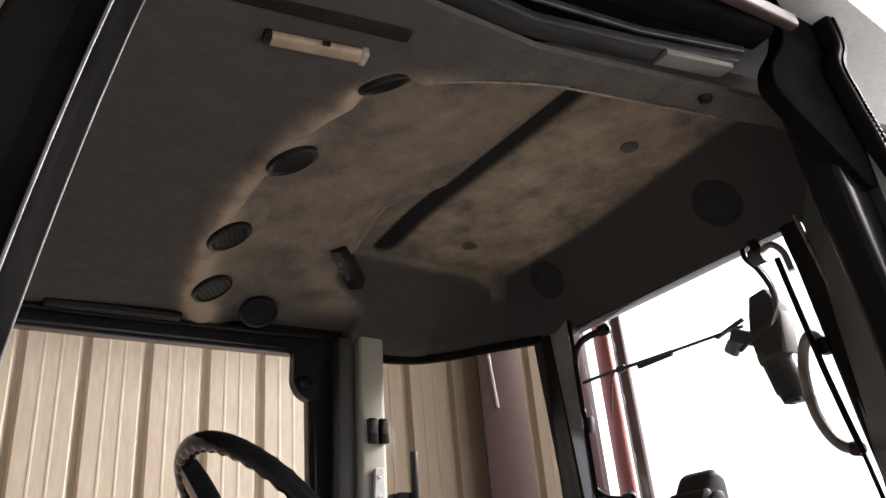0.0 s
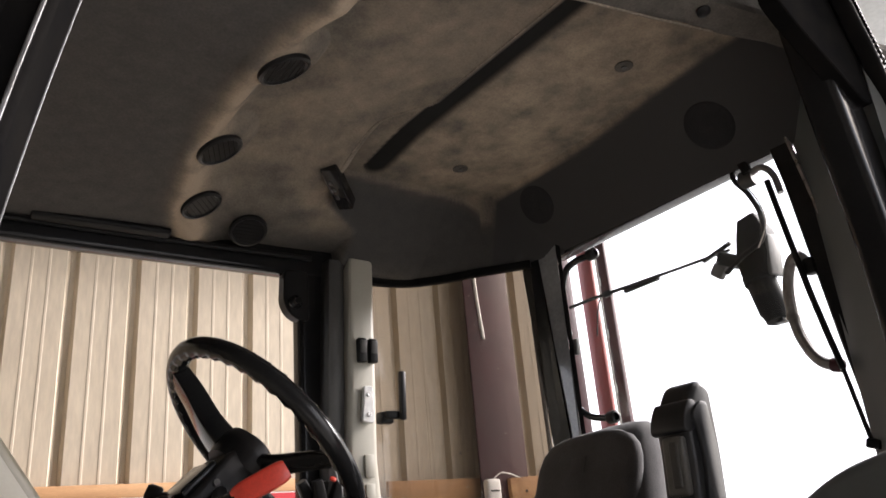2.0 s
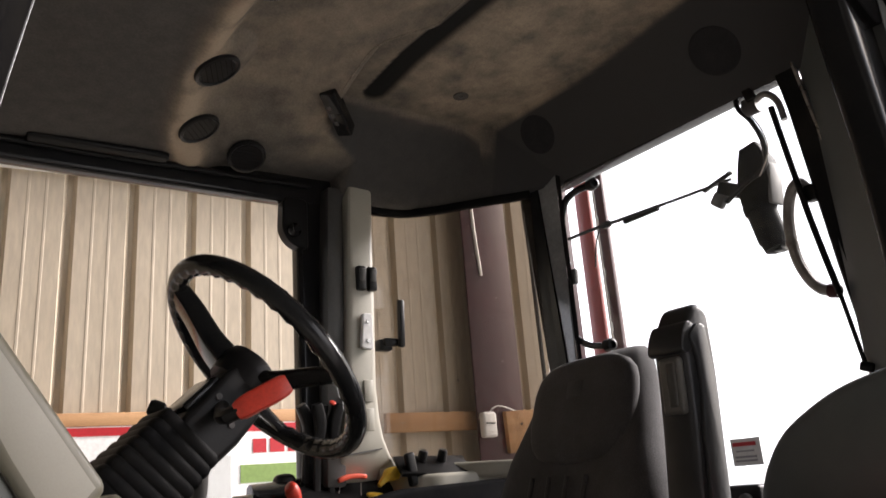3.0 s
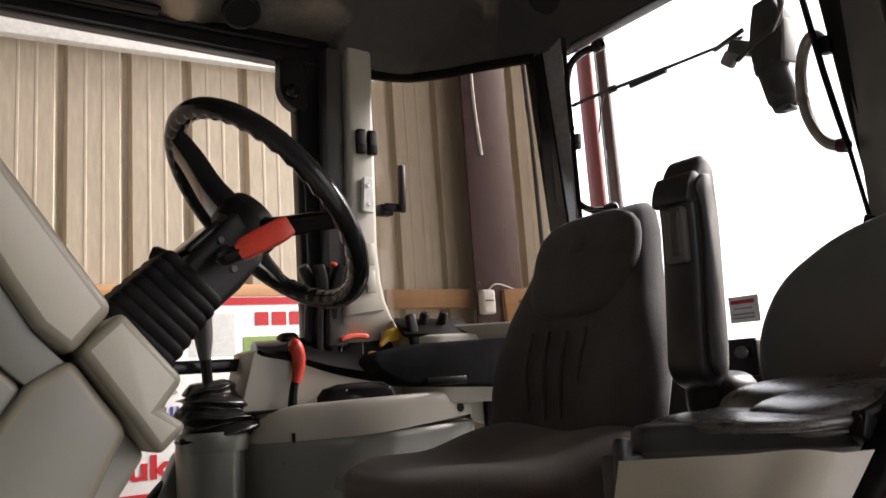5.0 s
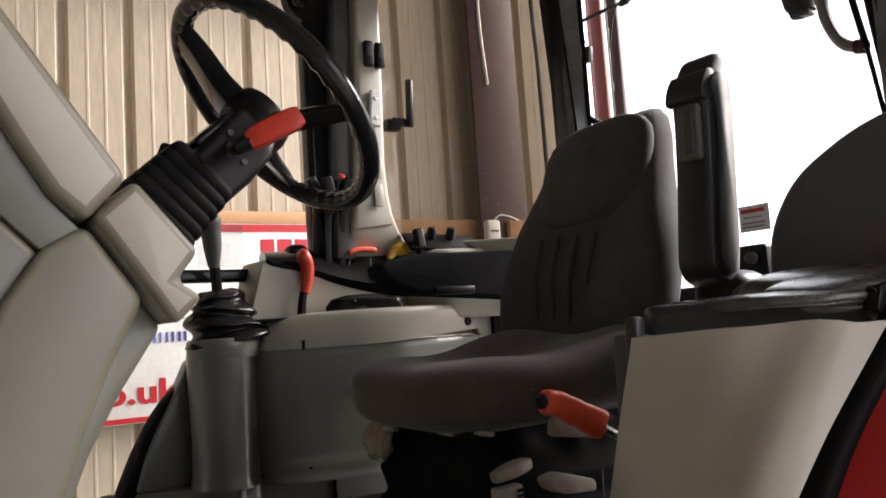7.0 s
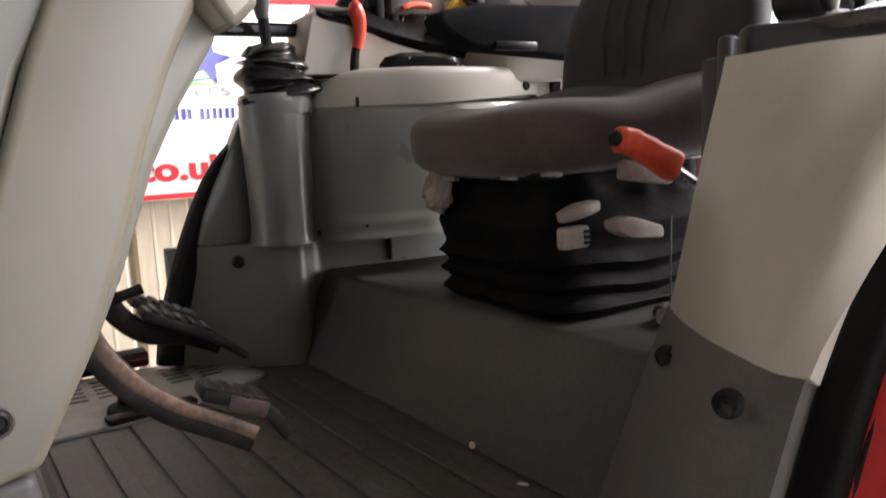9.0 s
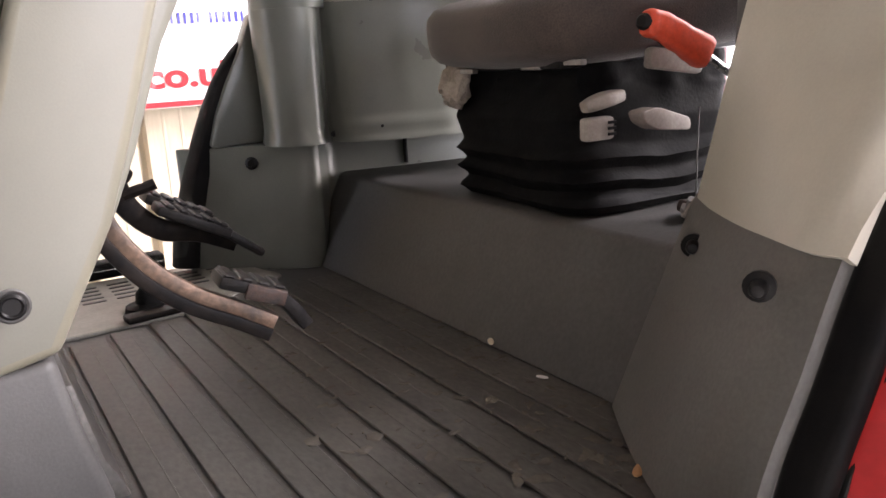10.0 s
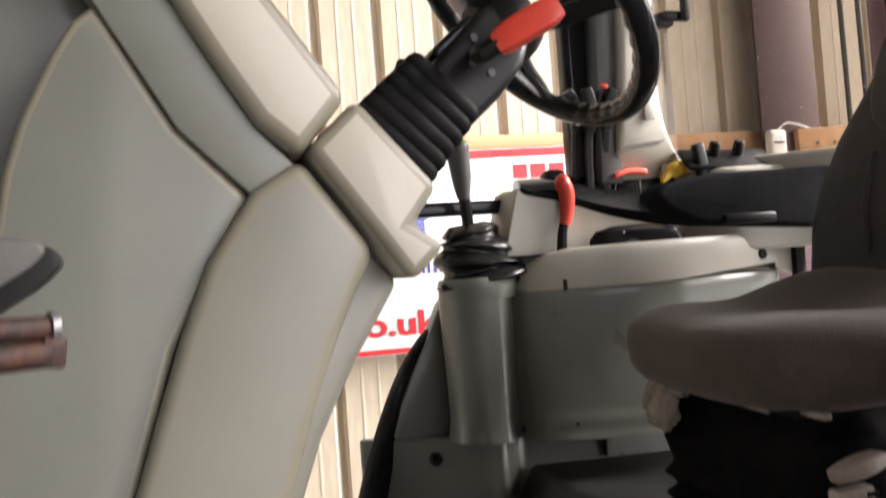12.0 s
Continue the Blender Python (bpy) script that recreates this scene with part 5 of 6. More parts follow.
# ---- dash column and steering ----
dash = thing("dash_column", (0.0, 1.05, 0.155), "pale grey plastic steering console with a bent leg and side panels", "console")
leg = [(0.142, 0.715), (0.10, 0.69), (0.06, 0.632), (0.035, 0.572), (0.01, 0.50), (-0.02, 0.41), (-0.05, 0.31), (-0.085, 0.16), (0.006, 0.178), (0.07, 0.295), (0.105, 0.39), (0.14, 0.497), (0.165, 0.558), (0.202, 0.632)]
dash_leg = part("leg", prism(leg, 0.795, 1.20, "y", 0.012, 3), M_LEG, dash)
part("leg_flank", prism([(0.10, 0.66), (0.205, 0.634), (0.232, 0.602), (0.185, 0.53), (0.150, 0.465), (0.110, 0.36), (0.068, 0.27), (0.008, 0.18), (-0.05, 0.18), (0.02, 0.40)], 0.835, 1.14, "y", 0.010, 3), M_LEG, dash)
nose = part("nose", prism([(0.146, 0.722), (0.192, 0.765), (0.262, 0.685), (0.236, 0.652), (0.266, 0.632), (0.232, 0.600), (0.206, 0.638)], 0.785, 1.24, "y", 0.010, 3), M_PALE, dash)
hood = part("hood", prism([(0.186, 0.768), (0.142, 0.716), (0.107, 0.746), (0.076, 0.795), (0.043, 0.853), (-0.004, 0.935), (-0.075, 1.06), (-0.015, 1.06), (0.062, 0.945)], 0.79, 1.36, "y", 0.012, 3), M_PALE, dash)
part("band", prism([(0.140, 0.708), (0.106, 0.744), (0.075, 0.795), (0.042, 0.853), (-0.005, 0.935), (-0.077, 1.06), (-0.15, 1.06), (-0.063, 0.93), (-0.018, 0.851), (0.012, 0.798), (0.042, 0.744), (0.072, 0.713), (0.102, 0.684)], 0.806, 1.30, "y", 0.003, 2), M_GREY, dash)
side = [(0.100, 0.684), (0.072, 0.713), (0.042, 0.745), (0.012, 0.799), (-0.016, 0.851), (-0.035, 0.835), (-0.052, 0.808), (-0.078, 0.755), (-0.092, 0.712), (-0.106, 0.64), (-0.124, 0.53), (-0.15, 0.30), (-0.165, 0.15), (-0.09, 0.15), (-0.02, 0.40), (0.03, 0.56)]
panel = part("side_panel", prism(side, 0.811, 1.28, "y", 0.009, 4), M_GREY, dash)
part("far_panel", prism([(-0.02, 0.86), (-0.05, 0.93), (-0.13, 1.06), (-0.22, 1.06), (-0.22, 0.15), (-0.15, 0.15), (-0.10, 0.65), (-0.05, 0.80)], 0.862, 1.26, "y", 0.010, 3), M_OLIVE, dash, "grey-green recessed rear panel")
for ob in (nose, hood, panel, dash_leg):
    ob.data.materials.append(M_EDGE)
bolt = part("bolt_recess", lathe([(0.0155, 0.0), (0.0170, 0.0008), (0.0150, 0.002), (0.0125, 0.001)], axis_pose((-0.028, 0.795, 0.236), (0, -1, 0)), 20), M_DARK, dash)
part("bolt", lathe([(0.0125, 0.0), (0.0125, 0.003), (0.010, 0.005), (0.008, 0.003)], axis_pose((-0.028, 0.793, 0.236), (0, -1, 0)), 18), M_BLACK, bolt)
structure("panel_front", prism([(-0.50, -0.02), (-0.42, -0.02), (-0.30, 0.60), (-0.38, 0.60)], 0.46, 1.74, "y"), M_DARK, "plain dark front bulkhead of the cab")
# Unseen panel added to darken the lining's front and the dash.
structure("panel_windscreen", prism([(-0.41, 0.60), (-0.40, 0.60), (-0.37, 1.60), (-0.39, 1.60)], 0.46, 1.66, "y"), M_DARK, "unseen dark panel added to keep light out of the windscreen")
structure("post_windscreen", prism([(-0.42, 1.62), (-0.32, 1.62), (-0.30, 1.70), (-0.40, 1.72)], 0.0, 1.62, "z"), M_GLOSSBLACK, "plain black windscreen post")
structure("rail_windscreen", block((0.08, 1.36, 0.07), (-0.35, 1.03, 1.60), r=0.006), M_GLOSSBLACK, "plain black rail above the windscreen")

CW = Vector((0.521, 1.134, 0.977))
TILT_W = radians(42)
NW = Vector((math.cos(TILT_W), 0.0, math.sin(TILT_W)))
VW = Vector((-math.sin(TILT_W), 0.0, math.cos(TILT_W)))
UW = Vector((0.0, 1.0, 0.0))


def wheel_at(u, v, w=0.0):
    return CW + UW * u + VW * v + NW * w


column = thing("steering_column", (0.22, 1.10, 0.72), "black steering column with bellows, stalks and thick-rimmed wheel", "steering wheel")


def wheel_rim():
    own = bmesh.new()
    n, k, R = 120, 14, 0.208
    rings = []
    for i in range(n):
        a = 2 * math.pi * i / n
        c, out = wheel_at(R * math.cos(a), R * math.sin(a)), UW * math.cos(a) + VW * math.sin(a)
        ring = []
        for j in range(k):
            b = 2 * math.pi * j / k
            r = 0.0178 + (0.0020 * math.sin(a * 40) if math.cos(b + 0.3) < 0.2 else 0.0)
            ring.append(own.verts.new(c + out * r * math.cos(b) + NW * r * math.sin(b)))
        rings.append(ring)
    for i in range(n):
        a, b = rings[i], rings[(i + 1) % n]
        for j in range(k):
            own.faces.new((a[j], a[(j + 1) % k], b[(j + 1) % k], b[j]))
    return own


part("rim", wheel_rim(), M_GLOSSBLACK, column, "thick black rim with finger grips", 50)
for deg, wide, thick in ((64, 0.032, 0.0195), (200, 0.0185, 0.010), (318, 0.027, 0.011)):
    a = radians(deg)
    out = Vector((math.cos(a), math.sin(a)))
    way = [wheel_at(out.x * r, out.y * r, h) for r, h in ((0.045, -0.045), (0.09, -0.035), (0.15, -0.014), (0.20, 0.0))]
    part("spoke", sweep(spline(way, 5), rounded([(-wide, -thick), (wide, -thick), (wide, thick), (-wide, thick)], 0.007, 3), tuple(NW), [1.05 - 0.018 * i for i in range(16)]), M_GLOSSBLACK, column)
part("hub", lathe([(0.052, -0.075), (0.060, -0.05), (0.060, -0.04), (0.055, -0.022), (0.035, -0.012), (0.012, -0.010)], axis_pose(CW, NW), 28), M_BLACK, column)


def on_column(d, u=0.0, v=0.0):
    """A point d metres down the column from the wheel, u across and v above its axis."""
    return CW - NW * d + UW * u + VW * v


sec = rounded([(-0.062, -0.052), (0.062, -0.052), (0.062, 0.040), (-0.062, 0.040)], 0.012, 3)
part("housing", sweep([on_column(0.050, 0, 0.004), on_column(0.075, 0, 0.002), on_column(0.10, 0, -0.003), on_column(0.155, 0, -0.008), on_column(0.215, 0, -0.010)], sec, tuple(VW), [0.70, 0.88, 1.0, 1.04, 0.98]), M_BLACK, column)
part("top_cover", block((0.075, 0.10, 0.016), m=Matrix.Translation(on_column(0.135, 0, 0.037)) @ Matrix((NW, UW, VW)).transposed().to_4x4(), r=0.006, seg=3), M_GLOSSBLACK, column)
rings, scales = [], []
for i in range(65):
    d = 0.190 + 0.160 * i / 64
    rings.append(on_column(d, 0, 0.002 - 0.010 * i / 64))
    scales.append(0.98 + 0.20 * i / 64 + 0.050 * abs(math.sin(math.pi * i / 8)) ** 0.7 - 0.16 * max(0.0, i / 64 - 0.86) / 0.14)
part("bellows", sweep(rings, rounded([(-0.066, -0.060), (0.066, -0.060), (0.066, 0.057), (-0.066, 0.057)], 0.018, 4), tuple(VW), scales), M_RUBBER, column, "black pleated rubber bellows", 25)
for dd, du, dv in ((0.125, -0.065, 0.018), (0.150, -0.065, -0.004), (0.140, -0.065, -0.030), (0.085, -0.057, -0.034)):
    part("screw", lathe([(0.0055, 0), (0.0055, 0.003), (0.003, 0.003)], axis_pose(on_column(dd, du, dv), (0, -1, 0)), 8), M_DARK, column)
stalk = sweep(spline([(0.412, 0.985, 0.872), (0.43, 0.974, 0.884), (0.46, 0.962, 0.900), (0.482, 0.956, 0.912)], 4), rounded([(-0.0135, -0.0165), (0.0135, -0.0165), (0.0115, 0.0165), (-0.0115, 0.0165)], 0.006, 3), (0, 0, 1), [0.78, 0.92, 1.0, 1.03, 1.05, 1.06, 1.07, 1.08, 1.09, 1.08, 1.06, 1.0, 0.86])
red = part("shuttle_lever", stalk, M_RED, column, "chunky red shuttle lever")
part("lever_stem", tube([on_column(0.12, -0.04, 0.0), (0.40, 1.01, 0.868), (0.416, 0.983, 0.875)], 0.012, 10, 3), M_BLACK, red)
knob = part("stalk", tube([on_column(0.13, 0.05, 0.0), (0.385, 1.215, 0.898), (0.372, 1.224, 0.903)], 0.009, 8, 3), M_BLACK, column)
part("stalk_knob", lathe([(0.011, 0), (0.0145, 0.005), (0.0145, 0.022), (0.011, 0.027), (0.010, 0.020)], axis_pose((0.378, 1.222, 0.901), (-0.6, 0.2, 0.25)), 16), M_BLACK, knob)

# ---- pedals ----
clutch = thing("clutch_pedal", (0.10, 0.84, 0.14), "clutch pedal with rusty curved arm and ribbed worn pad", "pedal", "floor pedals")
clutch_way = spline([(0.045, 0.855, 0.40), (0.062, 0.85, 0.33), (0.070, 0.845, 0.285), (0.100, 0.84, 0.238), (0.142, 0.836, 0.200), (0.190, 0.832, 0.172), (0.228, 0.83, 0.148)], 6)
part("arm", sweep(clutch_way, rounded([(-0.009, -0.005), (0.009, -0.005), (0.009, 0.013), (-0.009, 0.013)], 0.003, 2), (0.5, 0, 1)), M_WORNSTEEL, clutch, "rusty worn upper face")
part("arm_web", sweep(clutch_way, rounded([(-0.013, -0.018), (0.012, -0.018), (0.012, -0.003), (-0.013, -0.003)], 0.003, 2), (0.5, 0, 1)), M_DARKSTEEL, clutch, "dark underside of the arm")
pm = pose(0.205, 0.822, 0.203, 0, 22, -6)
pad = part("pad", block((0.078, 0.052, 0.015), m=pm, r=0.005), M_PEDAL, clutch)
for k in range(4):
    part("rib", block((0.013, 0.049, 0.004), m=pm @ pose(-0.029 + 0.019 * k, 0, 0.008), r=0.002, seg=1), M_PEDAL, pad)
part("worn_edge", block((0.046, 0.005, 0.018), m=pm @ pose(0.014, -0.0265, -0.003), r=0.003), M_RUST, pad, "rusty worn end plate")
part("toe_lug", sweep(spline([(0.225, 0.835, 0.192), (0.248, 0.832, 0.172), (0.268, 0.83, 0.142)], 4), rounded([(-0.016, -0.008), (0.016, -0.008), (0.016, 0.008), (-0.016, 0.008)], 0.004, 2), (0.5, 0, 1)), M_PEDAL, pad)

brake = thing("brake_pedal", (0.17, 1.25, 0.16), "pair of black brake pedals with ribbed pads", "pedal", "floor pedals")
part("arm", sweep(spline([(0.135, 1.24, 0.42), (0.145, 1.24, 0.31), (0.152, 1.24, 0.265), (0.168, 1.24, 0.232), (0.205, 1.24, 0.200), (0.26, 1.24, 0.184), (0.317, 1.24, 0.153)], 6), rounded([(-0.012, -0.017), (0.012, -0.017), (0.012, 0.017), (-0.012, 0.017)], 0.005, 2), (0.5, 0, 1), [1.0] * 25 + [1 - 0.045 * k for k in range(12)]), M_DARKSTEEL, brake)
for dy in (-0.035, 0.045):
    pm = pose(0.245, 1.235 + dy, 0.218 + 0.1 * dy, 0, 27, -4)
    pad = part("pad", block((0.115, 0.066, 0.016), m=pm, r=0.004), M_PEDAL, brake)
    for k in range(5):
        part("rib", block((0.013, 0.062, 0.006), m=pm @ pose(-0.042 + 0.021 * k, 0, 0.010), r=0.002, seg=1), M_PEDAL, pad)
part("toe_lug", block((0.075, 0.04, 0.014), m=pose(0.315, 1.19, 0.170, 0, 38, -4), r=0.006), M_PEDAL, brake)
part("hook", tube([(0.155, 1.215, 0.262), (0.172, 1.21, 0.268), (0.185, 1.208, 0.271), (0.200, 1.205, 0.276)], 0.0085, 8, 3), M_DARKSTEEL, brake)
part("pivot", block((0.03, 0.03, 0.024), m=pose(0.155, 1.215, 0.296, 0, 35, 0), r=0.007), M_DARKSTEEL, brake)
stop = thing("pedal_stop", (0.20, 1.47, 0.008), "small black rubber pedal stop on the floor plate", "pedal stop")
part("boot", lathe([(0.045, 0.0), (0.043, 0.01), (0.025, 0.016), (0.022, 0.034), (0.012, 0.045)], pose(0.215, 1.475, 0.008), 16), M_RUBBER, stop)
part("rod", tube([(0.215, 1.475, 0.05), (0.222, 1.475, 0.085)], 0.005, 8, 1, (1, 0, 0)), M_DARK, stop)
part("bracket", block((0.16, 0.035, 0.012), m=pose(0.24, 1.425, 0.014, 0, 0, 6), r=0.003), M_DARKSTEEL, stop)

# ---- side console ----
console = thing("side_console", (0.8, 1.6, 0.27), "pale grey moulded side console with levers and knobs", "console")
SKIRT = [(0.60, 1.69), (0.548, 1.680), (0.516, 1.645), (0.506, 1.600), (0.516, 1.556), (0.543, 1.523), (0.580, 1.510), (0.612, 1.518), (0.632, 1.545), (0.643, 1.560), (0.648, 1.543), (0.660, 1.517), (0.682, 1.497), (0.72, 1.478), (0.78, 1.456), (0.86, 1.437), (0.96, 1.437), (1.06, 1.450), (1.16, 1.470), (1.24, 1.492), (1.28, 1.69)]
skirt = rounded(SKIRT, 0.014, 2)
FIN = [(0.535, 0.545), (0.500, 0.47), (0.462, 0.40), (0.435, 0.34), (0.415, 0.272), (0.57, 0.272), (0.57, 0.545)]
part("flare", prism(rounded(FIN, 0.012), 1.655, 1.70, "y", 0.010, 3), M_OLIVE, console)


def skirt_form():
    """The moulded skirt: a round column under the gear boot that runs through a groove into a bowed side panel."""
    own = bmesh.new()
    rings = []
    for z in (0.270, 0.274, 0.280, 0.288, 0.298, 0.312, 0.318, 0.330, 0.345, 0.37, 0.42, 0.48, 0.535, 0.549, 0.555):
        ring = []
        for x, y in skirt:
            post = smooth01(0.662, 0.632, x)
            d = Vector((x - 0.615, y - 1.590, 0))
            taper = 0.94 + 0.06 * smooth01(0.36, 0.54, z)
            foot = 0.005 * smooth01(0.31, 0.272, z) ** 2
            p = Vector((x, y, 0))
            p += post * (d * (taper - 1) + d.normalized() * foot + Vector((0.006, 0, 0)))
            if post < 1 and y < 1.6:
                band = 0.004 * smooth01(0.318, 0.312, z) + 0.006 * smooth01(0.285, 0.272, z)
                p.y -= (1 - post) * (band + 0.012 * smooth01(0.54, 0.30, z)) - (1 - post) * 0.004 * smooth01(0.548, 0.555, z)
            ring.append(own.verts.new((p.x, p.y, z)))
        rings.append(ring)
    k = len(skirt)
    for a, b in zip(rings, rings[1:]):
        for i in range(k):
            own.faces.new((a[i], a[(i + 1) % k], b[(i + 1) % k], b[i]))
    own.faces.new(rings[0][::-1])
    own.faces.new(rings[-1])
    return own


part("skirt", skirt_form(), M_OLIVE, console, "dull grey skirt", 40)
for at, r in (((0.648, 1.545, 0.286), 0.0065), ((0.722, 1.462, 0.300), 0.0035)):
    part("screw", lathe([(r, 0), (r, 0.004), (r * 0.5, 0.004)], axis_pose(at, (-0.35, -1, 0)), 10), M_BLACK, console)
part("collar", lathe([(0.0755, -0.016), (0.0775, -0.006), (0.0790, 0.008), (0.0785, 0.020), (0.0745, 0.026), (0.066, 0.026), (0.064, 0.01)], pose(0.590, 1.592, 0.560) @ Matrix.Diagonal((1.0, 1.06, 1.0, 1)), 40), M_OLIVE, console, "round collar under the gear boot")
part("collar_bolt", lathe([(0.007, 0), (0.007, 0.004), (0.004, 0.006)], axis_pose((0.513, 1.560, 0.572), (-0.85, -0.5, 0)), 10), M_BLACK, console)


RIM_FOOT = spline([(0.649, 1.552, 0), (0.660, 1.523, 0), (0.682, 1.500, 0), (0.72, 1.479, 0), (0.78, 1.456, 0), (0.86, 1.436, 0), (0.96, 1.436, 0), (1.06, 1.449, 0), (1.16, 1.470, 0), (1.232, 1.490, 0)], 6)


def rim_form():
    """The pale upper rim: a bowed wall along the console's inner edge with a rounded nose, rolled over to the deck."""
    n = len(RIM_FOOT) - 1

    def at(u, v):
        i = round(u * n)
        p = RIM_FOOT[i]
        d = (RIM_FOOT[min(i + 1, n)] - RIM_FOOT[max(i - 1, 0)]).normalized()
        inward = Vector((-d.y, d.x, 0))
        low = 0.553 + 0.018 * smooth01(0.55, 1.0, u)
        top = 0.572 + 0.030 * smooth01(0.0, 0.10, u) + 0.024 * smooth01(0.05, 0.40, u) + 0.012 * u
        w = min(1.0, v / 0.62)
        z = low + (top - low) * math.sin(w * math.pi / 2) ** 0.85
        off = 0.004 * w + 0.013 * (1 - math.cos(w * math.pi / 2)) + 0.030 * max(0.0, v - 0.62) / 0.38
        if v > 0.62:
            z -= 0.007 * ((v - 0.62) / 0.38) ** 2
        q = p + inward * off
        return (q.x, q.y, z)

    return thicken(grid(n, 16, at), 0.006)


part("rim", rim_form(), M_PALE, console, "pale upper rim", 50)
part("rim_notch", block((0.005, 0.010, 0.020), (0.725, 1.477, 0.561)), M_BLACK, console)
part("rim_bolt", lathe([(0.011, 0), (0.011, 0.004), (0.0065, 0.007), (0.0065, 0.003)], axis_pose((1.183, 1.477, 0.590), (-0.1, -1, 0.1)), 12), M_BLACK, console)
part("rim_end", prism([(1.228, 0.56), (1.305, 0.535), (1.305, 0.645), (1.228, 0.640)], 1.492, 1.52, "y", 0.004, 2), M_PALE, console)
part("end_slot", block((0.026, 0.02, 0.14), (1.285, 1.487, 0.56), r=0.004), M_BLACK, console)
part("deck", prism(rounded([(0.665, 1.545), (0.70, 1.515), (0.80, 1.482), (0.90, 1.470), (1.10, 1.49), (1.28, 1.52), (1.30, 1.66), (0.66, 1.66)], 0.02), 0.56, 0.616, "z", 0.004, 2), M_GREY, console)
bed_near = spline([(0.680, 1.550, 0.764), (0.70, 1.550, 0.755), (0.774, 1.548, 0.743), (0.865, 1.545, 0.718), (0.969, 1.542, 0.699), (1.07, 1.540, 0.690)], 5)
bed_far = spline([(0.700, 1.635, 0.772), (0.73, 1.636, 0.779), (0.819, 1.634, 0.787), (0.929, 1.626, 0.788), (1.01, 1.612, 0.785), (1.09, 1.59, 0.781)], 5)
part("ramp", prism([(0.618, 0.60), (0.645, 0.65), (0.672, 0.752)] + [(p.x, p.z - 0.004) for p in bed_near[1:]] + [(1.10, 0.684), (1.10, 0.60)], 1.552, 1.67, "y", 0.008, 3), M_PALE, console)
part("control_bed", loft([[a + Vector((0, 0.012, -0.03)), a + Vector((0, -0.004, -0.006)), a + Vector((0, 0.004, 0.004)), a.lerp(c, 0.3) + Vector((0, 0, 0.010)), a.lerp(c, 0.65) + Vector((0, 0, 0.010)), c, c + Vector((0, 0.006, -0.07))] for a, c in zip(bed_near, bed_far)]), M_BED, console, "glossy black control panel", 50)
for k in range(3):
    part("bed_line", tube([bed_near[13 + 3 * k].lerp(bed_far[13 + 3 * k], v) + Vector((0, 0, 0.0105)) for v in (0.3, 0.48, 0.65)], 0.0010, 6, 1), M_DUSTY, console)
part("rear_deck", prism(rounded([(1.05, 1.66), (1.06, 1.53), (1.12, 1.475), (1.30, 1.45), (1.42, 1.34), (1.46, 1.40), (1.30, 1.62)], 0.03), 0.60, 0.776, "z", 0.012, 3), M_PALE, console)
kp = part("knob_panel", block((0.20, 0.075, 0.012), m=pose(1.150, 1.520, 0.796, 38, 2, -9), r=0.004), M_BLACK, console)
for x in (1.125, 1.18):
    part("rotary_knob", lathe([(0.017, 0), (0.017, 0.004), (0.013, 0.006), (0.012, 0.032), (0.009, 0.036)], pose(x, 1.530 - 0.16 * (x - 1.165), 0.802, 26, 0, 0), 16), M_BLACK, kp)
    part("yellow_mark", block((0.018, 0.010, 0.002), m=pose(x + 0.004, 1.505 - 0.16 * (x - 1.165), 0.789, 38, 0, 0)), M_YELLOW, kp)
part("slot_lever", block((0.029, 0.018, 0.082), m=pose(1.078, 1.512, 0.790, 0, -10, 0), r=0.007, seg=3), M_BLACK, console)
part("yellow_knob", sweep(spline([(1.002, 1.545, 0.757), (1.018, 1.548, 0.770), (1.034, 1.55, 0.780), (1.054, 1.552, 0.786), (1.066, 1.553, 0.785)], 4), rounded([(-0.016, -0.016), (0.016, -0.016), (0.014, 0.014), (-0.014, 0.014)], 0.008, 3), (0, 0, 1), [0.3, 0.36, 0.42, 0.46, 0.5, 0.56, 0.68, 0.85, 0.98, 1.05, 1.08, 1.08, 1.06, 1.02, 0.95, 0.85, 0.6]), M_YELLOW, console, "yellow moulded knob")
part("yellow_tab", puff((0.052, 0.030, 0.014), pose(0.993, 1.545, 0.734, 20, 8, 0), 2.6, 20, 10), M_YELLOW, console)
for dy in (0.0, 0.027):
    part("orange_tab", sweep(spline([(0.900, 1.566 + dy, 0.774 + 0.3 * dy), (0.925, 1.566 + dy, 0.782 + 0.3 * dy), (0.955, 1.566 + dy, 0.783 + 0.3 * dy), (0.978, 1.566 + dy, 0.780 + 0.3 * dy)], 4), rounded([(-0.012, -0.006), (0.012, -0.006), (0.012, 0.006), (-0.012, 0.006)], 0.004, 2), (0, 0, 1), [0.8] + [1.0] * 11 + [0.7]), M_ORANGE, console)
for k, (x, y, tip) in enumerate(((0.83, 1.60, 0.03), (0.848, 1.575, 0.035), (0.868, 1.60, 0.035), (0.886, 1.575, 0.03))):
    lv = part("spool_lever", sweep(spline([(x, y, 0.73), (x + 0.002, y - 0.005, 0.84), (x + 0.006, y - 0.015, 0.90)], 4), rounded([(-0.008, -0.006), (0.008, -0.006), (0.008, 0.006), (-0.008, 0.006)], 0.003, 2), (0, 1, 0)), M_BLACK, console, "thin black spool lever")
    part("grip", sweep(spline([(x + 0.004, y - 0.012, 0.87), (x + 0.006, y - 0.016, 0.91), (x + 0.012 * (k - 1.5), y - 0.025, 0.955)], 4), rounded([(-0.013, -0.011), (0.013, -0.011), (0.013, 0.011), (-0.013, 0.011)], 0.006, 3), (0, 1, 0), [0.8, 0.9, 1, 1.05, 1.1, 1.1, 1.05, 1.0, 0.85]), M_BLACK, lv)
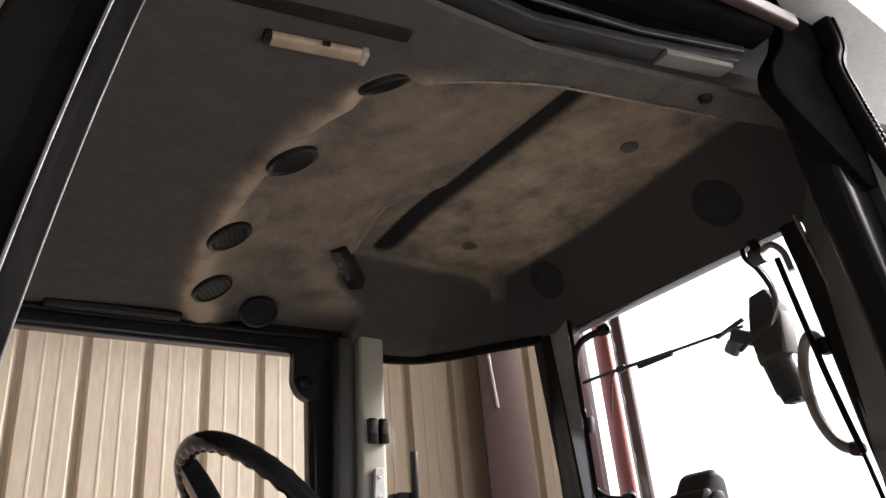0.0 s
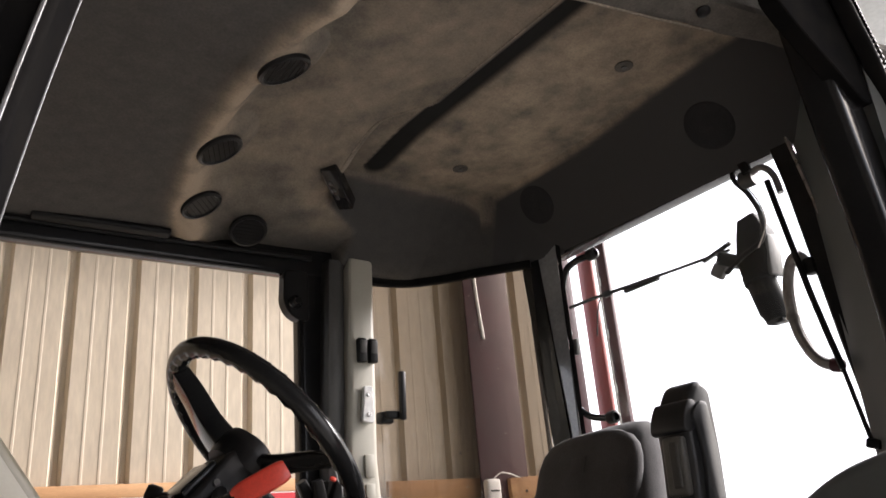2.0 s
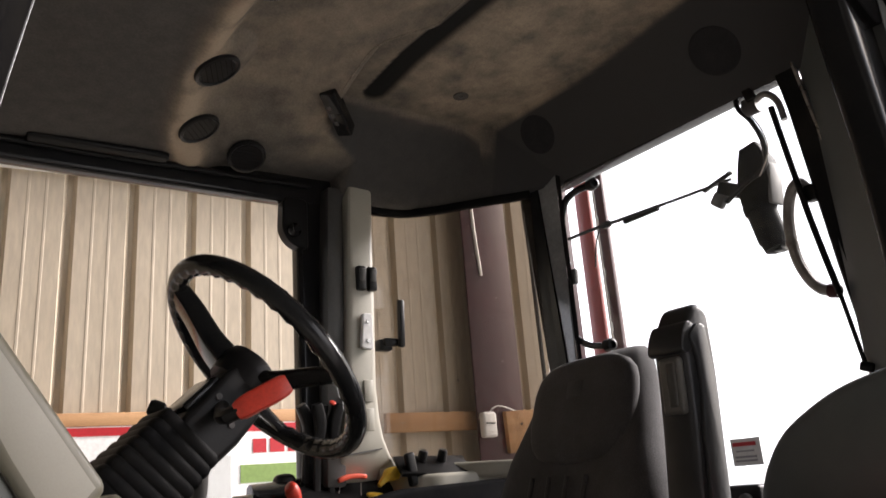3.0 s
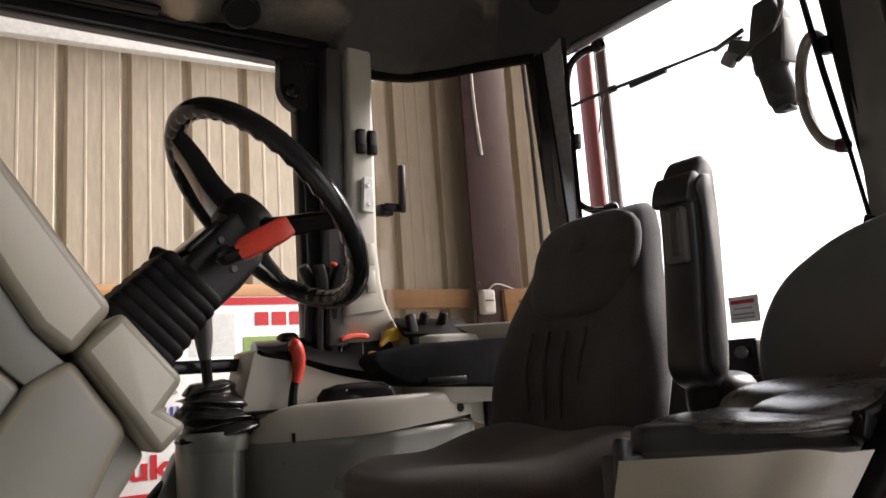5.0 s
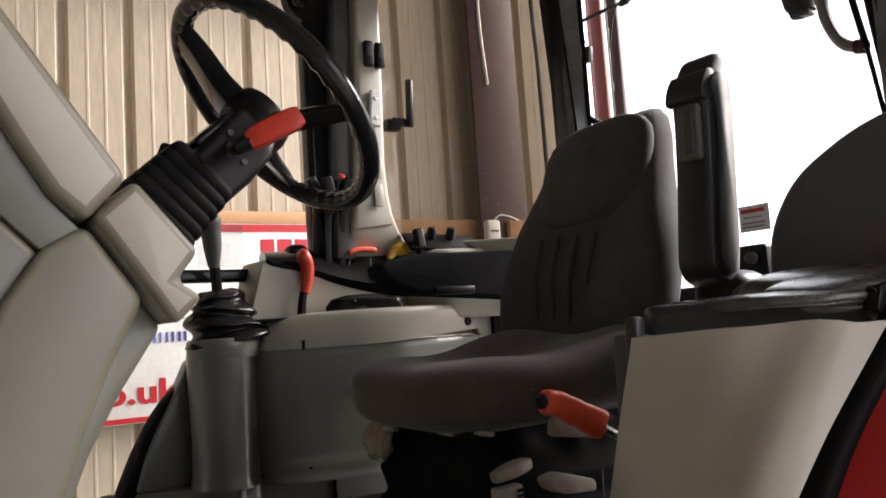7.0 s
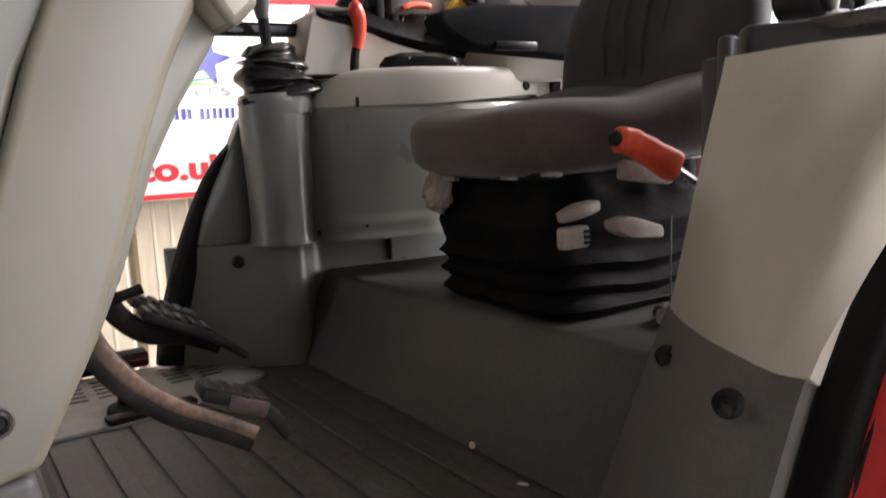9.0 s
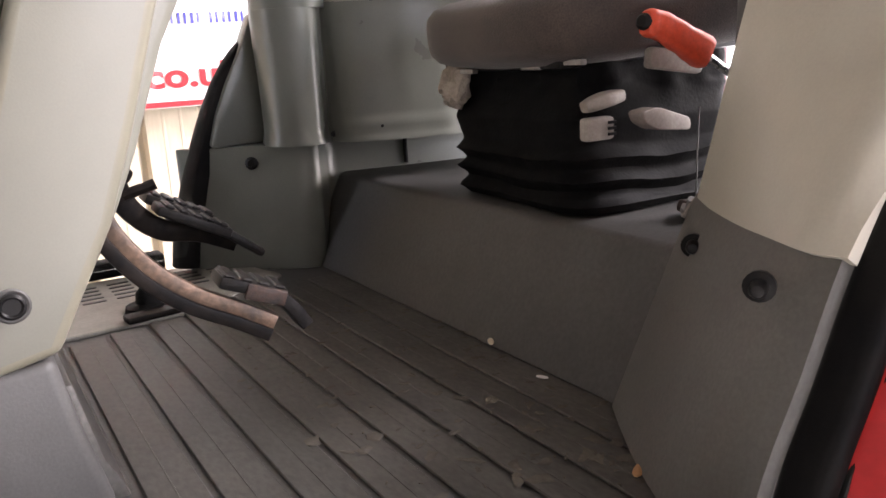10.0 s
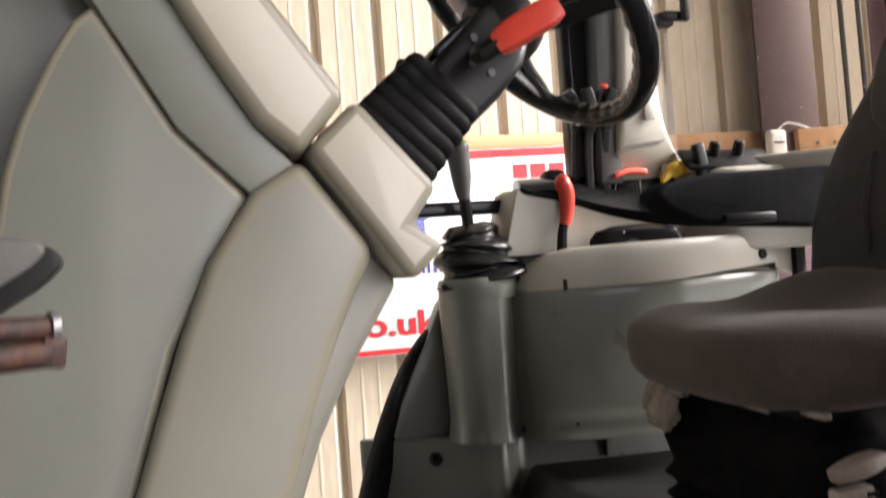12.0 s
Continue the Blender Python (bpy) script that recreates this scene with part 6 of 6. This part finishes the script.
part("red_button", lathe([(0.008, 0), (0.008, 0.004), (0.004, 0.006)], pose(0.872, 1.528, 0.953, 40, 0, 0), 12), M_RED, console)
part("round_knob", puff((0.05, 0.05, 0.05), pose(0.79, 1.625, 0.775)), M_BLACK, console)
dl = part("dial", lathe([(0.055, 0.0), (0.055, 0.012), (0.048, 0.026), (0.030, 0.034), (0.010, 0.036)], pose(0.908, 1.505, 0.628, 4, 1, -8) @ Matrix.Diagonal((1.85, 0.62, 1.15, 1)), 28), M_GLOSSBLACK, console, "glossy black oval thumbwheel housing")
part("wheel", lathe([(0.018, -0.010), (0.020, -0.006), (0.020, 0.006), (0.018, 0.010)], pose(0.925, 1.497, 0.648, 90, 0, 20), 16), M_BLACK, dl)
part("mark", block((0.02, 0.0015, 0.003), m=pose(0.872, 1.482, 0.650, -30, 30, 0)), M_DUSTY, dl)
hb = thing("hand_brake", (0.765, 1.575, 0.632), "slim black lever with a red curved grip on the console", "lever")
part("stem", tube([(0.752, 1.535, 0.61), (0.757, 1.535, 0.66), (0.765, 1.535, 0.690)], 0.010, 10, 4, (0, 1, 0), [1.1, 1.08, 1.05, 1.0, 0.98, 0.95, 0.92, 0.9, 0.9]), M_BLACK, hb)
part("grip", tube([(0.764, 1.535, 0.678), (0.772, 1.535, 0.712), (0.772, 1.534, 0.742), (0.763, 1.533, 0.762), (0.752, 1.532, 0.768)], 0.0155, 12, 5, (0, 1, 0), [0.72, 0.76, 0.8, 0.84, 0.88, 0.92, 0.95, 0.98, 1.0, 1.02, 1.04, 1.06, 1.08, 1.1, 1.12, 1.12, 1.1, 1.02, 0.9, 0.75, 0.5]), M_RED, hb)
single("slot_plate", block((0.13, 0.05, 0.006), m=pose(0.70, 1.54, 0.620, 0, 0, -10), r=0.002), M_BLACK, "thin black gate slot beside the lever", "slot plate")

gear = thing("gear_lever", (0.578, 1.588, 0.59), "black gear lever with rubber boot and dark grip", "gear lever")
rings = []
for i in range(73):
    u = i / 72
    droop = math.sin(2 * math.pi * 3.7 * u)
    r = (0.092 - 0.049 * u ** 1.7) * (1.0 + 0.13 * droop)
    cx, cy, z = 0.612 - 0.034 * u, 1.594, 0.580 + 0.114 * u
    tilt = 0.17 * math.sin(8.0 * u + 0.8)
    rings.append([Vector((cx + r * math.cos(a), cy + 0.86 * r * math.sin(a), z + tilt * r * math.cos(a) - 0.003 * max(0.0, droop) * (r / 0.08))) for a in (2 * math.pi * k / 40 for k in range(40))])
bellow = loft(rings)
for v in bellow.verts:
    v.co += noise.noise_vector(v.co * 24.0) * 0.005
bt = part("boot", bellow, M_SHINYRUBBER, gear, "crumpled ribbed black rubber boot", 80)
part("stick", tube([(0.580, 1.588, 0.66), (0.574, 1.580, 0.72), (0.567, 1.572, 0.77)], 0.012, 10, 3, (0, 1, 0)), M_BLACK, gear)
gr = part("grip", sweep(spline([(0.568, 1.574, 0.742), (0.563, 1.565, 0.79), (0.556, 1.556, 0.83), (0.551, 1.550, 0.856)], 5), circle(1.0, 14), (0, 1, 0), [0.012, 0.014, 0.016, 0.0175, 0.019, 0.020, 0.0205, 0.021, 0.0215, 0.022, 0.023, 0.024, 0.0245, 0.024, 0.021, 0.014]), M_DARK, gear, "dark grey grip")
for z, mt in ((0.845, M_ORANGE), (0.848, M_SIGNGREEN)):
    part("button", lathe([(0.0065, 0), (0.0065, 0.005), (0.003, 0.006)], axis_pose((0.539 if mt is M_ORANGE else 0.559, 1.533, z), (-0.2, -1, 0.2)), 10), mt, gr)

# ---- driver's seat ----
seat = thing("driver_seat", (0.78, 1.02, 0.192), "worn brown-grey fabric driver's seat on black suspension bellows", "seat")


def cushion_dent(x, y, z):
    if z > 0:
        z = z - 0.42 * math.exp(-((y / 0.62) ** 2) - ((x - 0.1) / 0.85) ** 2) + 0.10 * x - 0.20 * math.exp(-((x + 0.15) / 0.35) ** 2) + 0.18 * smooth01(0.0, 0.8, x) * abs(y)
    return x * (1.0 + 0.05 * (1 - y * y)), y, z


part("cushion", puff((0.47, 0.49, 0.138), pose(0.895, 1.01, 0.486, 0, -4, -6), 4.2, 40, 22, cushion_dent), M_FABRIC, seat, "brown-grey fabric cushion", 80)


def back_form():
    own = bmesh.new()
    rings = []
    for z, x, half, depth in ((0.50, 1.03, 0.225, 0.10), (0.55, 1.035, 0.24, 0.11), (0.63, 1.05, 0.248, 0.115), (0.70, 1.07, 0.242, 0.115), (0.78, 1.095, 0.216, 0.11), (0.86, 1.125, 0.186, 0.105), (0.92, 1.15, 0.166, 0.10), (0.965, 1.172, 0.142, 0.085), (0.99, 1.195, 0.11, 0.05), (0.998, 1.215, 0.06, 0.02)):
        ring = []
        for k in range(36):
            a = 2 * math.pi * k / 36
            c, s = math.cos(a), math.sin(a)
            e = 2.0 / 3.4
            yy = half * math.copysign(abs(s) ** e, s)
            xx = depth * 0.5 * math.copysign(abs(c) ** e, c)
            if c < 0 and z < 0.86:
                xx += 0.022 * math.exp(-((yy / 0.15) ** 2)) - 0.012 * math.exp(-(((abs(yy) - 0.2) / 0.05) ** 2))
            ring.append(own.verts.new((x + xx, 1.0 + yy, z)))
        rings.append(ring)
    for a, b in zip(rings, rings[1:]):
        for i in range(36):
            own.faces.new((a[i], a[(i + 1) % 36], b[(i + 1) % 36], b[i]))
    own.faces.new(rings[0][::-1])
    own.faces.new(rings[-1])
    bmesh.ops.transform(own, matrix=pose(1.16, 1.0, 0, 0, 0, -7) @ pose(-1.1, -1.0, 0), verts=own.verts)
    return own


back = part("backrest", back_form(), M_BACKFABRIC, seat, "dark fabric backrest with stitched upper pad", 80)
part("head_panel", puff((0.05, 0.32, 0.22), pose(1.150, 0.985, 0.872, 0, 17, -7), 3.5, 28, 16), M_BACKFABRIC, back, "stitched dark upper panel", 80)
for k in range(5):
    y = 0.90 + 0.05 * k
    part("flute", tube([(1.065 + 0.006 * abs(k - 2), y, 0.57), (1.072, y + 0.0, 0.66), (1.092, y - 0.01, 0.745)], 0.005, 8, 4, (0, 1, 0)), M_BACKFABRIC, back)
part("emblem", block((0.004, 0.05, 0.035), m=pose(1.138, 0.985, 0.915, 0, 17, -7), r=0.002), M_BACKFABRIC, back)
PLEATS = ((0.0, 0.12, 0.085), (0.12, 0.25, 0.10), (0.25, 0.40, 0.085), (0.40, 0.72, 0.055))


def fold(u):
    """How far the bellows stand out at a share u of their height: thin pleats below, a slack one and a torn collar above."""
    for a, b, k in PLEATS:
        if u < b:
            return 1.04 + k * (1 - abs(2 * (u - a) / (b - a) - 0.9) / 1.1) ** 1.6 - 0.03 * u
    return 1.02 - 0.05 * (u - 0.72) / 0.28


lumps = sweep([(0.885 + 0.0001 * i, 1.015, 0.192 + 0.245 * i / 60) for i in range(61)], rounded([(-0.165, -0.16), (0.165, -0.16), (0.165, 0.16), (-0.165, 0.16)], 0.05, 5), (1, 0, 0), [fold(i / 60) for i in range(61)])
bmesh.ops.subdivide_edges(lumps, edges=[e for e in lumps.edges if e.calc_length() > 0.05], cuts=12, use_grid_fill=True)
for v in lumps.verts:
    torn = smooth01(0.36, 0.385, v.co.z)
    n3 = noise.noise_vector(v.co * 7.0) * 0.017 + noise.noise_vector(v.co * 26.0) * (0.003 + 0.007 * torn) + noise.noise_vector(v.co * 80.0) * (0.001 + 0.003 * torn)
    v.co += Vector((n3.x, n3.y, n3.z * 0.6 if v.co.z > 0.21 else 0.0))
part("bellows", lumps, M_BELLOWS, seat, "crumpled black suspension bellows", 40)
part("frame", block((0.38, 0.36, 0.03), m=pose(0.895, 1.015, 0.432, 0, -3, -6), r=0.008), M_BLACK, seat)
rag = puff((0.035, 0.085, 0.075), pose(0.708, 1.152, 0.385, 8, 10, -10), 2.4, 28, 20)
for v in rag.verts:
    v.co += noise.noise_vector(v.co * 55.0) * 0.010 + noise.noise_vector(Vector((v.co.x, v.co.y * 4, v.co.z)) * 40.0) * 0.006
part("torn_foam", rag, M_CLOTH, seat, "torn pale foam under the cushion", 25)
lv = part("height_lever", sweep(spline([(0.683, 0.800, 0.358), (0.713, 0.795, 0.366), (0.748, 0.80, 0.370)], 4), rounded([(-0.014, -0.010), (0.014, -0.010), (0.014, 0.010), (-0.014, 0.010)], 0.007, 3), (0, 0, 1), [0.7, 0.85, 0.95, 1, 1, 1, 0.95, 0.9, 0.8]), M_DUSTY, seat, "pale plastic seat lever")
bt = part("weight_button", block((0.050, 0.02, 0.032), (0.711, 0.805, 0.327), r=0.005), M_DUSTY, seat, "pale button block with ribs")
for k in range(3):
    part("button_rib", block((0.014, 0.004, 0.004), (0.729, 0.794, 0.319 + 0.008 * k)), M_BLACK, bt)
part("side_lever", prism(rounded([(0.768, 0.346), (0.800, 0.350), (0.866, 0.330), (0.868, 0.312), (0.800, 0.318), (0.775, 0.330)], 0.008, 3), 0.775, 0.805, "y", 0.006, 3), M_DUSTY, seat, "flat pale seat lever")
part("slide_handle", block((0.10, 0.02, 0.03), m=pose(0.840, 0.785, 0.412, 0, 8, -4), r=0.006), M_DUSTY, seat)
for y, z in ((1.10, 0.408), (0.93, 0.412), (0.84, 0.418)):
    part("clip", block((0.012, 0.05, 0.008), m=pose(0.70, y, z, 0, 0, -6), r=0.002), M_TUBE, seat)

# armrests: the near one folded up beside the backrest, the far one lying level
near_arm = part("armrest_upright", prism(rounded([(1.058, 0.655), (1.076, 0.80), (1.084, 0.90), (1.083, 0.945), (1.098, 0.985), (1.122, 1.018), (1.148, 1.026), (1.170, 1.008), (1.170, 0.90), (1.152, 0.68), (1.142, 0.632), (1.108, 0.612), (1.070, 0.630)], 0.022, 4), 0.664, 0.735, "y", 0.013, 4), M_VINYL, seat, "black armrest folded upright")
part("hood", prism(rounded([(1.072, 0.935), (1.080, 0.965), (1.098, 0.99), (1.118, 0.985), (1.112, 0.945), (1.090, 0.930)], 0.012, 3), 0.662, 0.737, "y", 0.008, 3), M_VINYL, near_arm)
part("inset", prism(rounded([(1.080, 0.655), (1.094, 0.80), (1.108, 0.88), (1.106, 0.935), (1.092, 0.962), (1.120, 0.985), (1.142, 0.985), (1.148, 0.90), (1.136, 0.70), (1.122, 0.640), (1.098, 0.632)], 0.018, 4), 0.656, 0.668, "y", 0.005, 2), M_VINYL, near_arm)
catch = part("catch", block((0.018, 0.044, 0.098), m=pose(1.077, 0.694, 0.878, 0, 3, 0), r=0.007, seg=3), M_LOWER, near_arm, "grey worn adjuster catch")
part("catch_button", block((0.012, 0.020, 0.078), m=pose(1.071, 0.690, 0.880, 0, 3, 0), r=0.005, seg=3), M_DARK, catch)
part("pivot", puff((0.12, 0.10, 0.09), pose(1.16, 0.70, 0.60)), M_BLACK, seat)
part("armrest_level", prism(rounded([(0.826, 0.712), (0.848, 0.729), (0.937, 0.744), (1.22, 0.752), (1.24, 0.70), (1.22, 0.636), (0.915, 0.654), (0.85, 0.684)], 0.02, 4), 1.30, 1.37, "y", 0.016, 4), M_PAD, seat, "black padded armrest")
part("armrest_plate", block((0.11, 0.012, 0.018), (1.015, 1.299, 0.660), r=0.003), M_BLACK, seat)

# red-handled lever beside the seat
hand = thing("park_lever", (0.80, 0.72, 0.40), "orange-red ribbed grip on a steel lever beside the seat", "lever")
hw = spline([(0.730, 0.735, 0.464), (0.756, 0.733, 0.459), (0.796, 0.728, 0.439), (0.832, 0.724, 0.420)], 6)
part("grip", sweep(hw, rounded([(-0.012, -0.0175), (0.012, -0.0175), (0.012, 0.0175), (-0.012, 0.0175)], 0.009, 3), (0, 0, 1), [0.82, 0.98, 1.05, 1.04, 1.0, 1.04, 1.08, 1.06, 1.04, 1.09, 1.13, 1.11, 1.10, 1.15, 1.21, 1.21, 1.26, 1.28, 1.20]), M_ORANGE, hand, "orange-red finger grip")
part("button", lathe([(0.011, 0), (0.011, 0.006), (0.007, 0.010)], axis_pose((0.731, 0.735, 0.4645), (-1, -0.2, 0.2)), 14), M_BLACK, hand)
part("rod", tube([(0.828, 0.724, 0.421), (0.90, 0.718, 0.380), (0.97, 0.715, 0.345)], 0.0065, 8, 2), M_STEEL, hand)

# litter on the floor
single("litter_scrap", puff((0.026, 0.010, 0.006), pose(0.594, 0.916, 0.011, 0, 0, 60), 2.2, 10, 6), M_IVORY, "small pale scrap lying on the floor mat", "litter", "floor litter")
single("litter_scrap", puff((0.018, 0.006, 0.004), pose(0.570, 0.764, 0.010, 0, 0, -60), 2.2, 10, 6), M_WHITE, "tiny white scrap lying on the floor mat", "litter", "floor litter")
single("litter_scrap", puff((0.03, 0.012, 0.006), pose(0.495, 0.515, 0.010, 0, 0, 30), 2.2, 10, 6), M_WOOD, "small tan scrap lying on the floor mat", "litter", "floor litter")

rng = random.Random(5)
crumbs = None
for k in range(300):
    x, y = 0.24 + 0.35 * rng.random() ** 0.7, 0.47 + 0.80 * rng.random() ** 1.5
    s = 0.0025 + (0.011 if y < 0.8 else 0.007) * rng.random() ** 2.2
    crumbs = merge(crumbs, puff((s * 2.2, s * (0.8 + rng.random()), 0.0012), pose(x, y, 0.0062, 0, 0, rng.random() * 180), 2.0, 7, 4, lambda a, b, c: (a + 0.3 * math.sin(5 * b + k), b + 0.3 * math.sin(4 * a + 2 * k), c)))
tagged(link("dried_mud", crumbs, M_MUD, None, "", 40), "thin pale flakes of dried mud on the floor mat", "mud", "", "stuff")
